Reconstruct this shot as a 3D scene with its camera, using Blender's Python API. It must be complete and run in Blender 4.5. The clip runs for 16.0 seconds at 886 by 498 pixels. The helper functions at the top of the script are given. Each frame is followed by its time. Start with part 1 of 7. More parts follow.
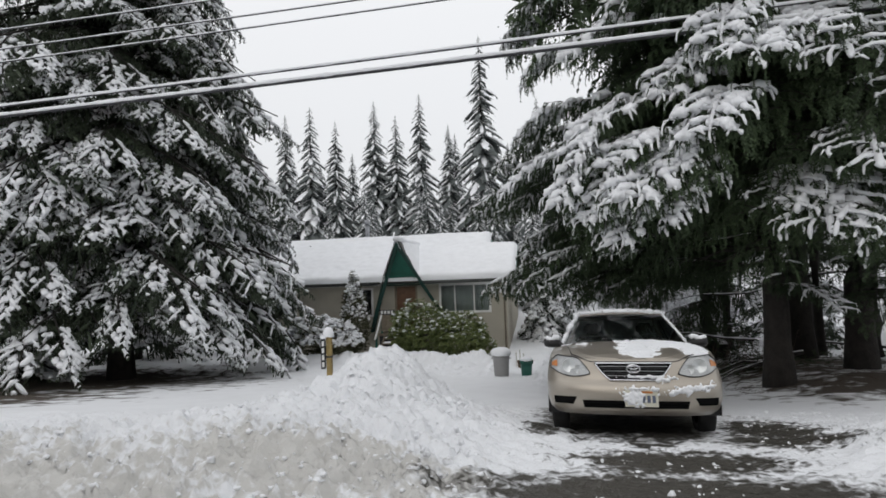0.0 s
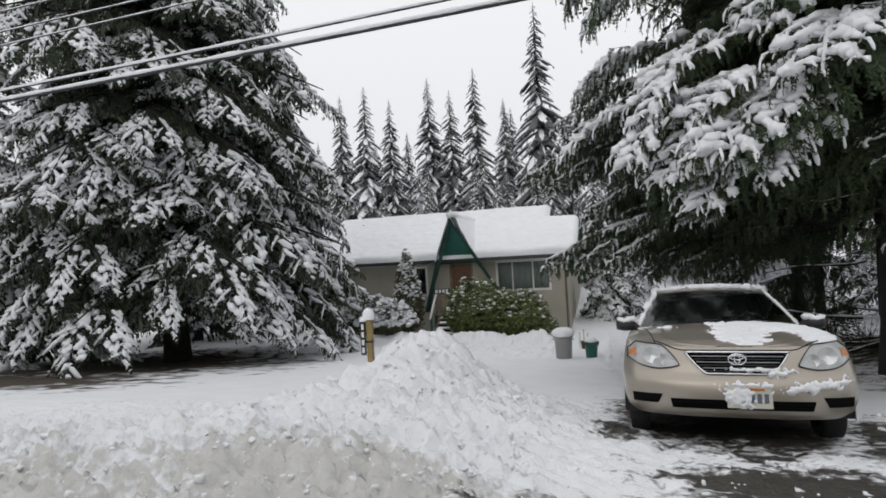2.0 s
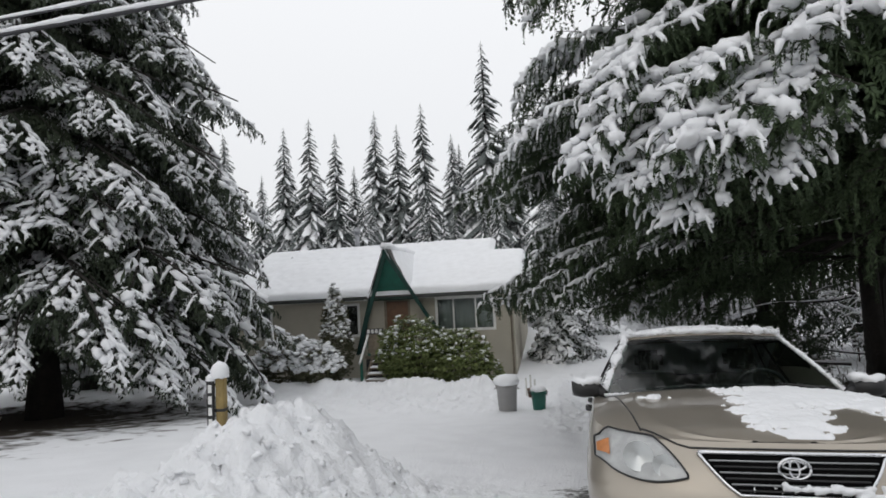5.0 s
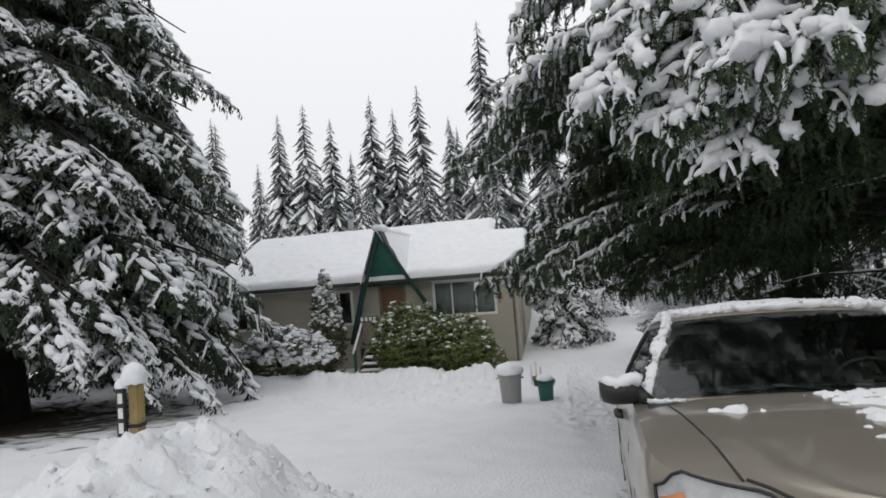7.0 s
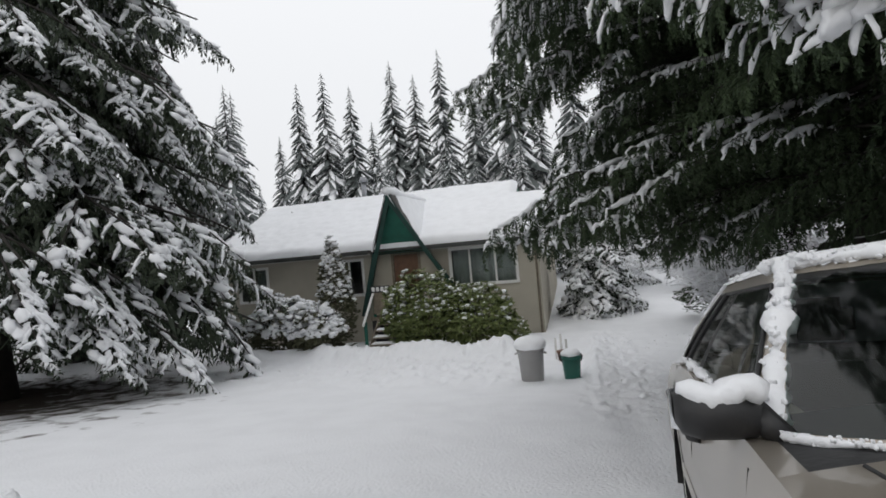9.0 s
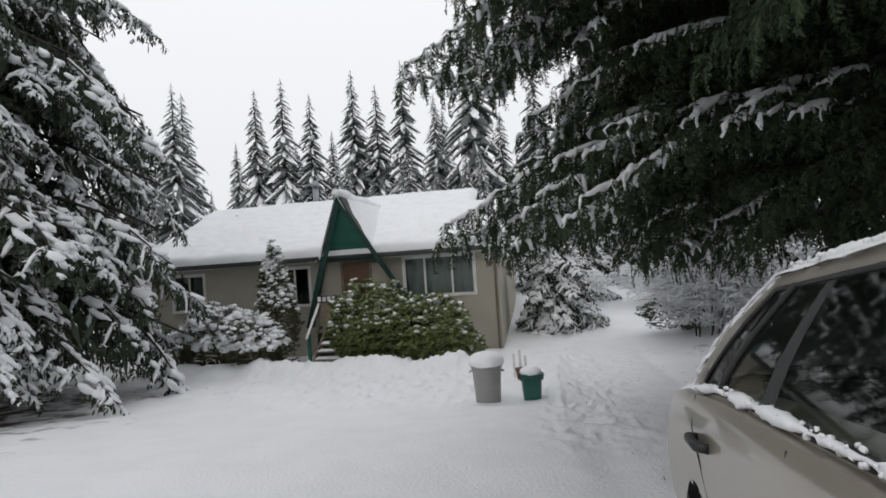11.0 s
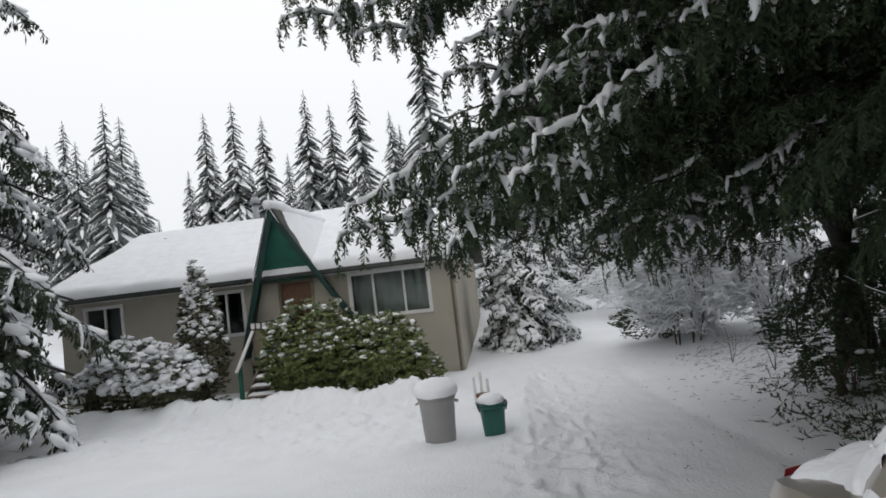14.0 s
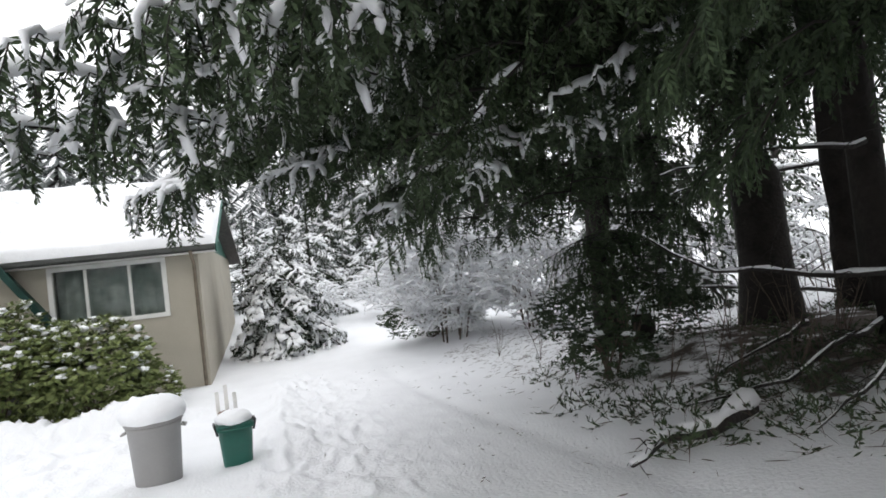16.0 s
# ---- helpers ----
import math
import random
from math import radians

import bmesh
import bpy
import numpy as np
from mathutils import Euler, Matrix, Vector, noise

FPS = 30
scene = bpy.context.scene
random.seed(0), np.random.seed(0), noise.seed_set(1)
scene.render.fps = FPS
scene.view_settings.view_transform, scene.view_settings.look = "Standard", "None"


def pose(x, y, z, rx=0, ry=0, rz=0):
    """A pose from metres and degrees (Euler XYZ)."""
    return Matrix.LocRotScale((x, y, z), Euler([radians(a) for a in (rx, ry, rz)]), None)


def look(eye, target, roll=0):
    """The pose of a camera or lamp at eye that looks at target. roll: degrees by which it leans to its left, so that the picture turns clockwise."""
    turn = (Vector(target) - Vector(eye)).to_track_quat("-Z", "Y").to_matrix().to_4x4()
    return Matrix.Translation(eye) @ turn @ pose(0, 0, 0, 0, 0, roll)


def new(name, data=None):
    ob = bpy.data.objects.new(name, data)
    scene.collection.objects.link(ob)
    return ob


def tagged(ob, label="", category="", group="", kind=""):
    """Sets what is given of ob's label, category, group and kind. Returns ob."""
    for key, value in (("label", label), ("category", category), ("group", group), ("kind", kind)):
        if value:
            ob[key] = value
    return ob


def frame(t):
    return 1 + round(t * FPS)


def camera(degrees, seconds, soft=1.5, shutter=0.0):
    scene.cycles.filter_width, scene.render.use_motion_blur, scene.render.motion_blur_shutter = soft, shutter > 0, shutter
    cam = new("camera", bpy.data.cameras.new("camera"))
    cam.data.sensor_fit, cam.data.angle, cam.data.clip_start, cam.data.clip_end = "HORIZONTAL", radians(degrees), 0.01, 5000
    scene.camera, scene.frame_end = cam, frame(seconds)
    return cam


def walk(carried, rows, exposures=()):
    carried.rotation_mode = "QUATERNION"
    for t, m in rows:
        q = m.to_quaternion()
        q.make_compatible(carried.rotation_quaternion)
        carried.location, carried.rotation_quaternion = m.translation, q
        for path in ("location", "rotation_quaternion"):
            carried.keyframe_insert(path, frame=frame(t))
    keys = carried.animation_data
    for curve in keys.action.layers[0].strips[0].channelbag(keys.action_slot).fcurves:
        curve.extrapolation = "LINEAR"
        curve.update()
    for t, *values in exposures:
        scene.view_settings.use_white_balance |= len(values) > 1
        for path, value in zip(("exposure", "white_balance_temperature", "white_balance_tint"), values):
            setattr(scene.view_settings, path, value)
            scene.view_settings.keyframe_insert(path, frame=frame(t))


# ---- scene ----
TRUE_SIZE = 0.89  # drawing units to metres
cam = camera(75.6, 16.0, soft=1.7)
PATH = [
    (0, (-0.507, -0.313, 1.639), (-0.848, 1.656, 1.723), -2.1),
    (0.5, (-0.487, -0.196, 1.648), (-0.963, 1.745, 1.738), -1.4),
    (1, (-0.447, 0.184, 1.618), (-0.967, 2.114, 1.676), -3.4),
    (1.5, (-0.54, 0.576, 1.577), (-1.008, 2.519, 1.643), -3.6),
    (2, (-0.624, 0.873, 1.555), (-1.167, 2.798, 1.574), -3.2),
    (2.5, (-0.636, 1.292, 1.52), (-1.152, 3.224, 1.571), -3.4),
    (3, (-0.661, 1.778, 1.494), (-0.79, 3.773, 1.542), -3.5),
    (3.5, (-0.675, 2.169, 1.496), (-1.064, 4.126, 1.623), -3.5),
    (4, (-0.706, 2.554, 1.452), (-1.072, 4.518, 1.54), -3.2),
    (4.5, (-0.683, 2.953, 1.448), (-0.908, 4.937, 1.55), -3.7),
    (5, (-0.639, 3.348, 1.431), (-1.006, 5.309, 1.573), -3.0),
    (5.2, (-0.667, 3.475, 1.4), (-1.069, 5.431, 1.507), -3.2),
    (7.3, (-0.728, 5.098, 1.268), (-1.105, 7.06, 1.364), -4.6),
    (7.5, (-0.726, 5.317, 1.238), (-1.163, 7.266, 1.34), -3.9),
    (8, (-0.788, 5.639, 1.201), (-1.341, 7.558, 1.305), -2.2),
    (8.5, (-0.765, 6.106, 1.139), (-1.123, 8.073, 1.192), -3.7),
    (9, (-0.741, 6.463, 1.087), (-1.214, 8.407, 1.091), -5.1),
    (9.2, (-0.773, 6.6, 1.08), (-1.213, 8.551, 1.099), -4.9),
    (11.3, (-0.856, 7.9, 0.849), (-1.183, 9.873, 0.895), -4.0),
    (11.5, (-0.866, 8.018, 0.841), (-1.206, 9.989, 0.879), -4.9),
    (12, (-0.889, 8.371, 0.784), (-1.126, 10.352, 0.925), -4.8),
    (12.5, (-0.892, 8.752, 0.726), (-1.16, 10.732, 0.816), -4.4),
    (13, (-0.844, 9.047, 0.707), (-1.213, 11.012, 0.754), -6.4),
    (13.5, (-0.812, 9.442, 0.637), (-0.99, 11.434, 0.659), -8.3),
    (14, (-0.699, 9.728, 0.604), (-0.91, 11.714, 0.713), -6.7),
    (14.5, (-0.701, 10.018, 0.532), (-0.694, 12.009, 0.721), -5.8),
    (15, (-0.639, 10.544, 0.388), (-0.481, 12.523, 0.628), -5.9),
    (15.5, (-0.661, 10.96, 0.349), (-0.313, 12.923, 0.504), -6.9),
    (16, (-0.61, 11.318, 0.244), (-0.023, 13.229, 0.291), -6.7),
]
walk(cam, [(t, look(Vector(eye) * TRUE_SIZE, Vector(target) * TRUE_SIZE, roll)) for t, eye, target, roll in PATH], exposures=[(0, 0.04), (5.0, 0.08), (9.0, 0.1), (13.0, 0.12), (14.5, 0.35), (16.0, 1.0)])

# ---- sky and light: a bright overcast winter day ----
world = bpy.data.worlds.new("overcast_sky")
scene.world = world
world.use_nodes = True
wn, wl = world.node_tree.nodes, world.node_tree.links
sky = wn.new("ShaderNodeTexSky")
sky.sky_type, sky.sun_disc = "NISHITA", False
sky.sun_elevation, sky.sun_rotation = radians(32), radians(200)
sky.dust_density = 3.0
cloud = wn.new("ShaderNodeMix")
cloud.data_type = "RGBA"
cloud.inputs[0].default_value = 0.93
cloud.inputs[7].default_value = (9.4, 9.5, 9.7, 1)
wl.new(sky.outputs[0], cloud.inputs[6])
wl.new(cloud.outputs[2], wn["Background"].inputs[0])
# an overcast sky grows brighter towards the zenith
coord, split, grow = wn.new("ShaderNodeTexCoord"), wn.new("ShaderNodeSeparateXYZ"), wn.new("ShaderNodeMath")
grow.operation, grow.inputs[1].default_value, grow.inputs[2].default_value = "MULTIPLY_ADD", 0.032, 0.083
wl.new(coord.outputs["Generated"], split.inputs[0])
wl.new(split.outputs[2], grow.inputs[0])
wl.new(grow.outputs[0], wn["Background"].inputs[1])
sun = new("sun", bpy.data.lights.new("sun", "SUN"))
sun.data.energy, sun.data.angle, sun.data.color = 0.25, radians(40), (1, 0.97, 0.93)
sun.matrix_world = look((-6, -14, 14), (0, 8, 0))

# ---- small tools ----


class Geo:
    """Collects vertices and faces of one mesh."""

    def __init__(self):
        self.v, self.f, self.m = [], [], []

    def tube(self, pts, radii, n=3, mat=0, squash=1.0, twist=0.0):
        base = len(self.v)
        pts = [Vector(p) for p in pts]
        for i, p in enumerate(pts):
            d = (pts[min(i + 1, len(pts) - 1)] - pts[max(i - 1, 0)]).normalized()
            side = d.cross(Vector((0, 0, 1)))
            side = side.normalized() if side.length > 1e-3 else Vector((1, 0, 0))
            up = side.cross(d)
            for k in range(n):
                a = twist + 2 * math.pi * k / n
                self.v.append(p + side * (radii[i] * math.cos(a)) + up * (radii[i] * squash * math.sin(a)))
        for i in range(len(pts) - 1):
            for k in range(n):
                a, b = base + i * n + k, base + i * n + (k + 1) % n
                self.f.append((a, b, b + n, a + n))
                self.m.append(mat)
        self.f.append(tuple(base + k for k in reversed(range(n))))
        self.f.append(tuple(base + (len(pts) - 1) * n + k for k in range(n)))
        self.m += [mat, mat]

    def twig(self, a, b, r, mat=0, bow=0.0):
        """A short tapered shoot of three sides."""
        a, b = Vector(a), Vector(b)
        d = (b - a).normalized()
        side = d.cross(Vector((0.3, 0.1, 1))).normalized()
        up = side.cross(d)
        base = len(self.v)
        mid = a.lerp(b, 0.45) + Vector((0, 0, bow))
        for p, q in ((a, 0.45), (mid, 1.0)):
            for k in range(3):
                t = 2.09 * k + 0.5
                self.v.append(p + side * (q * r * math.cos(t)) + up * (q * r * math.sin(t)))
        self.v.append(b)
        for k in range(3):
            k2 = (k + 1) % 3
            self.f += [(base + k, base + k2, base + 3 + k2, base + 3 + k), (base + 3 + k, base + 3 + k2, base + 6)]
            self.m += [mat, mat]

    def kite(self, a, b, w, tilt, mat=0):
        """A small folded shoot of needles: two triangles with a crease."""
        a, b = Vector(a), Vector(b)
        side = (b - a).cross(tilt)
        side = side.normalized() * w if side.length > 1e-6 else Vector((w, 0, 0))
        m, i = a.lerp(b, 0.5), len(self.v)
        lift = side.cross(b - a).normalized() * (w * 0.35)
        self.v += [a, m + side - lift, b, m - side - lift]
        self.f += [(i, i + 1, i + 2), (i, i + 2, i + 3)]
        self.m += [mat, mat]

    def blob(self, c, rx, ry, rz, mat=0, seed=0.0, rough=0.25, rings=5, segs=8):
        base, c = len(self.v), Vector(c)
        for i in range(1, rings):
            t = math.pi * i / rings
            for k in range(segs):
                a = 2 * math.pi * k / segs
                d = Vector((math.sin(t) * math.cos(a), math.sin(t) * math.sin(a), math.cos(t)))
                g = 1 + rough * noise.noise(d * 1.7 + Vector((seed, seed * 1.3, 0)))
                self.v.append(c + Vector((d.x * rx * g, d.y * ry * g, d.z * rz * g)))
        top = len(self.v)
        self.v += [c + Vector((0, 0, rz)), c - Vector((0, 0, rz))]
        for k in range(segs):
            k2 = (k + 1) % segs
            self.f += [(base + k, base + k2, top), (base + (rings - 2) * segs + k2, base + (rings - 2) * segs + k, top + 1)]
            self.m += [mat, mat]
            for i in range(rings - 2):
                a = base + i * segs
                self.f.append((a + k, a + segs + k, a + segs + k2, a + k2))
                self.m.append(mat)

    def box(self, x0, x1, y0, y1, z0, z1, mat=0):
        b = len(self.v)
        self.v += [Vector(p) for p in ((x0, y0, z0), (x1, y0, z0), (x1, y1, z0), (x0, y1, z0), (x0, y0, z1), (x1, y0, z1), (x1, y1, z1), (x0, y1, z1))]
        self.f += [tuple(b + i for i in q) for q in ((3, 2, 1, 0), (4, 5, 6, 7), (0, 1, 5, 4), (1, 2, 6, 5), (2, 3, 7, 6), (3, 0, 4, 7))]
        self.m += [mat] * 6

    def prism(self, loop, push, mat=0):
        """A flat loop of points pushed along a vector into a solid."""
        b, n = len(self.v), len(loop)
        push = Vector(push)
        self.v += [Vector(p) for p in loop] + [Vector(p) + push for p in loop]
        self.f += [tuple(b + i for i in reversed(range(n))), tuple(b + n + i for i in range(n))]
        self.f += [(b + i, b + (i + 1) % n, b + n + (i + 1) % n, b + n + i) for i in range(n)]
        self.m += [mat] * (n + 2)

    def grid(self, rows, mat=0, flip=False):
        b, nc = len(self.v), len(rows[0])
        for r in rows:
            self.v += [Vector(p) for p in r]
        for i in range(len(rows) - 1):
            for k in range(nc - 1):
                q = (b + i * nc + k, b + i * nc + k + 1, b + (i + 1) * nc + k + 1, b + (i + 1) * nc + k)
                self.f.append(q[::-1] if flip else q)
                self.m.append(mat)

    def mesh(self, name, mats, smooth=True, bevel=0.0):
        me = bpy.data.meshes.new(name)
        me.from_pydata([tuple(p) for p in self.v], [], self.f)
        for m in mats:
            me.materials.append(m)
        me.polygons.foreach_set("material_index", self.m)
        me.polygons.foreach_set("use_smooth", [smooth] * len(self.f))
        if bevel or not smooth:
            bm = bmesh.new()
            bm.from_mesh(me)
            bmesh.ops.recalc_face_normals(bm, faces=bm.faces)
            if bevel:
                bmesh.ops.bevel(bm, geom=list(bm.edges), offset=bevel, segments=2, affect="EDGES", clamp_overlap=True)
            bm.to_mesh(me)
            bm.free()
        me.update()
        return me


def part(name, geo, mats, parent, label="", smooth=True, bevel=0.0, kind=""):
    """One mesh under a thing (or under a part)."""
    mats = mats if isinstance(mats, (list, tuple)) else [mats]
    me = geo if isinstance(geo, bpy.types.Mesh) else geo.mesh(name, mats, smooth, bevel)
    ob = new(name, me)
    ob.parent = parent
    return tagged(ob, label=label, kind=kind)


def thing(name, label, category, at=(0, 0, 0), turn=0.0, group="", kind=""):
    ob = new(name)
    ob.empty_display_size = 0.1
    ob.matrix_basis = pose(*at, 0, 0, turn)
    return tagged(ob, label, category, group, kind)


def solid(name, geo, mats, label, category, kind="", smooth=True, bevel=0.0, at=(0, 0, 0), turn=0.0, group=""):
    mats = mats if isinstance(mats, (list, tuple)) else [mats]
    ob = new(name, geo.mesh(name, mats, smooth, bevel))
    ob.matrix_basis = pose(*at, 0, 0, turn)
    return tagged(ob, label, category, group, kind)


def boxes(*sizes):
    g = Geo()
    for s in sizes:
        g.box(*s)
    return g


# ---- materials ----
def material(name, color, rough=0.6, metal=0.0, vary=0.15, scale=6.0, bump=0.2, bump_scale=40.0, coat=0.0, dark=None, mask=None, spec=0.5, sub=0.0):
    """A surface with two scales of variation and fine relief."""
    mt = bpy.data.materials.new(name)
    mt.use_nodes = True
    n, l = mt.node_tree.nodes, mt.node_tree.links
    b = n["Principled BSDF"]
    b.inputs["Roughness"].default_value, b.inputs["Metallic"].default_value = rough, metal
    b.inputs["Coat Weight"].default_value = coat
    b.inputs["Specular IOR Level"].default_value = spec
    if sub:
        b.inputs["Subsurface Weight"].default_value = sub
        b.inputs["Subsurface Radius"].default_value = (0.03, 0.035, 0.04)
        b.inputs["Subsurface Scale"].default_value = 0.3
    co = n.new("ShaderNodeTexCoord")
    big, fine = n.new("ShaderNodeTexNoise"), n.new("ShaderNodeTexNoise")
    big.inputs["Scale"].default_value, fine.inputs["Scale"].default_value = scale, bump_scale
    big.inputs["Detail"].default_value, fine.inputs["Detail"].default_value = 5, 4
    for t in (big, fine):
        l.new(co.outputs["Object"], t.inputs["Vector"])
    ramp = n.new("ShaderNodeMix")
    ramp.data_type = "RGBA"
    c2 = dark or tuple(c * (1 - vary * 2) for c in color)
    ramp.inputs[6].default_value, ramp.inputs[7].default_value = (*c2, 1), (*color, 1)
    mul = n.new("ShaderNodeMath")
    mul.operation, mul.use_clamp = "MULTIPLY_ADD", True
    mul.inputs[1].default_value, mul.inputs[2].default_value = 3.0, -0.9
    add = n.new("ShaderNodeMath")
    add.operation = "MULTIPLY_ADD"
    add.inputs[1].default_value = 0.35
    l.new(fine.outputs[0], add.inputs[0])
    l.new(big.outputs[0], add.inputs[2])
    sub2 = n.new("ShaderNodeMath")
    sub2.operation, sub2.inputs[1].default_value = "SUBTRACT", 0.17
    l.new(add.outputs[0], sub2.inputs[0])
    l.new(sub2.outputs[0], mul.inputs[0])
    l.new(mul.outputs[0], ramp.inputs[0])
    l.new(ramp.outputs[2], b.inputs["Base Color"])
    if bump:
        bp = n.new("ShaderNodeBump")
        bp.inputs["Strength"].default_value, bp.inputs["Distance"].default_value = bump, 0.02
        l.new(fine.outputs[0], bp.inputs["Height"])
        l.new(bp.outputs[0], b.inputs["Normal"])
    return mt


def foliage(name, color, light, rough=0.65):
    """Needles and leaves: the tone varies from branch to branch and along it."""
    mt = material(name, color, rough, vary=0.2, scale=9, bump=0.5, bump_scale=70, spec=0.25)
    n, l = mt.node_tree.nodes, mt.node_tree.links
    info, mx = n.new("ShaderNodeObjectInfo"), n.new("ShaderNodeMix")
    geo, add = n.new("ShaderNodeNewGeometry"), n.new("ShaderNodeMath")
    add.operation, add.inputs[1].default_value = "MULTIPLY_ADD", 0.4
    l.new(info.outputs["Random"], add.inputs[0])
    half = n.new("ShaderNodeMath")
    half.operation, half.inputs[1].default_value = "MULTIPLY", 0.6
    l.new(geo.outputs["Random Per Island"], half.inputs[0])
    l.new(half.outputs[0], add.inputs[2])
    mx.data_type = "RGBA"
    l.new(add.outputs[0], mx.inputs[0])
    b = n["Principled BSDF"]
    l.new(b.inputs["Base Color"].links[0].from_socket, mx.inputs[6])
    mx.inputs[7].default_value = (*light, 1)
    l.new(mx.outputs[2], b.inputs["Base Color"])
    return mt


def glass(name, tint, clear):
    mt = bpy.data.materials.new(name)
    mt.use_nodes = True
    n, l = mt.node_tree.nodes, mt.node_tree.links
    n.remove(n["Principled BSDF"])
    tr, gl, mx, fr = (n.new("ShaderNode" + k) for k in ("BsdfTransparent", "BsdfGlossy", "MixShader", "Fresnel"))
    tr.inputs[0].default_value = (*tint, 1)
    gl.inputs["Roughness"].default_value = 0.03
    fr.inputs[0].default_value = clear
    l.new(fr.outputs[0], mx.inputs[0])
    l.new(tr.outputs[0], mx.inputs[1])
    l.new(gl.outputs[0], mx.inputs[2])
    l.new(mx.outputs[0], n["Material Output"].inputs[0])
    return mt


SNOW = material("snow", (0.82, 0.83, 0.85), 0.75, vary=0.03, scale=3, bump=0.35, bump_scale=28, spec=0.2)
SPRUCE = foliage("spruce_needles", (0.030, 0.042, 0.028), (0.055, 0.070, 0.042))
CEDAR = foliage("cedar_sprays", (0.024, 0.039, 0.021), (0.062, 0.092, 0.042))
OLIVE = foliage("olive_leaves", (0.05, 0.055, 0.032), (0.12, 0.12, 0.07))
# FAR is paled for snowfall haze as well as for snow dust
FAR = foliage("hazed_frosted_needles", (0.085, 0.10, 0.098), (0.15, 0.165, 0.16))
LEAF = foliage("laurel_leaves", (0.10, 0.135, 0.045), (0.25, 0.29, 0.11), 0.5)
BARK = material("bark", (0.027, 0.0225, 0.019), 0.9, vary=0.3, scale=4, bump=1.0, bump_scale=18)
TWIG = material("bare_twigs", (0.12, 0.09, 0.07), 0.9, vary=0.25, scale=8, bump=0.4)
STUCCO = material("stucco", (0.44, 0.41, 0.34), 0.92, vary=0.06, scale=1.2, bump=0.8, bump_scale=55)
# the green paint below, darkened for porch parts that lie in shade
SHADEGREEN = material("shaded_green_paint", (0.008, 0.05, 0.04), 0.7, vary=0.2, scale=3, bump=0.15, bump_scale=25)
GREEN = material("green_paint", (0.012, 0.12, 0.085), 0.6, vary=0.15, scale=3, bump=0.15, bump_scale=25)
WHITE = material("white_paint", (0.74, 0.74, 0.72), 0.55, vary=0.06, scale=5, bump=0.1)
FASCIA = material("dark_gutter", (0.05, 0.055, 0.05), 0.5, vary=0.2, scale=4, bump=0.1)
SHINGLE = material("shingles", (0.09, 0.085, 0.08), 0.95, vary=0.25, scale=8, bump=0.8)
DOOR = material("brown_door", (0.16, 0.075, 0.035), 0.5, vary=0.2, scale=5, bump=0.2)
ROOM = material("dim_room", (0.12, 0.11, 0.10), 0.9, vary=0.1)
CURTAIN = material("curtain", (0.42, 0.43, 0.43), 0.9, vary=0.12, scale=9, bump=0.3)
WOOD = material("weathered_wood", (0.24, 0.20, 0.15), 0.8, vary=0.2, scale=7, bump=0.4, bump_scale=30)
POSTWOOD = material("yellow_post_wood", (0.34, 0.25, 0.10), 0.75, vary=0.2, scale=7, bump=0.4)
GREYBIN = material("grey_plastic", (0.30, 0.295, 0.29), 0.5, vary=0.05, scale=3, bump=0.08)
GREENBIN = material("green_plastic", (0.012, 0.10, 0.075), 0.4, vary=0.1, scale=3, bump=0.08)
BLACK = material("black_plastic", (0.02, 0.02, 0.021), 0.5, vary=0.1, bump=0.1)
CABLE = material("black_cable", (0.03, 0.03, 0.035), 0.6, vary=0.1)
PIPE = material("galvanised_pipe", (0.32, 0.33, 0.35), 0.4, metal=0.8, vary=0.15)
PANE = glass("window_glass", (0.75, 0.8, 0.78), 1.45)


# ---- ground: one sheet from the road to the hill behind ----
def smooth(a, b, t):
    t = max(0.0, min(1.0, (t - a) / (b - a)))
    return t * t * (3 - 2 * t)


PROFILE = ((-400, 0.0), (-3, 0.0), (2.5, -0.02), (5, -0.15), (7, -0.37), (10.3, -0.80), (13, -1.14), (17, -1.62), (21, -1.95), (24, -2.08), (28, -1.95),
           (34, -1.6), (45, -0.4), (60, 2.0), (85, 5.0), (120, 10.0), (200, 22.0), (900, 40.0))


def drop(y):
    for (a, za), (b, zb) in zip(PROFILE, PROFILE[1:]):
        if y <= b:
            t = (y - a) / (b - a)
            return za + (zb - za) * t
    return PROFILE[-1][1]


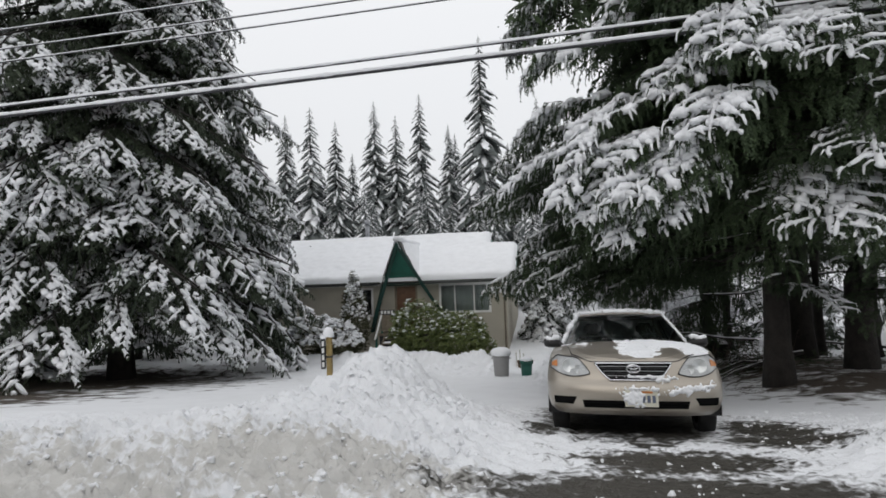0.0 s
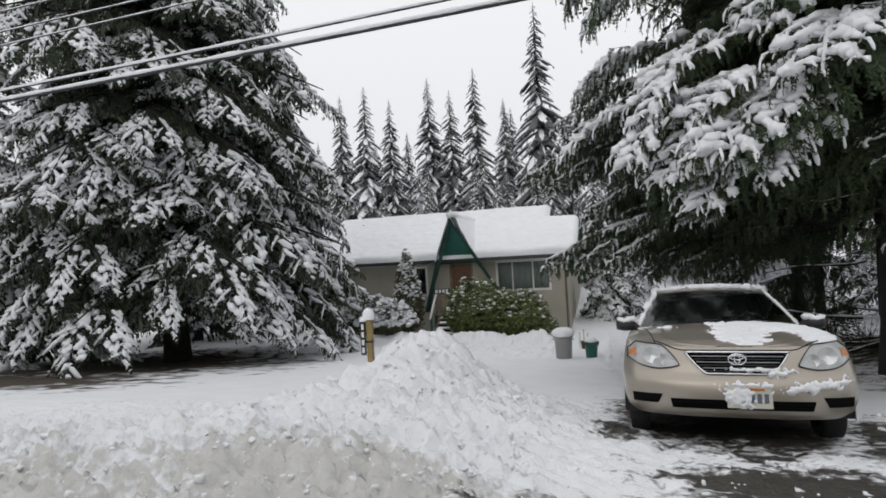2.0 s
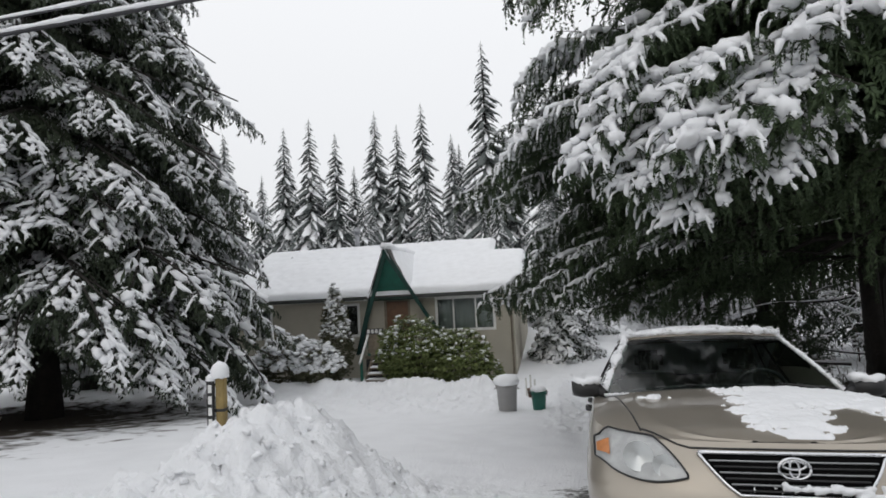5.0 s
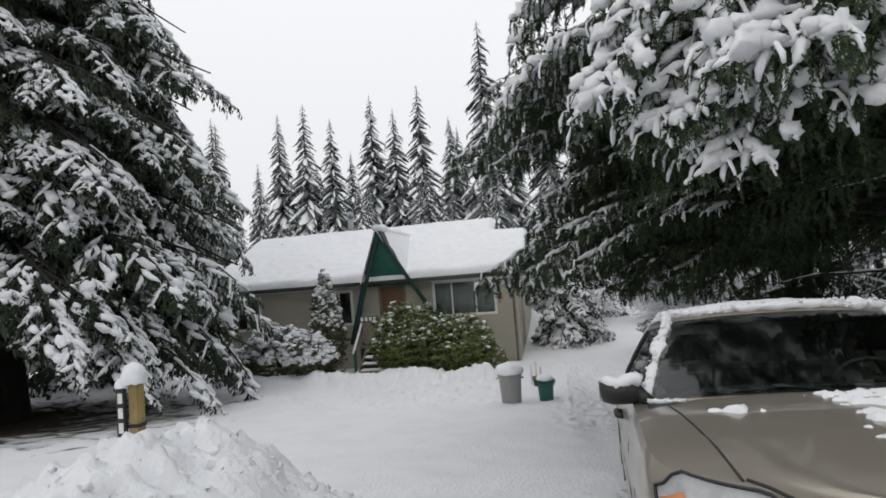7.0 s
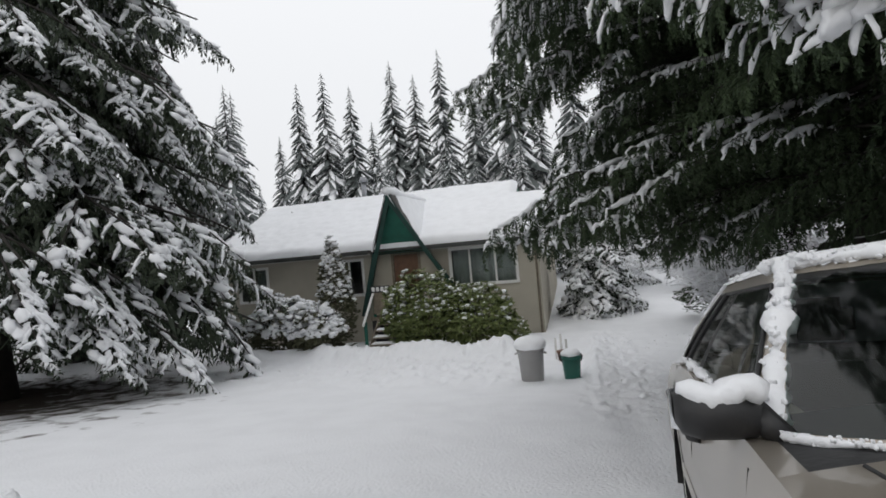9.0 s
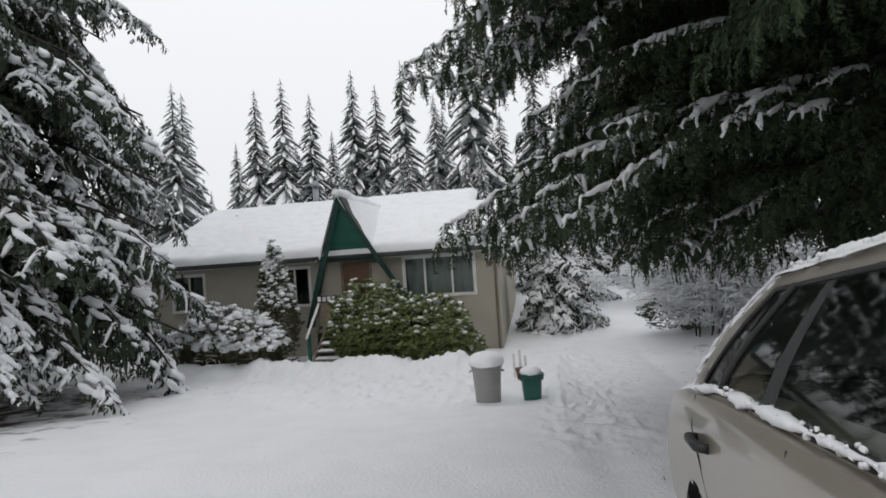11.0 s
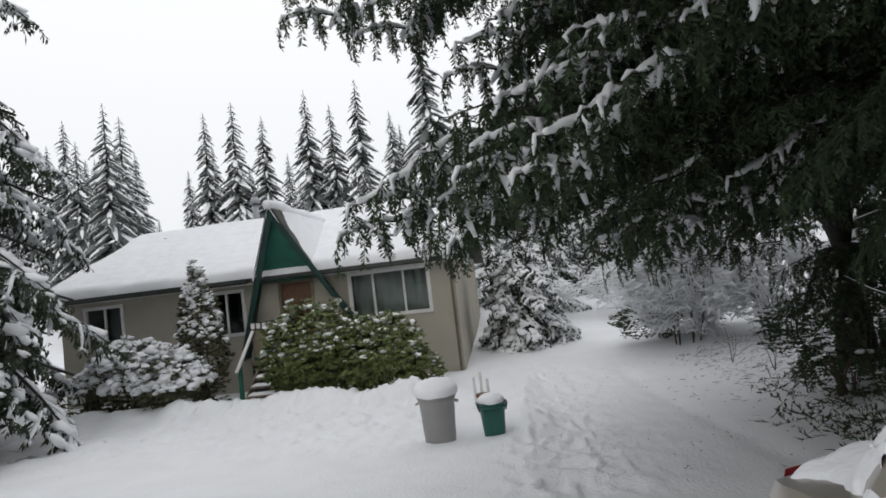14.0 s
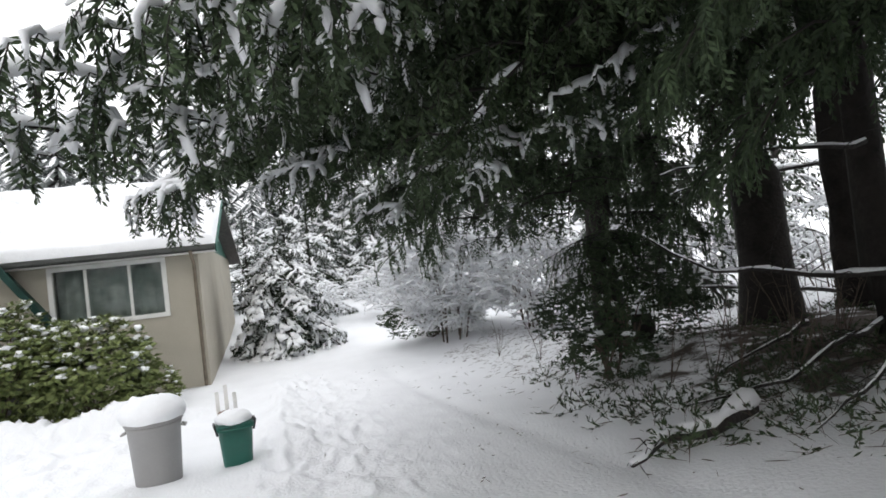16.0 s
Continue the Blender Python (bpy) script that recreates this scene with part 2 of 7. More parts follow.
def ground(x, y):
    """The lie of the land, without lumps."""
    z = (drop(y - 1.2) + 2 * drop(y) + drop(y + 1.2)) / 4
    # snow pushed up along the road and the heap beside the drive
    z += 0.26 * math.exp(-((y - 4.6 - 0.05 * (x + 6)) / 0.9) ** 2) * smooth(-1.4, -3.5, x)
    r = math.hypot((x + 2.65) / 1.15, (y - 7.1) / (1.6 if y < 7.1 else 1.9))
    z += 0.40 * math.exp(-r ** 1.7 * 1.1)
    r = math.hypot((x + 2.68) / 0.58, (y - 7.38) / (0.75 if y < 7.38 else 0.62))
    z += 0.46 * math.exp(-r ** 2.4)
    z += 0.26 * math.exp(-math.hypot((x + 2.5) / 0.75, (y - 8.1) / 0.55) ** 2)
    z += 0.12 * math.exp(-math.hypot((x + 3.45) / 0.85, (y - 6.6) / 0.9) ** 2)
    z += 0.10 * math.exp(-math.hypot((x + 4.9) / 1.3, (y - 6.0) / 1.0) ** 2)
    z += 0.20 * math.exp(-math.hypot((x + 2.7) / 1.5, (y - 5.9) / 1.2) ** 2)
    z += 0.38 * math.exp(-math.hypot((x - 3.5) / 1.1, (y - 5.2) / 1.5) ** 2)
    # the bank under the trees beside the drive, the beds along the house
    bank = smooth(2.6, 5.5, x) * smooth(8, 14, y) * smooth(36, 26, y)
    z += 0.45 * bank
    z += 0.38 * math.exp(-((y - 22.5) / 0.55) ** 2) * smooth(-2.2, -3.0, x) * smooth(-13, -11, x) * (1 + 0.5 * noise.noise(Vector((x * 1.1, 3, 0))))
    z += 0.16 * math.exp(-((x + 0.55) / 0.35) ** 2) * smooth(17.5, 19, y) * smooth(26, 24, y)
    return z


def heights(x, y):
    z = ground(x, y)
    p = Vector((x, y, 0))
    if -20 < x < 14 and -4 < y < 40:
        heap = math.exp(-math.hypot((x + 2.8) / 2.4, (y - 6.6) / 2.4) ** 2)
        edge = math.exp(-((y - 4.3) / 1.5) ** 2) * smooth(-0.8, -2.0, x)
        right = math.exp(-math.hypot((x - 3.4) / 1.3, (y - 5.0) / 1.7) ** 2)
        trod = 1.8 * smooth(0.9, 0.35, abs(x + 0.3)) * smooth(13.5, 16, y) * smooth(27, 24, y) + smooth(2.0, 0.0, abs(x - 0.2)) * smooth(12, 18, y) * smooth(27, 22, y) + math.exp(-((y - 22.5) / 0.9) ** 2) * smooth(-2, -3, x) * 1.3
        rough = min(1.0, heap + edge + right + 0.18 * trod)
        step = abs(noise.noise(Vector((x * 3.1, y * 2.2, 4))))
        z -= 0.06 * smooth(0.9, 0.3, abs(x + 0.3)) * smooth(13.5, 16, y) * smooth(27, 24, y) * smooth(0.1, 0.3, step)
        road = smooth(4.2, 3.2, y)
        drive = smooth(2.6, 1.6, abs(x - 0.6)) * smooth(10.5, 8.5, y)
        z += 0.09 * rough * noise.noise(p * 2.1) + 0.10 * rough * noise.noise(p * 4.7 + Vector((3, 1, 0)))
        c = 0.45 - abs(noise.noise(p * 7.5 + Vector((0, 7, 2))))
        z += rough * 0.16 * max(0, c) + rough * 0.05 * noise.noise(p * 9)
        crumb = min(1.0, rough + 0.5 * smooth(3.4, 4.2, y) * smooth(9.5, 8, y)) * (1 - 0.85 * smooth(2.4, 1.5, abs(x - 0.7)))
        z += crumb * (0.11 * (0.4 - abs(noise.noise(p * 5.5 + Vector((1, 4, 9))))) + 0.11 * (0.4 - abs(noise.noise(p * 10.5))) + 0.045 * noise.noise(p * 17.0))
        bed = smooth(17.0, 20.0, y) * smooth(24.2, 23.2, y) * smooth(-1.6, -2.6, x)
        z += bed * (0.09 * noise.noise(p * 1.7) + 0.32 * max(0.0, 0.32 - abs(noise.noise(p * 2.9 + Vector((5, 1, 3))))) + 0.03 * noise.noise(p * 5.0))
        z += (1 - rough) * (0.03 * noise.noise(p * 0.6) + 0.012 * noise.noise(p * 2.1))
        z += 0.02 * max(road, drive) * noise.noise(p * 6.0)
        rut = math.exp(-((abs(x - 0.75) - 1.05) / 0.22) ** 2) * smooth(28, 24, y) * smooth(11, 13, y)
        z -= 0.045 * rut
    return z


def spread(inner, step, mid, mstep, far):
    a, b = inner
    vals = list(np.arange(a, b, step))
    lo, hi = mid
    vals = list(np.arange(lo, a - mstep * 0.4, mstep)) + vals + list(np.arange(b, hi, mstep))
    s, v, out = mstep, vals[-1], []
    while v < far[1]:
        s *= 1.35
        v += s
        out.append(v)
    s, v, pre = mstep, vals[0], []
    while v > far[0]:
        s *= 1.35
        v -= s
        pre.append(v)
    return pre[::-1] + vals + out


GX = spread((-8.6, 4.4), 0.034, (-16, 11), 0.2, (-700, 700))
GY = spread((2.4, 9.4), 0.034, (-1, 27), 0.11, (-500, 900))
g = Geo()
g.grid([[(x, y, heights(x, y)) for x in GX] for y in GY])


def ground_material():
    """Snow, with slush and wet asphalt where the drive meets the road, tyre-bared strips by the car, bare litter under
    the trees and painted shade under the spruce and the car.
    """
    mt = material("snowy_ground", (0.80, 0.81, 0.83), 0.8, vary=0.025, scale=1.5, bump=0.8, bump_scale=30, spec=0.2)
    n, l = mt.node_tree.nodes, mt.node_tree.links
    b = n["Principled BSDF"]
    geo = n.new("ShaderNodeNewGeometry")
    sep, units = n.new("ShaderNodeSeparateXYZ"), n.new("ShaderNodeVectorMath")
    units.operation, units.inputs[3].default_value = "SCALE", 1 / TRUE_SIZE
    l.new(geo.outputs["Position"], units.inputs[0])
    l.new(units.outputs[0], sep.inputs[0])

    def math_(op, a, c, clamp=False):
        m = n.new("ShaderNodeMath")
        m.operation, m.use_clamp = op, clamp
        for i, q in enumerate((a, c)):
            if isinstance(q, (int, float)):
                m.inputs[i].default_value = q
            else:
                l.new(q, m.inputs[i])
        return m.outputs[0]

    def ell(cx, cy, rx, ry):
        """1 at the middle of an oval patch, 0 at its edge, negative outside."""
        dx = math_("DIVIDE", math_("SUBTRACT", sep.outputs[0], cx), rx)
        dy = math_("DIVIDE", math_("SUBTRACT", sep.outputs[1], cy), ry)
        return math_("SUBTRACT", 1.0, math_("SQRT", math_("ADD", math_("MULTIPLY", dx, dx), math_("MULTIPLY", dy, dy)), 0))

    def noise_(scale, detail=6, dist=0.0, stretch=None):
        t = n.new("ShaderNodeTexNoise")
        t.inputs["Scale"].default_value, t.inputs["Detail"].default_value, t.inputs["Distortion"].default_value = scale, detail, dist
        if stretch:
            mp = n.new("ShaderNodeMapping")
            mp.inputs["Scale"].default_value = stretch
            l.new(units.outputs[0], mp.inputs[0])
            l.new(mp.outputs[0], t.inputs[0])
        else:
            l.new(units.outputs[0], t.inputs[0])
        return t.outputs[0]

    def blend(col, fac, new_col):
        m = n.new("ShaderNodeMix")
        m.data_type = "RGBA"
        l.new(fac, m.inputs[0])
        l.new(col, m.inputs[6])
        if isinstance(new_col, tuple):
            m.inputs[7].default_value = (*new_col, 1)
        else:
            l.new(new_col, m.inputs[7])
        return m.outputs[2]

    def patch(spots, grain, lo, gain):
        m = spots[0]
        for s in spots[1:]:
            m = math_("MAXIMUM", m, s)
        return math_("MULTIPLY", math_("SUBTRACT", math_("ADD", math_("MULTIPLY", m, 0.55), grain), lo), gain, True)

    speck = noise_(13, 6, 0.4)
    streaks = math_("ADD", math_("MULTIPLY", noise_(1.0, 12, 0.5, (2.4, 4.6, 1)), 0.52), math_("MULTIPLY", speck, 0.48))
    clods = math_("ADD", math_("MULTIPLY", noise_(3.0, 8, 0.3), 0.4), math_("MULTIPLY", noise_(9, 7, 0.3), 0.6))
    kerb = patch([ell(0.4, 4.25, 2.5, 0.85), ell(2.0, 6.3, 1.0, 0.6)], streaks, 0.60, 7.0)
    # the shadow beneath the car, painted in the colour of bare asphalt
    under = patch([ell(0.5, 8.3, 1.25, 2.5)], streaks, 0.5, 8.0)
    drive = patch([ell(0.5, 7.8, 1.3, 3.0), ell(-0.6, 6.9, 0.45, 1.2), ell(2.1, 7.0, 1.2, 2.4), ell(0.6, 5.3, 2.0, 1.0)], streaks, 0.735, 9.0)
    asphalt = math_("MAXIMUM", math_("MAXIMUM", kerb, drive), under)
    grit = patch([ell(-6.0, 3.3, 8.0, 2.2), ell(0.5, 2.9, 7.0, 1.9), ell(-2.4, 4.2, 2.8, 1.2)], clods, 0.73, 9.0)
    # the big spruce's shade over half-bare ground, painted dark
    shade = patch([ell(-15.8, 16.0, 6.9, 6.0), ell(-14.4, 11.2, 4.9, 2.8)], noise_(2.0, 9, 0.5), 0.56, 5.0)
    litter = patch([ell(6.8, 17.0, 4.2, 3.2), ell(5.2, 15.0, 2.4, 4.5), ell(6.0, 11.5, 4.0, 3.2)], noise_(2.4, 9, 0.5), 0.69, 7.0)
    col = b.inputs["Base Color"].links[0].from_socket
    dirt = blend(col, math_("MULTIPLY", grit, 0.5), (0.33, 0.30, 0.235))
    # real litter and painted spruce shade share one brown
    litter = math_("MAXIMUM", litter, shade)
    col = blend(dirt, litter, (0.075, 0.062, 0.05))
    col = blend(col, asphalt, (0.062, 0.058, 0.05))
    l.new(col, b.inputs["Base Color"])
    l.new(math_("SUBTRACT", 0.8, math_("MULTIPLY", asphalt, 0.48)), b.inputs["Roughness"])
    return mt


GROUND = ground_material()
solid("ground", g, GROUND, "snow-covered yard, drive and road edge with wet bare patches, shade painted under spruce and car", "ground", kind="structure")

# loose clods of ploughed snow
cr = random.Random(77)
g = Geo()
for i in range(4200):
    k = i % 3
    if k == 0:
        x, y = cr.gauss(-2.7, 1.5), cr.gauss(6.4, 1.3)
    elif k == 1:
        x, y = cr.uniform(-9, 1.0), cr.gauss(4.4, 0.8)
    else:
        x, y = cr.choice((cr.gauss(-0.9, 0.5), cr.gauss(3.6, 1.0), cr.uniform(-2, 3))), cr.uniform(3.4, 9)
    if y < 2.6 or (abs(x + 0.6) < 0.35 and y > 4):
        continue
    if -0.6 < x < 1.6 and y > 5.9 or -1.2 < x < 2.6 and y < 5.6 and cr.random() < 0.8:
        continue
    s = 0.007 + 0.026 * cr.random() ** 3
    g.blob((x, y, heights(x, y) - s * 0.05), s * cr.uniform(0.8, 1.4), s * cr.uniform(0.8, 1.4), s * cr.uniform(0.5, 1.0), 0, i, 1.4, 4, 6)
solid("snow_clods", g, SNOW, "loose clods of ploughed snow on the heap and drive", "snow", kind="stuff")


# ---- house ----
def snow_slab(geo, c, thick, nu, nv, seed=0.0, rough=0.03, edge=0.25, lip=0.05, mat=0, skip=(), cut=None):
    """A rounded blanket of snow on a four-cornered surface (corners in turn: low left, low right, high right, high left)."""
    a, b, d, e = (Vector(p) for p in c)
    nrm = (b - a).cross(e - a).normalized()
    lu, lv = (b - a).length, (e - a).length
    up, dn = [], []
    for j in range(nv + 1):
        v = j / nv
        ru, rd = [], []
        for i in range(nu + 1):
            u = i / nu
            base = a.lerp(b, u).lerp(e.lerp(d, u), v)
            du = 9 if "l" in skip else u * lu
            du = min(du, 9 if "r" in skip else (1 - u) * lu)
            dv = min(9 if "b" in skip else v * lv, 9 if "t" in skip else (1 - v) * lv)
            k = min(du, dv) / edge
            prof = math.sqrt(max(0.0, 1 - (1 - min(1, k)) ** 2))
            q = base + Vector((seed, 0, 0))
            lump = rough * (noise.noise(q * 0.9) + 0.6 * noise.noise(q * 2.7) + 0.25 * noise.noise(q * 7))
            ru.append(base + nrm * (thick * prof + lump * prof))
            rd.append(base + nrm * 0.004)
        up.append(ru)
        dn.append(rd)
    geo.grid(up, mat)
    geo.grid(dn, mat, flip=True)
    n = nu + 1
    for rows in ([r[0] for r in up], [r[-1] for r in up][::-1], up[0][::-1], up[-1]):
        low = [p - nrm * 0.0 for p in rows]
        geo.grid([rows, [p - nrm * 0.004 for p in low]], mat)


BACKSET = 1.2  # how far the house stands behind its own drawing line
WALL_Y, WX0, WX1, EAVE_Z, RIDGE_Y = 24.96, -14.6, -2.2, 1.32, 30.1
BASE_Z = -2.35
house = thing("house", "small single-storey stucco house with green A-frame porch gable under thick snow", "house", (0, BACKSET, 0))

OPEN = {"left": (-13.72, -12.57, -0.24, 0.94), "small": (-9.53, -8.65, -0.25, 0.96), "door": (-7.43, -6.47, -1.0, 1.06), "big": (-5.27, -3.01, -0.16, 1.05)}


def pierced_wall(x0, x1, z0, z1, y0, y1, holes):
    """A wall along x with openings through it, as one skin."""
    holes = list(holes)
    xs = sorted({x0, x1, *(h[0] for h in holes), *(h[1] for h in holes)})
    zs = sorted({z0, z1, *(h[2] for h in holes), *(h[3] for h in holes)})
    g, index = Geo(), {}

    def solid_at(i, k):
        if not (0 <= i < len(xs) - 1 and 0 <= k < len(zs) - 1):
            return False
        cx, cz = (xs[i] + xs[i + 1]) / 2, (zs[k] + zs[k + 1]) / 2
        return not any(h[0] < cx < h[1] and h[2] < cz < h[3] for h in holes)

    def vert(i, k, y):
        if (i, k, y) not in index:
            index[i, k, y] = len(g.v)
            g.v.append(Vector((xs[i], y, zs[k])))
        return index[i, k, y]

    def face(*q):
        g.f.append(tuple(vert(*c) for c in q))
        g.m.append(0)

    for i in range(len(xs) - 1):
        for k in range(len(zs) - 1):
            if not solid_at(i, k):
                continue
            for y in (y0, y1):
                face((i, k, y), (i + 1, k, y), (i + 1, k + 1, y), (i, k + 1, y))
            for di, dk, a, b in ((-1, 0, (i, k), (i, k + 1)), (1, 0, (i + 1, k), (i + 1, k + 1)), (0, -1, (i, k), (i + 1, k)), (0, 1, (i, k + 1), (i + 1, k + 1))):
                if not solid_at(i + di, k + dk):
                    face((*a, y0), (*b, y0), (*b, y1), (*a, y1))
    return g


part("front_wall", pierced_wall(WX0, WX1, BASE_Z, 1.42, WALL_Y, WALL_Y + 0.2, OPEN.values()), STUCCO, house, smooth=False)
part("side_wall", boxes((WX1 - 0.2, WX1, WALL_Y + 0.2, 36.0, BASE_Z, 1.42)), STUCCO, house, smooth=False)
part("side_wall", boxes((WX0, WX0 + 0.2, WALL_Y + 0.2, 36.0, BASE_Z, 1.42)), STUCCO, house, smooth=False)
part("back_wall", boxes((WX0 + 0.2, WX1 - 0.2, 35.8, 36.0, BASE_Z, 1.42)), STUCCO, house, smooth=False)
part("floor_slab", boxes((WX0 + 0.2, WX1 - 0.2, WALL_Y + 0.2, 35.8, -1.15, -1.0)), ROOM, house, smooth=False)
part("inner_wall", boxes((WX0 + 0.2, WX1 - 0.2, 28.0, 28.1, -1.0, 1.4), (-10.4, -10.3, 25.16, 28.0, -1.0, 1.4), (-5.8, -5.7, 25.16, 28.0, -1.0, 1.4)), ROOM, house, smooth=False)
part("ceiling", boxes((WX0 + 0.2, WX1 - 0.2, WALL_Y + 0.2, 35.8, 1.3, 1.4)), ROOM, house, smooth=False)


def slab(pts, t):
    """A sloping roof deck of thickness t below a four-cornered top."""
    g = Geo()
    n = (Vector(pts[1]) - Vector(pts[0])).cross(Vector(pts[3]) - Vector(pts[0])).normalized()
    g.prism([Vector(p) for p in pts], n * -t)
    return g


EY = WALL_Y - 0.48
FRONT = [(-15.1, EY, EAVE_Z), (-1.75, EY, EAVE_Z), (-1.75, 28.45, 2.93), (-15.1, 28.45, 2.93)]
UPPER = [(-15.1, 28.45, 2.93), (-3.2, 28.45, 2.93), (-3.2, RIDGE_Y, 3.70), (-15.1, RIDGE_Y, 3.70)]
BACK = [(-15.1, RIDGE_Y, 3.70), (-3.2, RIDGE_Y, 3.70), (-3.2, 36.5, EAVE_Z), (-15.1, 36.5, EAVE_Z)]
LOWB = [(-3.2, 28.45, 2.93), (-1.75, 28.45, 2.93), (-1.75, 36.5, EAVE_Z), (-3.2, 36.5, EAVE_Z)]
for pts in (FRONT, UPPER, BACK, LOWB):
    part("roof_deck", slab(pts, 0.1), SHINGLE, house, smooth=False)
T = 0.25
for c, nu, nv, seed, edge, skip in ((FRONT, 170, 50, 1.0, 0.3, "t"), (UPPER, 90, 22, 1.0, 0.25, "b"), (BACK, 20, 12, 4.0, 0.3, ""), (LOWB, 12, 20, 5.0, 0.3, "l")):
    g = Geo()
    snow_slab(g, c, T, nu, nv, seed, 0.04, edge, skip=skip)
    part("roof_snow", g, SNOW, house, "smooth thick snow blanket")
g = Geo()
g.prism([(-14.58, WALL_Y + 0.02, 1.42), (-14.58, RIDGE_Y, 3.56), (-14.58, 35.9, 1.42)], (0.06, 0, 0))
part("gable_end", g, GREEN, house, smooth=False)
# gable end towards the drive
g = Geo()
g.prism([(-2.22, WALL_Y + 0.02, 1.42), (-2.22, 28.45, 2.80), (-2.22, 35.9, 1.42)], (-0.06, 0, 0))
part("gable_end", g, GREEN, house, "green painted gable boards", smooth=False)
g = Geo()
g.prism([(-3.24, 28.5, 2.93), (-3.24, RIDGE_Y, 3.6), (-3.24, 35.5, 1.6)], (-0.06, 0, 0))
part("gable_end", g, GREEN, house, smooth=False)
g = Geo()
g.prism([(-1.73, EY, 1.13), (-1.73, EY, 1.31), (-1.73, 28.45, 2.93), (-1.73, 28.45, 2.73)], (-0.03, 0, 0))
part("barge_board", g, GREEN, house, smooth=False)
part("fascia", boxes((-15.1, -8.2, EY - 0.03, EY, 1.17, 1.31), (-6.05, -1.75, EY - 0.03, EY, 1.17, 1.31)), FASCIA, house, smooth=False, bevel=0.005)
part("gutter", boxes((-15.1, -8.2, EY - 0.13, EY - 0.034, 1.2, 1.3), (-6.05, -1.75, EY - 0.13, EY - 0.034, 1.2, 1.3)), FASCIA, house, "dark metal gutter", smooth=False, bevel=0.02)
part("soffit", boxes((-15.08, -8.1, EY + 0.004, WALL_Y - 0.004, 1.15, 1.18), (-6.04, -1.77, EY + 0.004, WALL_Y - 0.004, 1.15, 1.18)), WHITE, house, smooth=False)
part("porch_ceiling", boxes((-8.0, -6.14, EY + 0.15, WALL_Y - 0.004, 1.12, 1.16)), SHADEGREEN, house, smooth=False)
g = Geo()
g.tube([(-2.30, EY - 0.05, 1.2), (-2.30, EY + 0.1, 1.1), (-2.30, WALL_Y - 0.06, 0.92), (-2.30, WALL_Y - 0.06, -2.0)], [0.04] * 4, 8)
part("downspout", g, WOOD, house, "dull brown downspout")
# flue and roof vent
g = Geo()
g.tube([(-10.7, 31.2, 3.2), (-10.7, 31.2, 4.75)], [0.13, 0.13], 14)
g.tube([(-10.7, 31.2, 4.7), (-10.7, 31.2, 4.78), (-10.7, 31.2, 4.95)], [0.2, 0.21, 0.12], 14)
part("flue_pipe", g, PIPE, house, "metal stove flue with cap")
g = Geo()
g.tube([(-13.35, 28.9, 2.9), (-13.35, 28.9, 3.42)], [0.05, 0.05], 10)
part("vent_pipe", g, BLACK, house)


def window(name, x0, x1, z0, z1, mullions, drape):
    w = new(name)
    w.parent = house
    y = WALL_Y
    f = Geo()
    t = 0.09
    for q in ((x0 - t, x1 + t, y - 0.035, y + 0.06, z1 - 0.01, z1 + t), (x0 - t, x1 + t, y - 0.05, y + 0.06, z0 - t, z0 + 0.01),
              (x0 - t, x0 + 0.01, y - 0.033, y + 0.058, z0 + 0.012, z1 - 0.012), (x1 - 0.01, x1 + t, y - 0.033, y + 0.058, z0 + 0.012, z1 - 0.012)):
        f.box(*q)
    part("frame", f, WHITE, w, "white window trim", smooth=False, bevel=0.006)
    for m in mullions:
        xm = x0 + (x1 - x0) * m
        part("mullion", boxes((xm - 0.03, xm + 0.03, y + 0.0, y + 0.065, z0 + 0.014, z1 - 0.014)), WHITE, w, smooth=False, bevel=0.004)
    edges = [0] + list(mullions) + [1]
    for a, b in zip(edges, edges[1:]):
        pane = part("pane", boxes((x0 + (x1 - x0) * a + 0.012, x0 + (x1 - x0) * b - 0.012, y + 0.07, y + 0.076, z0, z1)), PANE, w, smooth=False)
        pane.visible_shadow = False
    if drape:
        rows = []
        for z in (z0 - 0.1, (z0 + z1) / 2, z1 + 0.1):
            rows.append([(x0 + (x1 - x0) * (drape[0] + (drape[1] - drape[0]) * k / 60), y + 0.28 + 0.03 * math.sin(k * 0.9) + 0.012 * math.sin(k * 2.3), z) for k in range(61)])
        f = Geo()
        f.grid(rows)
        f.grid([[Vector(p) + Vector((0, 0.004, 0)) for p in r] for r in rows], flip=True)
        part("curtain", f, CURTAIN, w, "pale net curtain")
    return w


window("left_window", *OPEN["left"], (0.52,), (0.5, 1.0))
window("small_window", *OPEN["small"], (0.42,), None)
window("picture_window", *OPEN["big"], (0.29, 0.69), (0.0, 1.0))

# door and porch
d = new("front_door")
d.parent = house
x0, x1, z0, z1 = OPEN["door"]
part("frame", boxes((x0 - 0.07, x0 + 0.02, WALL_Y - 0.03, WALL_Y + 0.1, z0, z1), (x1 - 0.02, x1 + 0.07, WALL_Y - 0.03, WALL_Y + 0.1, z0, z1), (x0 - 0.07, x1 + 0.07, WALL_Y - 0.032, WALL_Y + 0.1, z1 + 0.002, z1 + 0.08)), WOOD, d, smooth=False, bevel=0.005)
g = Geo()
g.box(x0 + 0.022, x1 - 0.022, WALL_Y + 0.05, WALL_Y + 0.1, z0 + 0.01, z1 - 0.004)
for i in range(2):
    for k in range(3):
        px, pz = x0 + 0.14 + i * 0.42, z0 + 0.2 + k * 0.62
        g.box(px, px + 0.33, WALL_Y + 0.035, WALL_Y + 0.052, pz, pz + 0.5)
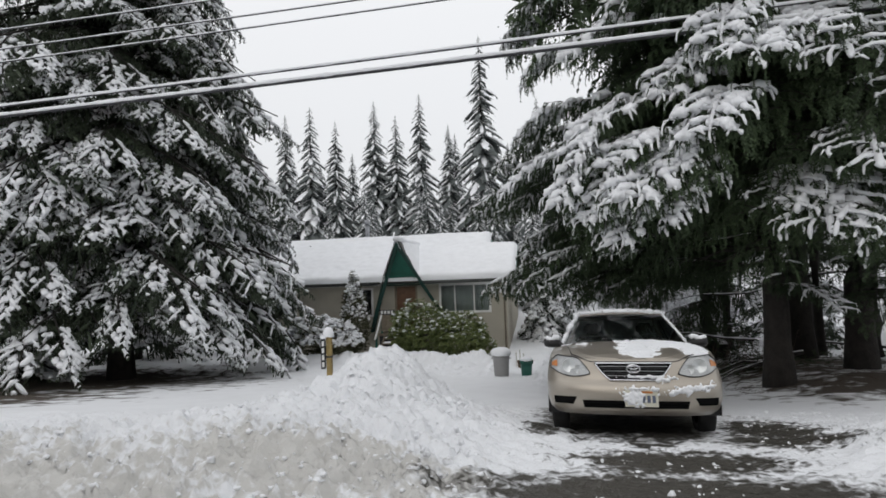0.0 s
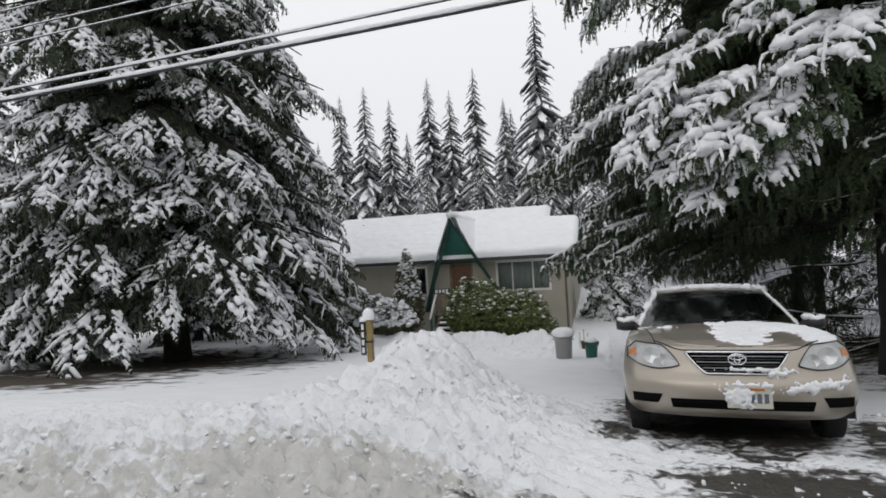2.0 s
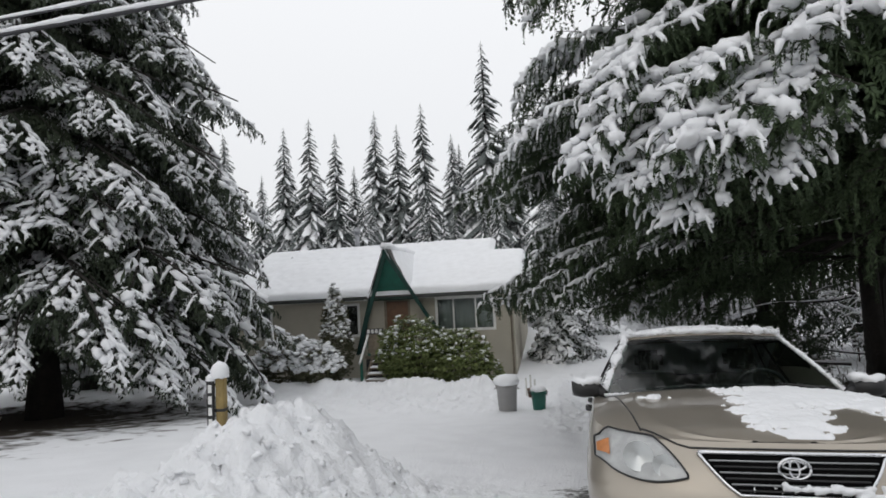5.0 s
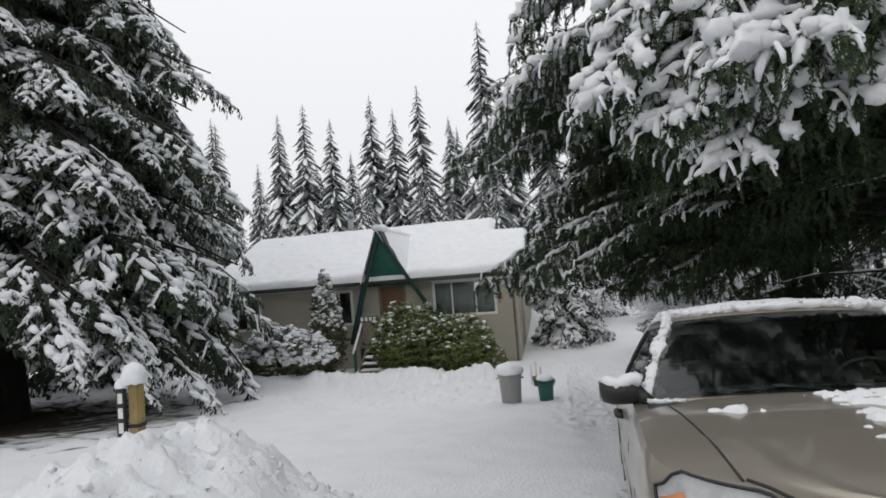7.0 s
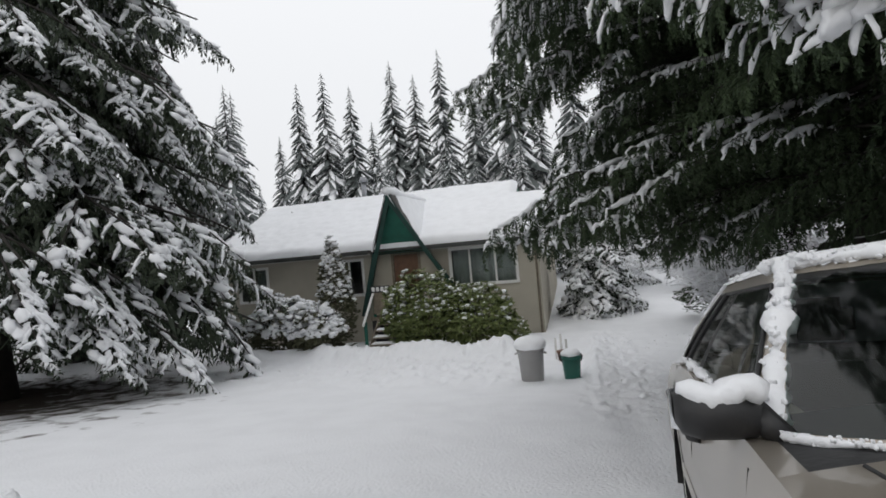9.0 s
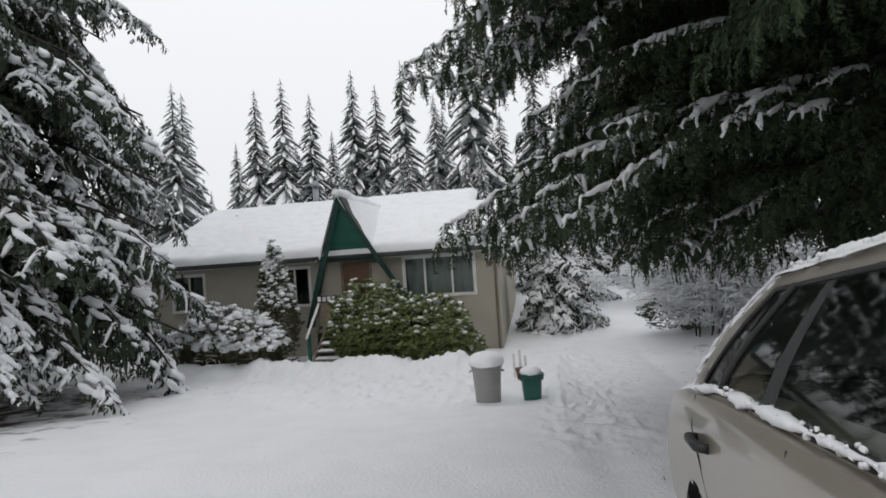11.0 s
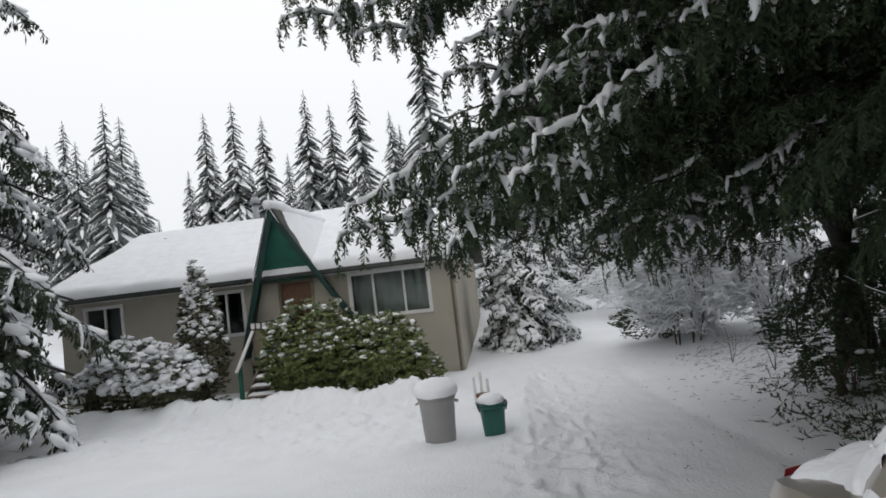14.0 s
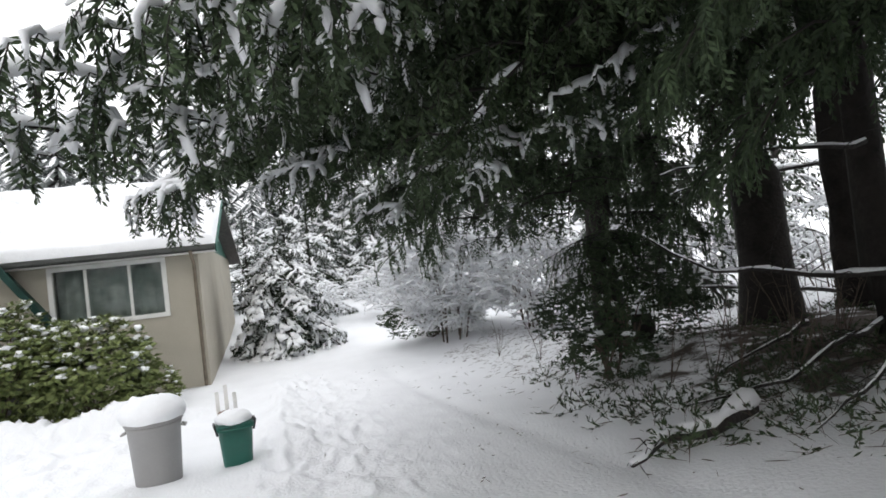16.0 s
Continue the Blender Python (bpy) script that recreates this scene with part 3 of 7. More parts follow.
part("leaf", g, DOOR, d, "brown wooden panelled door", smooth=False, bevel=0.008)
g = Geo()
g.blob((x1 - 0.12, WALL_Y - 0.005, 0.02), 0.035, 0.04, 0.035, rough=0)
part("door_knob", g, PIPE, d)

# green A-frame gable leaning forward over the porch
PX, PY, PZ = -7.04, 23.75, 3.2
BL, BR, BY, BZ = -8.02, -6.12, 24.55, 1.2
g = Geo()
g.prism([(PX, PY + 0.1, PZ - 0.08), (BL + 0.03, BY + 0.05, BZ), (BR - 0.03, BY + 0.05, BZ)], (0, 0.05, 0))
part("gable_face", g, GREEN, house, "forward-leaning green plywood gable", smooth=False)
for sgn, bx, fx in ((-1, BL, -8.62), (1, BR, -5.12)):
    top, mid, foot = Vector((PX, PY, PZ)), Vector((bx, BY - 0.05, BZ)), Vector((fx, WALL_Y - 0.5, -1.0 if sgn < 0 else -0.2))
    g = Geo()
    back = Vector((PX, 29.2, PZ)), Vector((bx, 24.6, BZ))
    g.prism([top, mid, back[1], back[0]], (0.05 * sgn, 0, 0.03))
    part("gable_roof", g, SHINGLE, house, smooth=False)
    g = Geo()
    e = (mid - top).normalized()
    inw = Vector((-0.11 * sgn, 0, -0.05))
    g.prism([top, foot, foot + inw, top + inw * 1.2 + Vector((0, 0, -0.05))], (0, 0.05, 0))
    part("rake_board", g, SHADEGREEN, house, "green rake board running down past the eave", smooth=False)
    g = Geo()
    g.prism([mid, foot, Vector((fx + 0.04 * -sgn, WALL_Y - 0.01, foot.z)), Vector((bx, WALL_Y - 0.01, BZ))], (-0.05 * sgn, 0, -0.03))
    part("wing_panel", g, SHADEGREEN, house, smooth=False)
    g = Geo()
    q = [mid + Vector((0, -0.04, 0)), back[1], back[0], top + Vector((0, -0.1, 0))]
    snow_slab(g, q if sgn > 0 else [q[1], q[0], q[3], q[2]], 0.13, 30, 40, 8.0 + sgn, 0.05, 0.14, skip="" if sgn > 0 else "l")
    part("gable_snow", g, SNOW, house, "rippled snow sliding down the steep gable")
g = Geo()
g.tube([(PX, PY - 0.12, PZ + 0.06), (PX, 24.6, PZ + 0.1), (PX, 25.5, PZ + 0.05), (PX, 26.6, PZ + 0.08), (PX, 29.0, PZ + 0.02)], [0.13, 0.17, 0.12, 0.15, 0.1], 10)
part("ridge_snow", g, SNOW, house)

porch = thing("porch_steps", "weathered wooden porch steps with snow on the treads", "steps", (0, BACKSET, 0))
part("platform", boxes((-8.0, -5.9, 23.75, 24.92, -1.12, -1.0)), WOOD, porch, smooth=False, bevel=0.01)
part("skirt", boxes((-7.98, -5.92, 23.8, 24.9, -2.2, -1.13)), BLACK, porch, smooth=False)
for i in range(5):
    y, z = 23.7 - 0.26 * i, -1.2 - 0.19 * i
    st = part("step", boxes((-7.68, -6.7, y - 0.25, y + 0.05, z - 0.05, z)), WOOD, porch, smooth=False, bevel=0.008)
    g = Geo()
    snow_slab(g, [(-7.66, y - 0.23, z), (-6.72, y - 0.23, z), (-6.72, y + 0.04, z), (-7.66, y + 0.04, z)], 0.06, 16, 6, i * 3.1, 0.015, 0.07)
    part("snow", g, SNOW, st)
for x in (-7.74, -6.68):
    g = Geo()
    g.prism([(x, 23.75, -1.05), (x, 23.75, -1.35), (x, 22.5, -2.25), (x, 22.35, -2.1)], (0.05, 0, 0))
    part("stringer", g, WOOD, porch, smooth=False)
for x, y in ((-7.85, 23.8), (-6.62, 23.8), (-7.8, 22.7)):
    part("newel_post", boxes((x - 0.045, x + 0.045, y - 0.045, y + 0.045, -1.95 if y < 23 else -1.0, -1.0 if y < 23 else -0.05)), GREEN, porch, smooth=False, bevel=0.008)
g = Geo()
g.tube([(-7.83, 23.8, -0.1), (-7.8, 22.65, -1.0), (-7.8, 22.5, -1.12)], [0.05, 0.05, 0.05], 6)
part("handrail", g, WHITE, porch, "pale worn handrail")
sign = solid("number_board", boxes((-7.9, -7.2, 23.66, 23.7, -0.16, 0.06)), BLACK, "small dark board with pale figures over the porch rail", "sign", smooth=False, bevel=0.006, at=(0, BACKSET, 0))
for i in range(4):
    part("bar", boxes((-7.85 + i * 0.16, -7.74 + i * 0.16, 23.652, 23.658, -0.12, 0.03)), WHITE, sign, smooth=False)
g = Geo()
g.box(-7.86, -7.24, 23.7, 23.76, -0.9, -0.05)
solid("sign_rail", g, WOOD, "short snowy porch railing panel", "railing", smooth=False, bevel=0.01, at=(0, BACKSET, 0))


# ---- conifers ----
def rand_dir(r):
    return Vector((r.uniform(-1, 1), r.uniform(-1, 1), r.uniform(-0.3, 1)))


def shake(g, start, amount, r):
    """Makes the points added since start uneven."""
    for v in g.v[start:]:
        v += Vector((r.uniform(-1, 1), r.uniform(-1, 1), r.uniform(-1, 1))) * amount


def ridge(g, pts, width, r, mat=1, n=5, tail=0.4):
    """A lumpy ridge of snow lying along a twig, rounded off at both ends."""
    b = len(g.v)
    radii = [width * 0.45] + [width * r.uniform(0.75, 1.3) for _ in pts[1:-1]] + [width * tail]
    g.tube([Vector(p) + Vector((0, 0, width * 0.55)) for p in pts], radii, n, mat, 0.85)
    shake(g, b, width * 0.28, r)


def fern_fan(seed, load, sides=20, subs=4, fine=1.0, heavy=1.0):
    """A drooping spruce spray one unit long along +y: uneven side twigs, broken ridges and pads of snow on them."""
    r = random.Random(seed)
    g = Geo()

    def spine(t):
        return Vector((0.05 * math.sin(3 * t + seed), t, 0.10 * t - 0.42 * t * t + 0.12 * t ** 4))

    def span(t):
        return 0.07 + 0.30 * math.sin(math.pi * min(1, max(0.03, t) * 0.95)) ** 0.8 * (1.12 - t * 0.75)

    g.tube([spine(i / 6) for i in range(7)], [0.012 - 0.0014 * i for i in range(7)], 4, 2)
    for i in range(sides):
        t = 0.06 + 0.92 * (i + r.uniform(-0.6, 0.6)) / (sides - 1)
        s = 1 if r.random() < 0.5 else -1
        if i > sides - 5:
            s = 1 if i % 2 else -1
        ln = span(t) * r.uniform(0.55, 1.3)
        p = spine(t)
        d = Vector((s * r.uniform(0.35, 1.0), r.uniform(0.5, 1.0), r.uniform(-0.6, 0.0))).normalized()
        tip = p + d * ln
        tip.z -= ln * r.uniform(0.1, 0.45)
        m = p.lerp(tip, 0.5) + Vector((r.uniform(-0.08, 0.08) * ln, 0, r.uniform(0.04, 0.12) * ln))
        white = r.random() < load * (0.25 + 0.75 * smooth(0.1, 0.4, t))

        def at(u):
            return p.lerp(m, u * 2) if u < 0.5 else m.lerp(tip, u * 2 - 1)

        if white:
            u0, u1 = r.uniform(0.0, 0.3), r.uniform(0.6, 1.0)
            ridge(g, [at(u0 + (u1 - u0) * k / 4) for k in range(5)], heavy * r.uniform(0.013, 0.029), r)
        for j in range(subs):
            u = 0.1 + 0.9 * (j + r.random() * 0.9) / subs
            q = at(min(1.0, u))
            for s2 in (1, -1):
                dd = Vector((d.x * 0.62 - s2 * d.y * 0.7, d.y * 0.62 + s2 * d.x * 0.7, r.uniform(-0.9, 0.0))).normalized()
                l2 = r.uniform(0.03, 0.085) * (1.15 - 0.4 * u)
                e = q + dd * l2
                g.kite(q, e, 0.0085 * fine, rand_dir(r))
                g.kite(q.lerp(e, 0.3), e + Vector((r.uniform(-0.015, 0.015), r.uniform(-0.015, 0.015), -0.024)), 0.0075 * fine, rand_dir(r))
                if white and r.random() < 0.78:
                    w = r.uniform(0.008, 0.018)
                    b = len(g.v)
                    g.twig(q + Vector((0, 0, w * 0.6)), q.lerp(e, r.uniform(0.6, 0.95)) + Vector((0, 0, w * 0.4)), w, 1, w * 0.5)
                    shake(g, b, w * 0.3, r)
        for j in range(3):
            g.kite(tip, tip + Vector((r.uniform(-0.015, 0.015), r.uniform(0.0, 0.02), -r.uniform(0.03, 0.06))), 0.0075 * fine, rand_dir(r))
    if load > 0.3:
        for i in range(int(15 * load)):
            t = r.uniform(0.25, 0.97)
            w = r.uniform(0.03, 0.075)
            c = spine(t) + Vector((r.uniform(-0.5, 0.5) * span(t), 0, 0.004))
            c.z -= 0.45 * abs(c.x - spine(t).x)
            g.blob(c, w * r.uniform(0.5, 0.9), w * r.uniform(0.8, 1.5), w * r.uniform(0.35, 0.6), 1, seed + i, 0.9, 4, 7)
    for i in range(sides * 4):
        t = r.uniform(0.02, 0.92)
        p = spine(t) + Vector((r.uniform(-0.24, 0.24) * (1.05 - t * 0.6), 0, r.uniform(-0.12, -0.015)))
        g.kite(p, p + Vector((r.uniform(-0.04, 0.04), r.uniform(-0.01, 0.06), r.uniform(-0.095, -0.03))), 0.011, rand_dir(r))
    return g


def fan_bough(seed, fans, count, dark=0.25):
    """A long bough that carries several broad drooping fans."""
    r = random.Random(seed)
    g = Geo()

    def spine(t):
        return Vector((0.05 * math.sin(3 * t + seed), t * 0.98, 0.10 * t - 0.42 * t * t + 0.12 * t ** 4))

    g.tube([spine(i / 8) for i in range(8)], [0.011 - 0.0011 * i for i in range(8)], 4, 2)
    for i in range(count):
        t = 0.12 + 0.55 * i / (count - 1)
        last = i == count - 1
        az = 0 if last else (1 if i % 2 else -1) * r.uniform(24, 58)
        size = 0.38 if last else r.uniform(0.25, 0.38) * (0.85 + 0.4 * math.sin(math.pi * t))
        fan = r.choice(fans[:1] if r.random() < dark * (2.4 - 3.4 * t) else fans[1:])
        m = Matrix.Translation(spine(t)) @ Matrix.Rotation(math.radians(az), 4, "Z") @ Matrix.Rotation(math.radians(r.uniform(-26, -2) - 14 * t), 4, "X") @ Matrix.Diagonal((size * r.uniform(0.9, 1.25), size, size, 1))
        b = len(g.v)
        g.v += [m @ v for v in fan.v]
        g.f += [tuple(k + b for k in f) for f in fan.f]
        g.m += fan.m
    for i in range(160):
        t = r.uniform(0.02, 0.75)
        p = spine(t) + Vector((r.uniform(-0.2, 0.2), 0, r.uniform(-0.12, -0.02)))
        g.kite(p, p + Vector((r.uniform(-0.05, 0.05), r.uniform(-0.01, 0.06), r.uniform(-0.10, -0.03))), 0.008, rand_dir(r))
    return g.mesh("spruce_bough", [SPRUCE, SNOW, BARK])


def spray_bough(seed, load, arms=20, per=6, shoots=13, length=0.024, width=0.0036, thick=1.0):
    """An arching bough one unit long with curtains of short hanging sprays; load: how much rounded snow rides on it."""
    r = random.Random(seed)
    g = Geo()

    def spine(t):
        return Vector((0.05 * math.sin(2.6 * t + seed), t, 0.16 * math.sin(t * 2.2) - 0.34 * t ** 2.4))

    def spray(p, d, ln, white):
        """A flat feathery spray that bends over and hangs."""
        flat = Vector((d.x, d.y, 0))
        pts = [p, p + d * ln * 0.38 + Vector((0, 0, 0.05 * ln)), p + d * ln * 0.62 - Vector((0, 0, 0.22 * ln)), p + d * ln * 0.72 - Vector((0, 0, 0.55 * ln)), p + d * ln * 0.76 - Vector((0, 0, 0.86 * ln))]
        g.tube([pts[0], pts[2], pts[4]], [0.0022, 0.0026, 0.0006], 3, 0)
        side = flat.cross(Vector((0, 0, 1)))
        side = side.normalized() if side.length > 1e-4 else Vector((1, 0, 0))
        roll = r.uniform(-0.8, 0.8)
        for j in range(shoots):
            u = 4 * (0.04 + 0.96 * (j + r.random() * 0.6) / shoots)
            k = min(3, int(u))
            q = pts[k].lerp(pts[k + 1], min(1.0, u - k))
            f = (pts[k + 1] - pts[k]).normalized()
            up = side.cross(f)
            for e in (1, -1):
                w = (side * math.cos(roll) + up * math.sin(roll)) * e
                dd = (w * r.uniform(0.5, 1.0) + f * 0.85 + Vector((r.uniform(-0.4, 0.4), r.uniform(-0.4, 0.4), r.uniform(-0.5, 0.15)))).normalized()
                g.kite(q, q + dd * length * r.uniform(0.65, 1.25) * (1.2 - 0.13 * u), width, rand_dir(r))
        if white:
            reach = r.choice((2, 2, 3, 3, 4))
            w = r.uniform(0.005, 0.0125) * thick
            out = flat * w * 0.7
            line_ = [c + out for c in pts[:reach]]
            ridge(g, line_ + [line_[-1].lerp(pts[min(4, reach)] + out, 0.6)], w, r, n=6, tail=0.55)

    def aim(s):
        return Vector((s * r.uniform(0.15, 1.0), r.uniform(0.2, 1.0), r.uniform(-0.7, 0.05))).normalized()

    g.tube([spine(i / 10) for i in range(11)], [0.0085 - 0.0007 * i for i in range(11)], 5, 2)
    n1 = arms * 2
    for i in range(n1):
        t = 0.06 + 0.94 * i / (n1 - 1)
        spray(spine(t), aim(1 if i % 2 else -1), r.uniform(0.07, 0.15) * (1.1 - 0.3 * t), r.random() < 0.8 * load * smooth(0.2, 0.6, t))
    for i in range(arms):
        t = 0.10 + 0.84 * i / (arms - 1)
        s = 1 if i % 2 else -1
        ln = (0.10 + 0.2 * math.sin(math.pi * (0.15 + 0.7 * t))) * r.uniform(0.7, 1.2)
        a = spine(t)
        b = a + Vector((s * 0.75, 0.65, r.uniform(-0.45, -0.05))).normalized() * ln
        m = a.lerp(b, 0.5) + Vector((0, 0, 0.025))
        g.tube([a, m, b], [0.0042, 0.003, 0.0015], 4, 2)
        snowy = r.random() < load * (0.2 + 0.8 * smooth(0.15, 0.5, t))
        if snowy:
            ridge(g, [a.lerp(m, 0.1), a.lerp(m, 0.55), m, m.lerp(b, 0.4), m.lerp(b, 0.75), b], r.uniform(0.011, 0.019) * thick, r, n=7, tail=0.6)
        for j in range(per):
            u = (j + 0.5 + r.uniform(-0.4, 0.4)) / per
            q = a.lerp(m, u * 2) if u < 0.5 else m.lerp(b, u * 2 - 1)
            spray(q, aim(s if r.random() < 0.6 else -s), r.uniform(0.06, 0.13), snowy and r.random() < 0.36)
        if snowy:
            for j in range(3):
                w = r.uniform(0.018, 0.042) * thick
                c = a.lerp(m, r.uniform(0.3, 1.0)) if j == 1 else m.lerp(b, r.uniform(0.0, 0.9))
                g.blob(c + Vector((0, 0, w * 0.3)), w * r.uniform(0.7, 1.1), w * r.uniform(0.9, 1.5), w * r.uniform(0.5, 0.8), 1, seed + i * 2 + j, 0.8, 6, 9)
        spray(b, Vector((s * 0.5, 0.6, -0.3)).normalized(), r.uniform(0.06, 0.11), snowy)
    if load > 0.15:
        b0 = len(g.v)
        n = 40
        k = min(1.0, load * 1.6) * thick
        g.tube([spine(0.28 + 0.72 * i / n) + Vector((0, 0, 0.008)) for i in range(n + 1)],
               [max(0.001, k * (0.013 + 0.014 * noise.noise(Vector((seed * 1.7, i * 0.5, 2)))) * (1 if i < n else 0.5)) for i in range(n + 1)], 8, 1, 0.85)
        shake(g, b0, 0.003 * thick, r)
    return g.mesh("bough", [CEDAR, SNOW, BARK])


def draped_bough(seed, load, arms=19, per=8, shoots=18):
    """A limb one unit long, arched over at its end, with branchlets that hang straight down from it like a curtain."""
    r = random.Random(seed)
    g = Geo()

    def spine(t):
        return Vector((0.04 * math.sin(3 * t + seed), t, 0.03 * math.sin(3.1 * t) - 0.30 * max(0.0, (t - 0.45) / 0.55) ** 1.6))

    def hanging(p, d, ln, white):
        pts, drift = [p, p + d * 0.025], Vector((r.uniform(-0.16, 0.16), r.uniform(-0.16, 0.16), 0))
        for k in range(1, 5):
            pts.append(pts[1] + d * 0.02 + drift * (ln * k / 4) + Vector((r.uniform(-0.006, 0.006), r.uniform(-0.006, 0.006), -ln * k / 4)))
        g.tube([pts[0], pts[1], pts[3], pts[5]], [0.0016, 0.0016, 0.0012, 0.0005], 3, 2)
        turn = r.uniform(0, 3.14)
        for j in range(shoots):
            u = 1 + 4 * (j + r.random() * 0.7) / shoots
            k = min(4, int(u))
            q = pts[k].lerp(pts[k + 1], min(1.0, u - k))
            for e in (1, -1):
                w = Vector((math.cos(turn), math.sin(turn), 0)) * e
                dd = (w * r.uniform(0.3, 1.1) + Vector((r.uniform(-0.6, 0.6), r.uniform(-0.6, 0.6), -r.uniform(0.3, 1.0)))).normalized()
                g.kite(q, q + dd * r.uniform(0.018, 0.038) * (1.15 - 0.1 * u), 0.0033, rand_dir(r))
        if white:
            last = r.choice((3, 3, 4, 5))
            w = r.uniform(0.005, 0.0105)
            out = Vector((d.x, d.y, 0)) * w * 0.8
            ridge(g, [c + out for c in pts[:last]], w, r, n=6, tail=0.45)

    g.tube([spine(i / 10) for i in range(11)], [0.008 - 0.0006 * i for i in range(11)], 5, 2)
    for i in range(34):
        t = 0.08 + 0.92 * i / 33
        d = Vector((r.choice((-1, 1)) * r.uniform(0.4, 1), r.uniform(-0.2, 0.6), 0)).normalized()
        hanging(spine(t), d, r.uniform(0.05, 0.13), r.random() < load * smooth(0.3, 0.7, t))
    for i in range(arms):
        t = 0.10 + 0.86 * i / (arms - 1)
        s = 1 if i % 2 else -1
        ln = (0.09 + 0.17 * math.sin(math.pi * (0.2 + 0.65 * t))) * r.uniform(0.75, 1.2)
        a = spine(t)
        b = a + Vector((s * 0.8, 0.55, r.uniform(-0.4, -0.1))).normalized() * ln
        m = a.lerp(b, 0.5) + Vector((0, 0, 0.02))
        g.tube([a, m, b], [0.004, 0.003, 0.0014], 4, 2)
        snowy = r.random() < load * (0.35 + 0.65 * smooth(0.3, 0.7, t))
        if snowy:
            ridge(g, [a.lerp(m, 0.1), a.lerp(m, 0.55), m, m.lerp(b, 0.4), m.lerp(b, 0.75), b], r.uniform(0.009, 0.015), r, n=7, tail=0.6)
        for j in range(per):
            q = a.lerp(m, 2 * j / per) if 2 * j < per else m.lerp(b, 2 * j / per - 1)
            hanging(q, Vector((s * r.uniform(0.1, 1), r.uniform(-0.4, 0.8), 0)).normalized(), r.uniform(0.05, 0.15), snowy and r.random() < 0.6)
        hanging(b, Vector((s * 0.6, 0.6, 0)), r.uniform(0.06, 0.12), snowy)
    if load > 0.15:
        start, n = len(g.v), 40
        g.tube([spine(0.3 + 0.7 * i / n) + Vector((0, 0, 0.008)) for i in range(n + 1)], [0.017 + 0.012 * noise.noise(Vector((seed * 1.7, i * 0.5, 2))) for i in range(n)] + [0.006], 8, 1, 0.9)
        shake(g, start, 0.0025, r)
    return g.mesh("draped_bough", [CEDAR, SNOW, BARK])


def fan_mesh(*a):
    return fern_fan(*a).mesh("spruce_bough", [SPRUCE, SNOW, BARK])


FANS = [fern_fan(100 + k, (0.0, 1.0, 0.95, 0.85, 0.7)[k], 19, 4, 1.0, 0.8) for k in range(5)]
SPRUCE_BOUGHS = [fan_mesh(k, (0.9, 0.8, 0.7, 0.6, 0.3)[k], 24, 5) for k in range(5)]
SPRUCE_LONG = [fan_bough(110 + k, FANS, 9, 0.2) for k in range(5)]
SPRUCE_SHADE = [fan_mesh(90 + k, 0.0, 30, 6) for k in range(3)]
SPRUCE_LITE = [fan_mesh(10 + k, 0.6, 14, 3, 1.5) for k in range(3)]
SPRUCE_WHITE = [fan_mesh(14 + k, 0.95, 17, 4, 1.2) for k in range(3)]
LADEN = [spray_bough(80 + k, (1.0, 0.9, 0.75, 0.95)[k], 22, 7, 13, 0.024, 0.0036, 1.2) for k in range(4)]
SHADED = [spray_bough(40 + k, 0.02, 20, 6, 13, 0.024, 0.0034) for k in range(3)]
DRAPED = [draped_bough(200 + k, (1.0, 0.9, 0.75)[k]) for k in range(3)]
DRAPED_DARK = [draped_bough(210 + k, 0.03, 16, 7, 14) for k in range(3)]
LITED = [spray_bough(54 + k, 0.03, 14, 4, 7, 0.034, 0.0062) for k in range(3)]


def trunk_mesh(height, r0, seed, lean=(0, 0)):
    g = Geo()
    n = 14
    pts, rad = [], []
    for i in range(n + 1):
        t = i / n
        pts.append((lean[0] * t + 0.05 * noise.noise(Vector((seed, t * 3, 0))), lean[1] * t + 0.05 * noise.noise(Vector((seed, t * 3, 5))), -0.4 + t * (height + 0.4)))
        rad.append(r0 * (1.35 - 0.35 * smooth(0, 0.08, t)) * (1 - t) ** 0.8 + 0.012)
    g.tube(pts, rad, 12)
    start = len(g.v) - 12 * (n + 1)
    for p in g.v[start:]:
        p.x += 0.10 * r0 * noise.noise(Vector((p.x * 9, p.y * 9, p.z * 1.3)))
        p.y += 0.10 * r0 * noise.noise(Vector((p.x * 9 + 5, p.y * 9, p.z * 1.3)))
    return g


def bough(tree, me, root, tip, wide=1.0, name="bough"):
    """One bough from the trunk to where its tip hangs."""
    root, tip = Vector(root), Vector(tip)
    d = tip - root
    flat = math.hypot(d.x, d.y)
    length = d.length
    ob = new(name, me)
    ob.parent = tree
    end = me["end_z"]
    az = math.degrees(math.atan2(d.y, d.x)) - 90
    el = math.degrees(math.atan2(d.z, flat)) - math.degrees(math.atan2(end, 1.0))
    s = length / math.hypot(1.0, end)
    ob.matrix_basis = pose(*root, el, 0, az) @ Matrix.Diagonal((s * wide, s, s * (0.75 + 0.25 * wide), 1))
    return ob


for me in SPRUCE_BOUGHS + SPRUCE_LONG + SPRUCE_SHADE + SPRUCE_LITE + SPRUCE_WHITE:
    me["end_z"] = -0.20
for me in LADEN + SHADED + LITED:
    me["end_z"] = 0.16 * math.sin(2.2) - 0.34


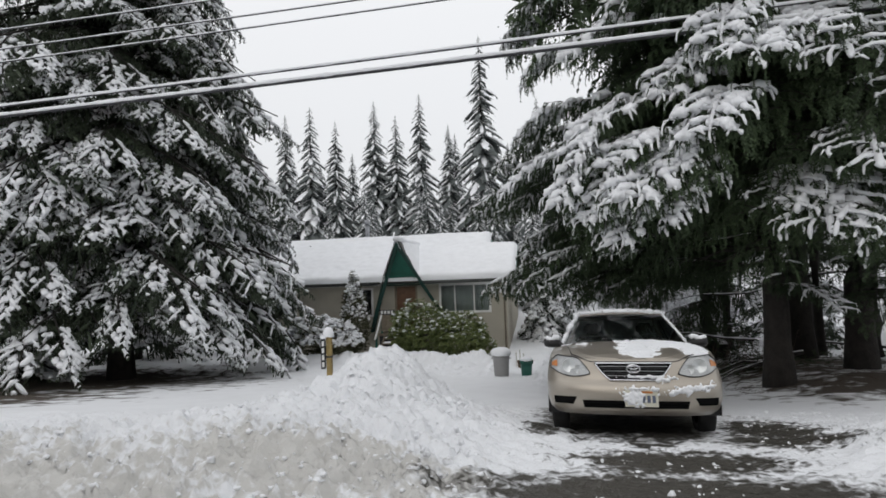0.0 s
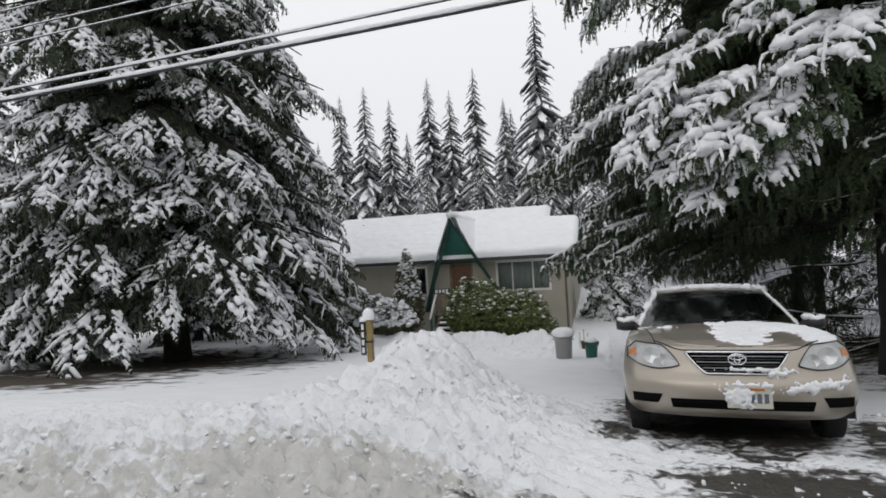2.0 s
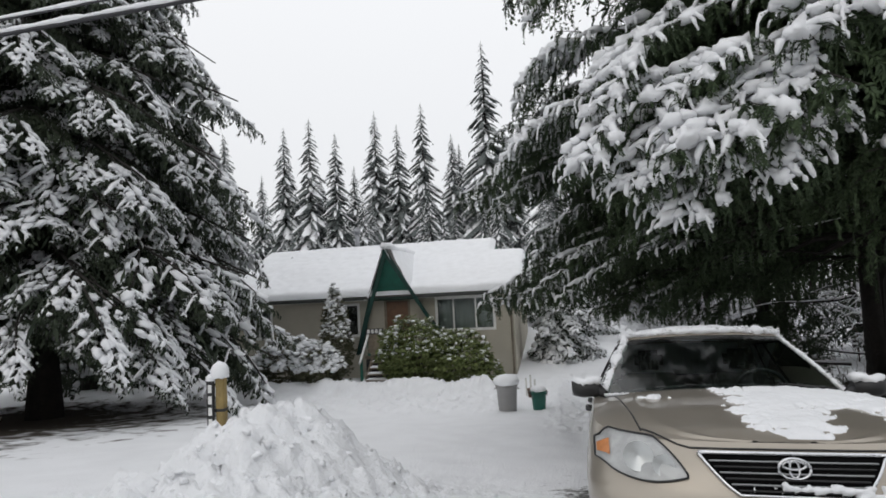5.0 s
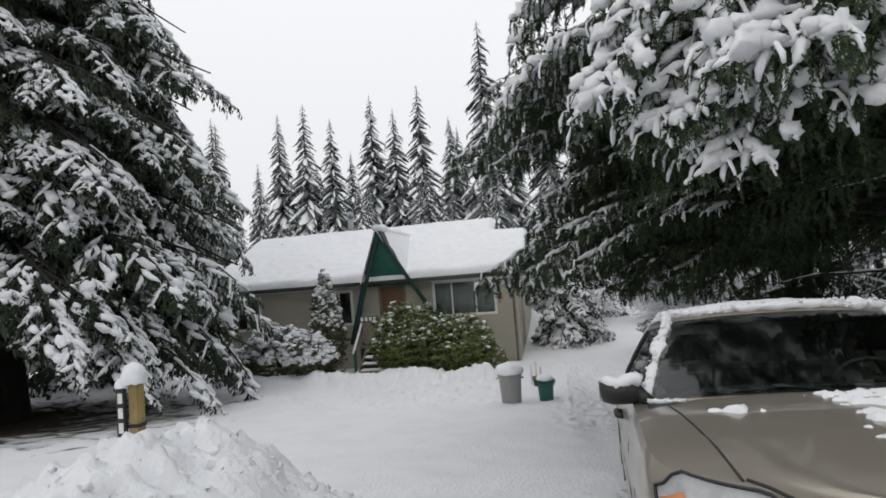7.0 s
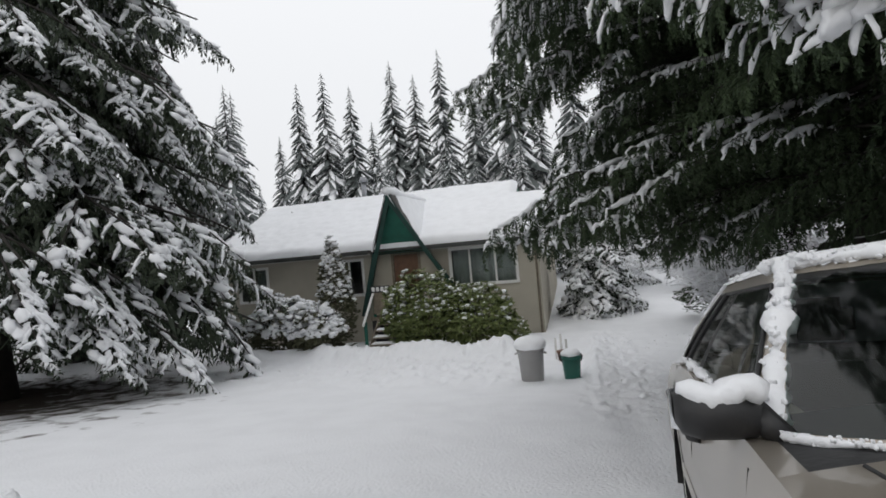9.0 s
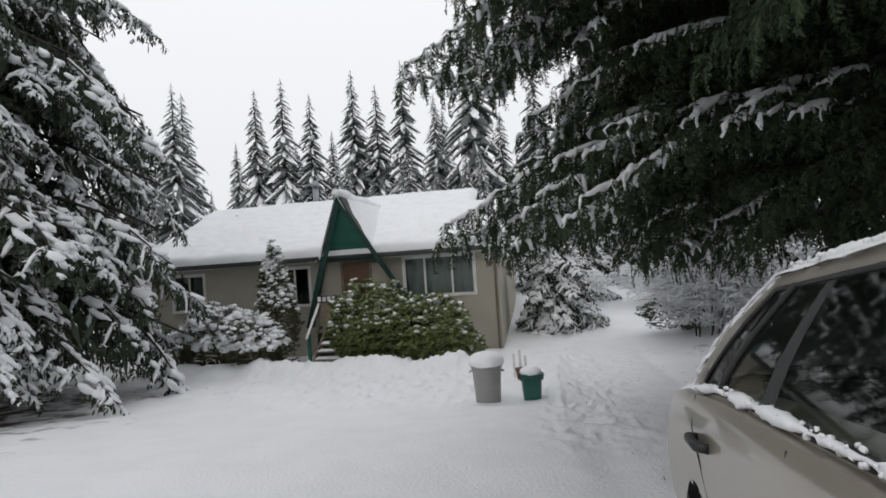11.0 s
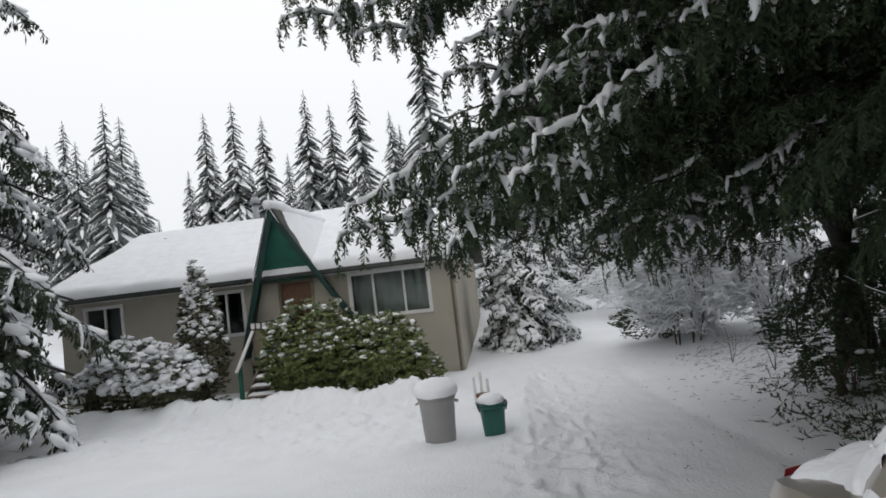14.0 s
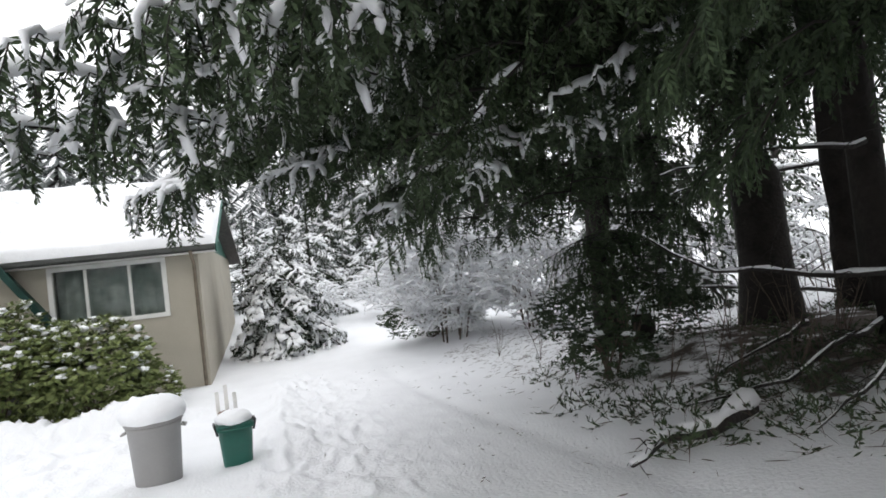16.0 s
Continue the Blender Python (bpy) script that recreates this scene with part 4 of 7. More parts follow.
def conifer(name, label, at, height, r0, radius, low, count, meshes, droop, seed, top=1.0, lean=(0, 0), gap=None, group="", power=0.85):
    """A conifer: tapered trunk, whorls of boughs whose reach shrinks towards the tip."""
    r = random.Random(seed)
    tree = thing(name, label, "tree", at, group=group)
    part("trunk", trunk_mesh(height, r0, seed, lean), BARK, tree)
    for i in range(count):
        t = (i + r.random()) / count
        z = low + (height * top - low) * t ** 1.15
        k = 1 - z / height
        reach = radius * (k ** power) * r.uniform(0.72, 1.12) + 0.25
        az = i * 2.39996 + r.uniform(-0.3, 0.3)
        root = Vector((lean[0] * z / height, lean[1] * z / height, z))
        tip = root + Vector((math.cos(az) * reach, math.sin(az) * reach, -droop * reach * r.uniform(0.7, 1.25)))
        if gap and gap(tip + Vector(at)):
            continue
        me = r.choice(meshes)
        if me in SPRUCE_BOUGHS and reach > 2.6:
            me = SPRUCE_LONG[i % 5]
        if me in LADEN and (tip + Vector(at)).y > 11.6:
            me = SHADED[i % 3]
        bough(tree, me, root, tip, r.uniform(0.85, 1.15) * min(1.5, 0.8 + 0.5 * (2.0 / max(reach, 1.2))))
    return tree


big = conifer("spruce", "tall broad spruce with snow-laden drooping boughs beside the lawn", (-15.2, 17.6, ground(-15.2, 17.6)), 27, 0.38, 7.1, 3.3, 165, SPRUCE_BOUGHS, 0.36, 3, top=0.9, power=0.42)
conifer("spruce", "snowy spruce standing behind the broad one", (-22.0, 15.0, ground(-22.0, 15.0)), 20, 0.3, 5.5, 0.8, 90, SPRUCE_WHITE + SPRUCE_LONG[:2], 0.36, 4, top=0.97)
conifer("spruce", "snowy spruce at the edge of the lawn", (-20.5, 25.0, ground(-20.5, 25)), 18, 0.28, 5.0, 0.8, 70, SPRUCE_LITE + SPRUCE_SHADE, 0.36, 5, top=0.97)


# cedars beside the drive
def clear_of_drive(tip):
    """Keeps the space over the walk and the open side of the drive free of general boughs."""
    return tip.x < 0.2 and tip.y < 17 and tip.z < 6 or tip.x < 1.6 and 8 < tip.y < 30 and tip.z < 1.4 or tip.x < 2.0 and tip.y < 10.8 and tip.z < 1.6 or tip.x > 4.4 and tip.y > 13 and tip.z < 5.5 or tip.y > 10.4 and tip.x < 4.5 and tip.y < 15 and tip.z < 3.4


FULL = LADEN[2:3] + SHADED
r1 = conifer("cedar", "big dark cedar overhanging the drive, outer boughs loaded with snow", (4.1, 12.3, ground(4.1, 12.3)), 17, 0.25, 4.0, 3.8, 46, FULL, 0.5, 11, top=0.95, power=0.5, gap=clear_of_drive)
a1 = conifer("cedar", "dark cedar with low hanging boughs over the back of the drive", (4.75, 19.7, ground(4.75, 19.7)), 18, 0.24, 4.6, 3.6, 28, SHADED, 0.45, 12, top=0.95, power=0.5, gap=clear_of_drive)
r2 = conifer("cedar", "snow-covered cedar on the bank", (6.3, 13.7, ground(6.3, 13.7)), 16, 0.28, 4.4, 3.2, 50, FULL, 0.5, 13, top=0.95, power=0.5, gap=clear_of_drive)
conifer("cedar", "dark cedar in the row on the bank", (7.05, 18.7, ground(7.05, 18.7)), 19, 0.40, 4.0, 4.6, 38, LITED, 0.45, 14, top=0.95, power=0.5)
conifer("cedar", "dark cedar in the row on the bank", (8.9, 18.6, ground(8.9, 18.6)), 19, 0.36, 4.2, 4.2, 38, LITED, 0.45, 15, top=0.95, power=0.5)
conifer("cedar", "slim dark cedar among the others on the bank", (7.9, 19.3, ground(7.9, 19.3)), 15, 0.15, 2.4, 5.0, 16, LITED, 0.45, 16, top=0.95, power=0.5)
conifer("cedar", "slim dark cedar among the others on the bank", (6.0, 22.0, ground(6.0, 22.0)), 15, 0.16, 2.6, 4.0, 18, LITED, 0.45, 17, top=0.95, power=0.5)
conifer("cedar", "slim dark cedar close behind the parked car", (5.3, 15.6, ground(5.3, 15.6)), 15, 0.17, 2.8, 4.2, 18, LITED, 0.45, 18, top=0.95, power=0.5)
hr = random.Random(5)


def hang(tree, meshes, tip, length, rise, wide=1.0):
    """A bare limb from the trunk out to where its leafy end begins, and that end, drooping to its tip."""
    at = tree.matrix_basis.translation
    tip = Vector(tip) - at
    flat = Vector((tip.x, tip.y, 0))
    far = flat.length
    root = Vector((0, 0, max(1.6, tip.z + far * rise)))
    if far > length * 1.15:
        start = flat * (1 - length * 0.93 / far)
        start.z = tip.z + length * rise
        mid = root.lerp(start, 0.5) + Vector((0, 0, 0.12 * far * rise))
        g = Geo()
        g.tube([root, mid, start], [0.045, 0.032, 0.02], 6)
        part("limb", g, BARK, tree)
    else:
        start = root
    bough(tree, hr.choice(meshes), start, tip, wide)


def drape(tree, meshes, tip, length, wide=1.0):
    """A limb from the trunk and at its end a curtain of hanging branchlets, kept plumb."""
    at = tree.matrix_basis.translation
    tip = Vector(tip) - at
    flat = Vector((tip.x, tip.y, 0))
    far = flat.length
    length = min(length, far * 0.97)
    start = flat * (1 - length / far)
    start.z = tip.z + 0.30 * length
    root = Vector((0, 0, max(1.2, start.z + 0.22 * (far - length))))
    g = Geo()
    g.tube([root, root.lerp(start, 0.5) + Vector((0, 0, 0.04 * far)), start], [0.05, 0.036, 0.022], 6)
    part("limb", g, BARK, tree)
    ob = new("bough", hr.choice(meshes))
    ob.parent = tree
    ob.matrix_basis = pose(*start, 0, 0, math.degrees(math.atan2(flat.y, flat.x)) - 90) @ Matrix.Diagonal((length * wide, length, length, 1))


# snow-laden ends that reach out over the car and the drive
for tip in ((0.55, 9.9, 2.45), (-0.05, 10.9, 2.85), (-0.8, 12.2, 4.4), (1.35, 9.45, 2.75), (1.75, 10.2, 4.5), (0.3, 10.7, 4.0), (0.9, 9.5, 3.3), (2.2, 8.9, 3.5), (2.6, 9.4, 5.2), (0.2, 10.9, 5.6), (-0.6, 12.4, 5.8),
            (-1.16, 11.8, 3.2), (-1.25, 13.4, 3.3), (0.7, 11.3, 2.75), (0.85, 10.3, 2.2), (0.95, 9.1, 2.55), (1.9, 10.2, 4.85), (-1.1, 13.8, 7.0), (-0.6, 12.3, 7.4), (0.2, 11.0, 7.0), (0.8, 10.6, 8.0), (-0.3, 11.8, 8.6), (1.2, 10.6, 6.4), (1.7, 9.7, 2.3), (2.9, 8.9, 4.6)):
    hang(r1, LADEN, tip, hr.uniform(2.3, 2.9), hr.uniform(0.22, 0.42), hr.uniform(0.9, 1.15))
for tip in ((3.9, 9.3, 2.0), (4.5, 8.8, 2.9), (4.2, 9.0, 4.6), (5.6, 8.6, 3.4), (4.8, 8.9, 1.7), (5.4, 9.2, 5.6)):
    drape(r2, DRAPED, tip, 3.0, 1.15)
    drape(r2, DRAPED, (tip[0] + hr.uniform(-0.5, 0.5), tip[1] + 0.5, tip[2] + 0.45), 2.8, 1.2)
for tip in ((4.6, 10.9, 0.7), (5.6, 11.2, 0.4), (5.1, 11.0, 1.3), (6.4, 11.7, 0.6), (3.7, 10.9, 1.2), (6.9, 11.4, 1.2), (4.3, 10.7, 1.8), (5.7, 10.6, 1.9)):
    drape(r2 if tip[0] > 4.9 else r1, DRAPED[2:] + DRAPED_DARK, tip, 1.9, 1.2)
for tip in ((0.35, 9.95, 2.3), (0.8, 9.8, 1.95), (1.05, 9.6, 2.45), (0.6, 9.85, 2.8), (-0.1, 10.1, 2.7), (1.5, 9.4, 2.15), (1.7, 9.3, 3.0), (0.2, 10.0, 3.4)):
    hang(r1, LADEN, tip, 1.8, hr.uniform(0.6, 0.8), 1.0)
# their dark undersides
for tip in ((0.4, 11.0, 2.0), (2.9, 10.0, 2.3), (3.4, 9.8, 4.0), (1.0, 11.1, 2.6), (2.2, 10.6, 2.0), (3.2, 10.2, 1.5), (1.2, 11.0, 3.6), (2.4, 10.8, 4.0), (0.7, 11.2, 4.6), (1.6, 10.8, 1.7), (2.4, 11.0, 2.8), (1.2, 13.4, 0.9), (2.0, 14.0, 0.5)):
    hang(r1, SHADED, tip, 2.4, hr.uniform(0.28, 0.42))
for i in range(30):
    hang(r1, SHADED, (hr.uniform(0.4, 4.2), hr.uniform(10.9, 13.0), hr.uniform(2.0, 5.8)), 2.5, hr.uniform(0.28, 0.42), 1.1)
for tip in ((3.6, 9.8, 3.2), (5.2, 9.0, 2.2), (3.2, 10.6, 5.8), (4.6, 9.4, 3.6), (5.4, 9.4, 4.4), (4.0, 10.2, 2.4), (6.0, 10.0, 3.0), (4.8, 10.2, 5.2)):
    hang(r2, SHADED, tip, 2.6, hr.uniform(0.28, 0.42), 1.1)
# the curtain over the back of the drive
for tip, length in (((-1.62, 14.9, 1.05), 3.0), ((-2.05, 15.0, 3.1), 2.6), ((-1.4, 15.2, 2.95), 2.6), ((-1.3, 16.2, 0.9), 2.8), ((-0.6, 14.0, 1.3), 2.8), ((-0.9, 14.9, 1.1), 2.8), ((0.0, 14.4, 1.2), 2.6), ((-0.6, 14.6, 2.2), 2.6), ((-0.25, 13.6, 1.15), 2.6),
                    ((-0.7, 15.8, 1.3), 2.8), ((-0.2, 16.8, 1.1), 2.8), ((0.3, 14.2, 1.5), 2.6), ((-1.2, 15.6, 3.4), 2.8), ((-0.9, 14.4, 3.2), 2.6), ((-1.0, 16.6, 2.0), 2.6), ((-0.3, 17.8, 1.4), 2.8), ((-1.3, 15.0, 4.3), 2.8), ((-0.4, 14.0, 4.1), 2.6)):
    drape(r1 if tip[1] < 15.3 else a1, DRAPED, tip, length)
for i in range(16):
    drape((r1, a1)[i % 2], DRAPED[2:] + DRAPED_DARK, (hr.uniform(-0.35, 0.9), hr.uniform(13.8, 17.5), hr.uniform(1.7, 4.6)), hr.uniform(2.4, 3.0), 1.1)
for i in range(62):
    drape((r1, a1)[i % 2], DRAPED_DARK, (hr.uniform(0.0, 3.0), hr.uniform(13.6, 18.4), hr.uniform(1.2, 4.8)), hr.uniform(2.4, 3.0), 1.15)
for tip in ((0.3, 14.6, 0.75), (0.8, 15.4, 0.8), (1.4, 14.6, 0.9), (0.6, 17.2, 0.7), (1.6, 17.2, 0.6), (2.4, 16.4, 0.5), (2.4, 18.6, 0.4), (1.2, 18.8, 0.8), (3.0, 15.2, 1.2), (0.1, 18.7, 1.2), (-0.2, 20.3, 2.4), (0.8, 20.4, 1.1)):
    drape(a1 if tip[1] > 15.3 else r1, DRAPED[2:] + DRAPED_DARK, tip, 2.5)
for tip in ((3.4, 18.2, -0.5), (4.0, 17.8, -0.6), (4.6, 17.4, -0.3), (4.2, 17.2, 0.8), (5.4, 18.0, 0.2)):
    hang(a1, SHADED, tip, 2.0, hr.uniform(0.3, 0.5), 1.1)
for i in range(34):
    hang((r1, a1)[i % 2], SHADED, (hr.uniform(1.0, 4.6), hr.uniform(13.4, 17.4), hr.uniform(1.6, 5.5)), 2.6, hr.uniform(0.28, 0.42), 1.25)
for i in range(34):
    tree = (r1, a1, r2)[i % 3]
    at = tree.matrix_basis.translation
    tipl = Vector((hr.uniform(1.6, 6.0), hr.uniform(11.5, 19.5), hr.uniform(4.6, 8.5))) - at
    bough(tree, hr.choice(LITED), Vector((0, 0, tipl.z + 1.2)), tipl, hr.uniform(0.9, 1.3))


ivy, vine = Geo(), Geo()
vine.tube([(0, 0, 11.5), (-2.6, -0.7, 11.9), (-5.0, -1.4, 11.2)], [0.05, 0.035, 0.015], 6)
for i in range(9):
    x = -5.9 + 0.22 * i + hr.uniform(-0.08, 0.08)
    low = hr.uniform(9.2, 10.6)
    vine.tube([(x + 0.2, -1.4, 11.3), (x, -1.4, 10.8), (x + hr.uniform(-0.2, 0.2), -1.4, low)], [0.012, 0.009, 0.004], 4)
    for j in range(70):
        c = Vector((x + hr.gauss(0, 0.16), -1.4 + hr.gauss(0, 0.2), low + (11.5 - low) * hr.random()))
        d = Vector((hr.uniform(-1, 1), hr.uniform(-1, 1), hr.uniform(-1, 0.2))).normalized()
        ivy.kite(c, c + d * hr.uniform(0.07, 0.15), hr.uniform(0.03, 0.055), rand_dir(hr))
part("vine", vine, BARK, a1)
part("ivy_leaves", ivy, CEDAR, a1, "dark broad ivy leaves trailing from a high limb", kind="stuff")
for i, (x, y, h) in enumerate(((9.6, 24.5, 13), (10.8, 14.6, 14), (13.5, 16.5, 15))):
    conifer("cedar", "dark cedar deeper in the trees on the bank", (x, y, ground(x, y)), h, 0.2, 3.0, 0.6, 24, SPRUCE_SHADE, 0.45, 90 + i, top=0.96, power=0.6)


# ---- far forest ----
def far_tree(seed, h):
    r = random.Random(seed)
    g, stem = Geo(), Geo()
    stem.tube([(0, 0, -1), (0, 0, h * 0.5), (0, 0, h)], [h * 0.014, h * 0.009, 0.02], 6)
    n = 190 if h > 20 else 60
    for i in range(n):
        t = (i + r.random()) / n
        z = h * (0.1 + 0.895 * t)
        reach = h * (0.185 * (1 - t) ** 0.8 * r.uniform(0.45, 1.2) + 0.006)
        az = i * 2.39996 + r.uniform(-0.4, 0.4)
        c, s = math.cos(az), math.sin(az)
        p = [Vector((c * reach * u, s * reach * u, z - reach * (0.15 * u + 0.5 * u * u))) for u in (0.1, 0.45, 0.78, 1.0)]
        side = Vector((-s, c, 0))
        w = reach * r.uniform(0.12, 0.22)
        for m, off, ww in ((0, 0.0, 1.0), (1, h * 0.003, r.uniform(0.0, 0.8))):
            if ww < 0.2:
                continue
            b = len(g.v)
            for k, q in enumerate(p):
                half = w * ww * (0.4, 1.0, 0.8, 0.1)[k] * r.uniform(0.7, 1.3)
                sag = Vector((0, 0, -half * 0.8))
                up = Vector((0, 0, off))
                g.v += [q + side * half + sag + up, q + Vector((0, 0, half * 0.15)) + up, q - side * half + sag + up]
            for k in range(3):
                for e in (0, 1):
                    a = b + k * 3 + e
                    g.f.append((a, a + 1, a + 4, a + 3))
                    g.m.append(m)
        for k in range(9):
            q = p[k % 3].lerp(p[k % 3 + 1], r.random())
            e = side * (r.uniform(-1, 1) * reach * 0.28) + Vector((c, s, 0)) * reach * r.uniform(0, 0.15) + Vector((0, 0, -reach * r.uniform(0.08, 0.3)))
            g.kite(q, q + e, reach * r.uniform(0.025, 0.05), rand_dir(r), 1 if r.random() < 0.33 else 0)
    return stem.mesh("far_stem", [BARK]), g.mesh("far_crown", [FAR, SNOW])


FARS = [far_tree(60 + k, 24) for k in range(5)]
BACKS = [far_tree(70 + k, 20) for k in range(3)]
fr = random.Random(21)


def forest_tree(x, y, h, k):
    t = new("forest_conifer")
    for name, me in zip(("trunk", "crown"), FARS[k]):
        new(name, me).parent = t
    z = ground(x, y)
    s = h / 24
    t.matrix_basis = pose(x, y, z, 0, 0, fr.uniform(0, 360)) @ Matrix.Diagonal((s * fr.uniform(0.9, 1.1), s * fr.uniform(0.9, 1.1), s, 1))
    tagged(t, "tall snow-dusted conifer in the wood behind the house", "tree", "wood behind the house")


for i, (x, top) in enumerate(((-36.1, 29.0), (-31.9, 26.4), (-25.5, 28.9), (-18.25, 29.4), (-8.7, 37.6), (-40.3, 28.0), (-22.1, 26.5), (-13.9, 24.3))):
    forest_tree(x, 85, top - ground(x, 85), i % 5)
for i in range(46):
    x, y = fr.uniform(-75, 45), fr.uniform(72, 118)
    if y < 88 and -44 < x < -5:
        y += 18
    forest_tree(x, y, fr.uniform(13, 19.5) if -46 < x < -4 else fr.uniform(15, 23), i % 5)
for i in range(26):
    forest_tree(fr.uniform(-2, 34), fr.uniform(48, 66), fr.uniform(7, 12), i % 5)
for i in range(14):
    forest_tree(fr.uniform(-60, -24), fr.uniform(34, 60), fr.uniform(12, 17), i % 5)
for i in range(30):
    forest_tree(fr.uniform(-70, 10), fr.uniform(60, 74), fr.uniform(6, 11), i % 5)
for i, (x, y, h) in enumerate(((10.5, 27.5, 11), (14.5, 26.0, 13), (8.0, 33.5, 12), (19.0, 29.0, 14), (12.5, 36.0, 13), (24.0, 34.0, 14))):
    conifer("snowy_conifer", "snow-dusted conifer standing behind the bank", (x, y, ground(x, y)), h, 0.16, 2.8, 0.8, 24, SPRUCE_LITE, 0.45, 80 + i, top=0.96, power=0.7)
# unseen row added behind the camera to hold back sky light from the snow
for i in range(22):
    x = -46 + i * 4.4 + fr.uniform(-1.2, 1.2)
    t = new("forest_conifer")
    for name, me in zip(("trunk", "crown"), BACKS[i % 3]):
        new(name, me).parent = t
    s = fr.uniform(0.75, 1.0)
    t.matrix_basis = pose(x, fr.uniform(-17, -11), 0, 0, 0, fr.uniform(0, 360)) @ Matrix.Diagonal((s * 1.2, s * 1.2, s, 1))
    tagged(t, "unseen snow-dusted conifer added across the road to block sky light", "tree", "trees across the road")


# ---- overhead lines ----
def line(label, y0, dy, z0, dz, r, snow):
    w = thing("overhead_line", label, "cable", group="overhead lines")
    pts = [(x, y0 + dy * x, z0 + dz * x + 0.0003 * (x + 3) ** 2) for x in range(-60, 61, 2)]
    g = Geo()
    g.tube(pts, [r] * len(pts), 6)
    part("cable", g, CABLE, w)
    if snow:
        pts, rad = [], []
        x = -40.0
        while x < 30:
            pts.append((x, y0 + dy * x, z0 + dz * x + 0.0003 * (x + 3) ** 2 + r * 0.9 + snow * 0.45))
            rad.append(snow * (0.75 + 0.35 * noise.noise(Vector((x * 1.9, y0, 0))) + 0.35 * noise.noise(Vector((x * 6.0, 1, y0)))))
            x += 0.12
        g = Geo()
        g.tube(pts, rad, 6, 0, 1.1)
        part("snow", g, SNOW, w, "ridge of snow on the cable")


line("thick bundled overhead cable with snow along its top", 10.0, 0.0, 5.58, 0.0235, 0.03, 0.05)
line("overhead cable with lumpy snow along its top", 10.0, 0.0, 5.82, 0.0255, 0.017, 0.036)
line("thin black overhead wire dusted with snow", 10.0, 0.0, 6.76, 0.0235, 0.012, 0.016)
line("thin black overhead wire dusted with snow", 10.0, 0.0, 6.98, 0.018, 0.012, 0.016)
line("thin black overhead wire dusted with snow", 10.0, 0.0, 7.38, 0.016, 0.012, 0.016)


# ---- car ----
PAINT = material("champagne_paint", (0.38, 0.34, 0.285), 0.32, metal=0.55, vary=0.03, scale=2, bump=0.02, bump_scale=200, coat=0.6)
CHROME = material("chrome", (0.72, 0.73, 0.75), 0.14, metal=1.0, vary=0.03, bump=0)
LAMPBASE = material("lamp_reflector", (0.42, 0.43, 0.43), 0.2, vary=0.12, scale=14, bump=0.05, coat=1.0)
AMBER = material("amber_lens", (0.56, 0.23, 0.09), 0.2, vary=0.1, scale=20, bump=0)
REFLECTOR = material("lamp_bowl", (0.66, 0.68, 0.68), 0.3, metal=0.5, vary=0.05, scale=5, bump=0)
REDLENS = material("red_lens", (0.28, 0.02, 0.03), 0.25, vary=0.1, scale=20, bump=0)
RUBBER = material("rubber", (0.022, 0.022, 0.022), 0.85, vary=0.2, scale=8, bump=0.3)
ALLOY = material("wheel_cover", (0.35, 0.36, 0.37), 0.4, metal=0.6, vary=0.1, scale=8, bump=0.05)
# near-black for shallow nose patches: the dark inside the openings as colour
VOID = material("opening_shade", (0.006, 0.006, 0.006), 0.95, vary=0.2, bump=0.0, spec=0.05)
CABIN = material("dark_cabin", (0.035, 0.034, 0.032), 0.8, vary=0.15, bump=0.1)
PLATE = material("plate", (0.62, 0.60, 0.50), 0.5, vary=0.08, scale=10, bump=0.05)
INK = material("dark_ink", (0.10, 0.12, 0.17), 0.6, vary=0.05)
ORANGE = material("orange_print", (0.45, 0.16, 0.03), 0.6, vary=0.1, bump=0)
CARGLASS = glass("car_glass", (0.62, 0.74, 0.70), 1.5)

car = new("car")
car.empty_display_size = 0.2
car.matrix_basis = pose(0.43, 6.22, -0.285, -7.8, 0, -4.0) @ Matrix.Diagonal((1.12, 1.12, 1.12, 1))
tagged(car, "champagne saloon car on the drive, patchy snow on bonnet and roof", "car")


def lerps(table, x):
    for (a, *va), (b, *vb) in zip(table, table[1:]):
        if x <= b:
            t = max(0.0, (x - a) / (b - a))
            return [p + (q - p) * t for p, q in zip(va, vb)]
    return list(table[-1][1:])


SHOULDER = ((0.0, 0.74), (0.17, 0.80), (0.6, 0.875), (1.0, 0.915), (1.5, 0.93), (2.2, 0.945), (3.2, 0.955), (3.9, 0.925), (4.3, 0.89), (4.5, 0.84))
DECK = ((0.0, 0.74), (0.17, 0.802), (0.3, 0.855), (0.6, 0.92), (0.9, 0.965), (1.15, 0.995), (1.7, 1.01), (3.6, 1.0), (4.1, 0.975), (4.35, 0.945), (4.5, 0.87))
LEVELS = ((0.0, 0.79, 0.14, 4.52), (0.10, 0.845, 0.05, 4.57), (0.24, 0.87, 0.015, 4.60), (0.45, 0.877, 0.0, 4.61), (0.58, 0.878, 0.012, 4.61), (0.64, 0.876, 0.045, 4.605),
          (0.82, 0.862, 0.085, 4.58), (0.93, 0.847, 0.125, 4.55), (1.0, 0.828, 0.17, 4.53))
ZLOW = 0.25


def shoulder(y):
    return lerps(SHOULDER, y)[0]


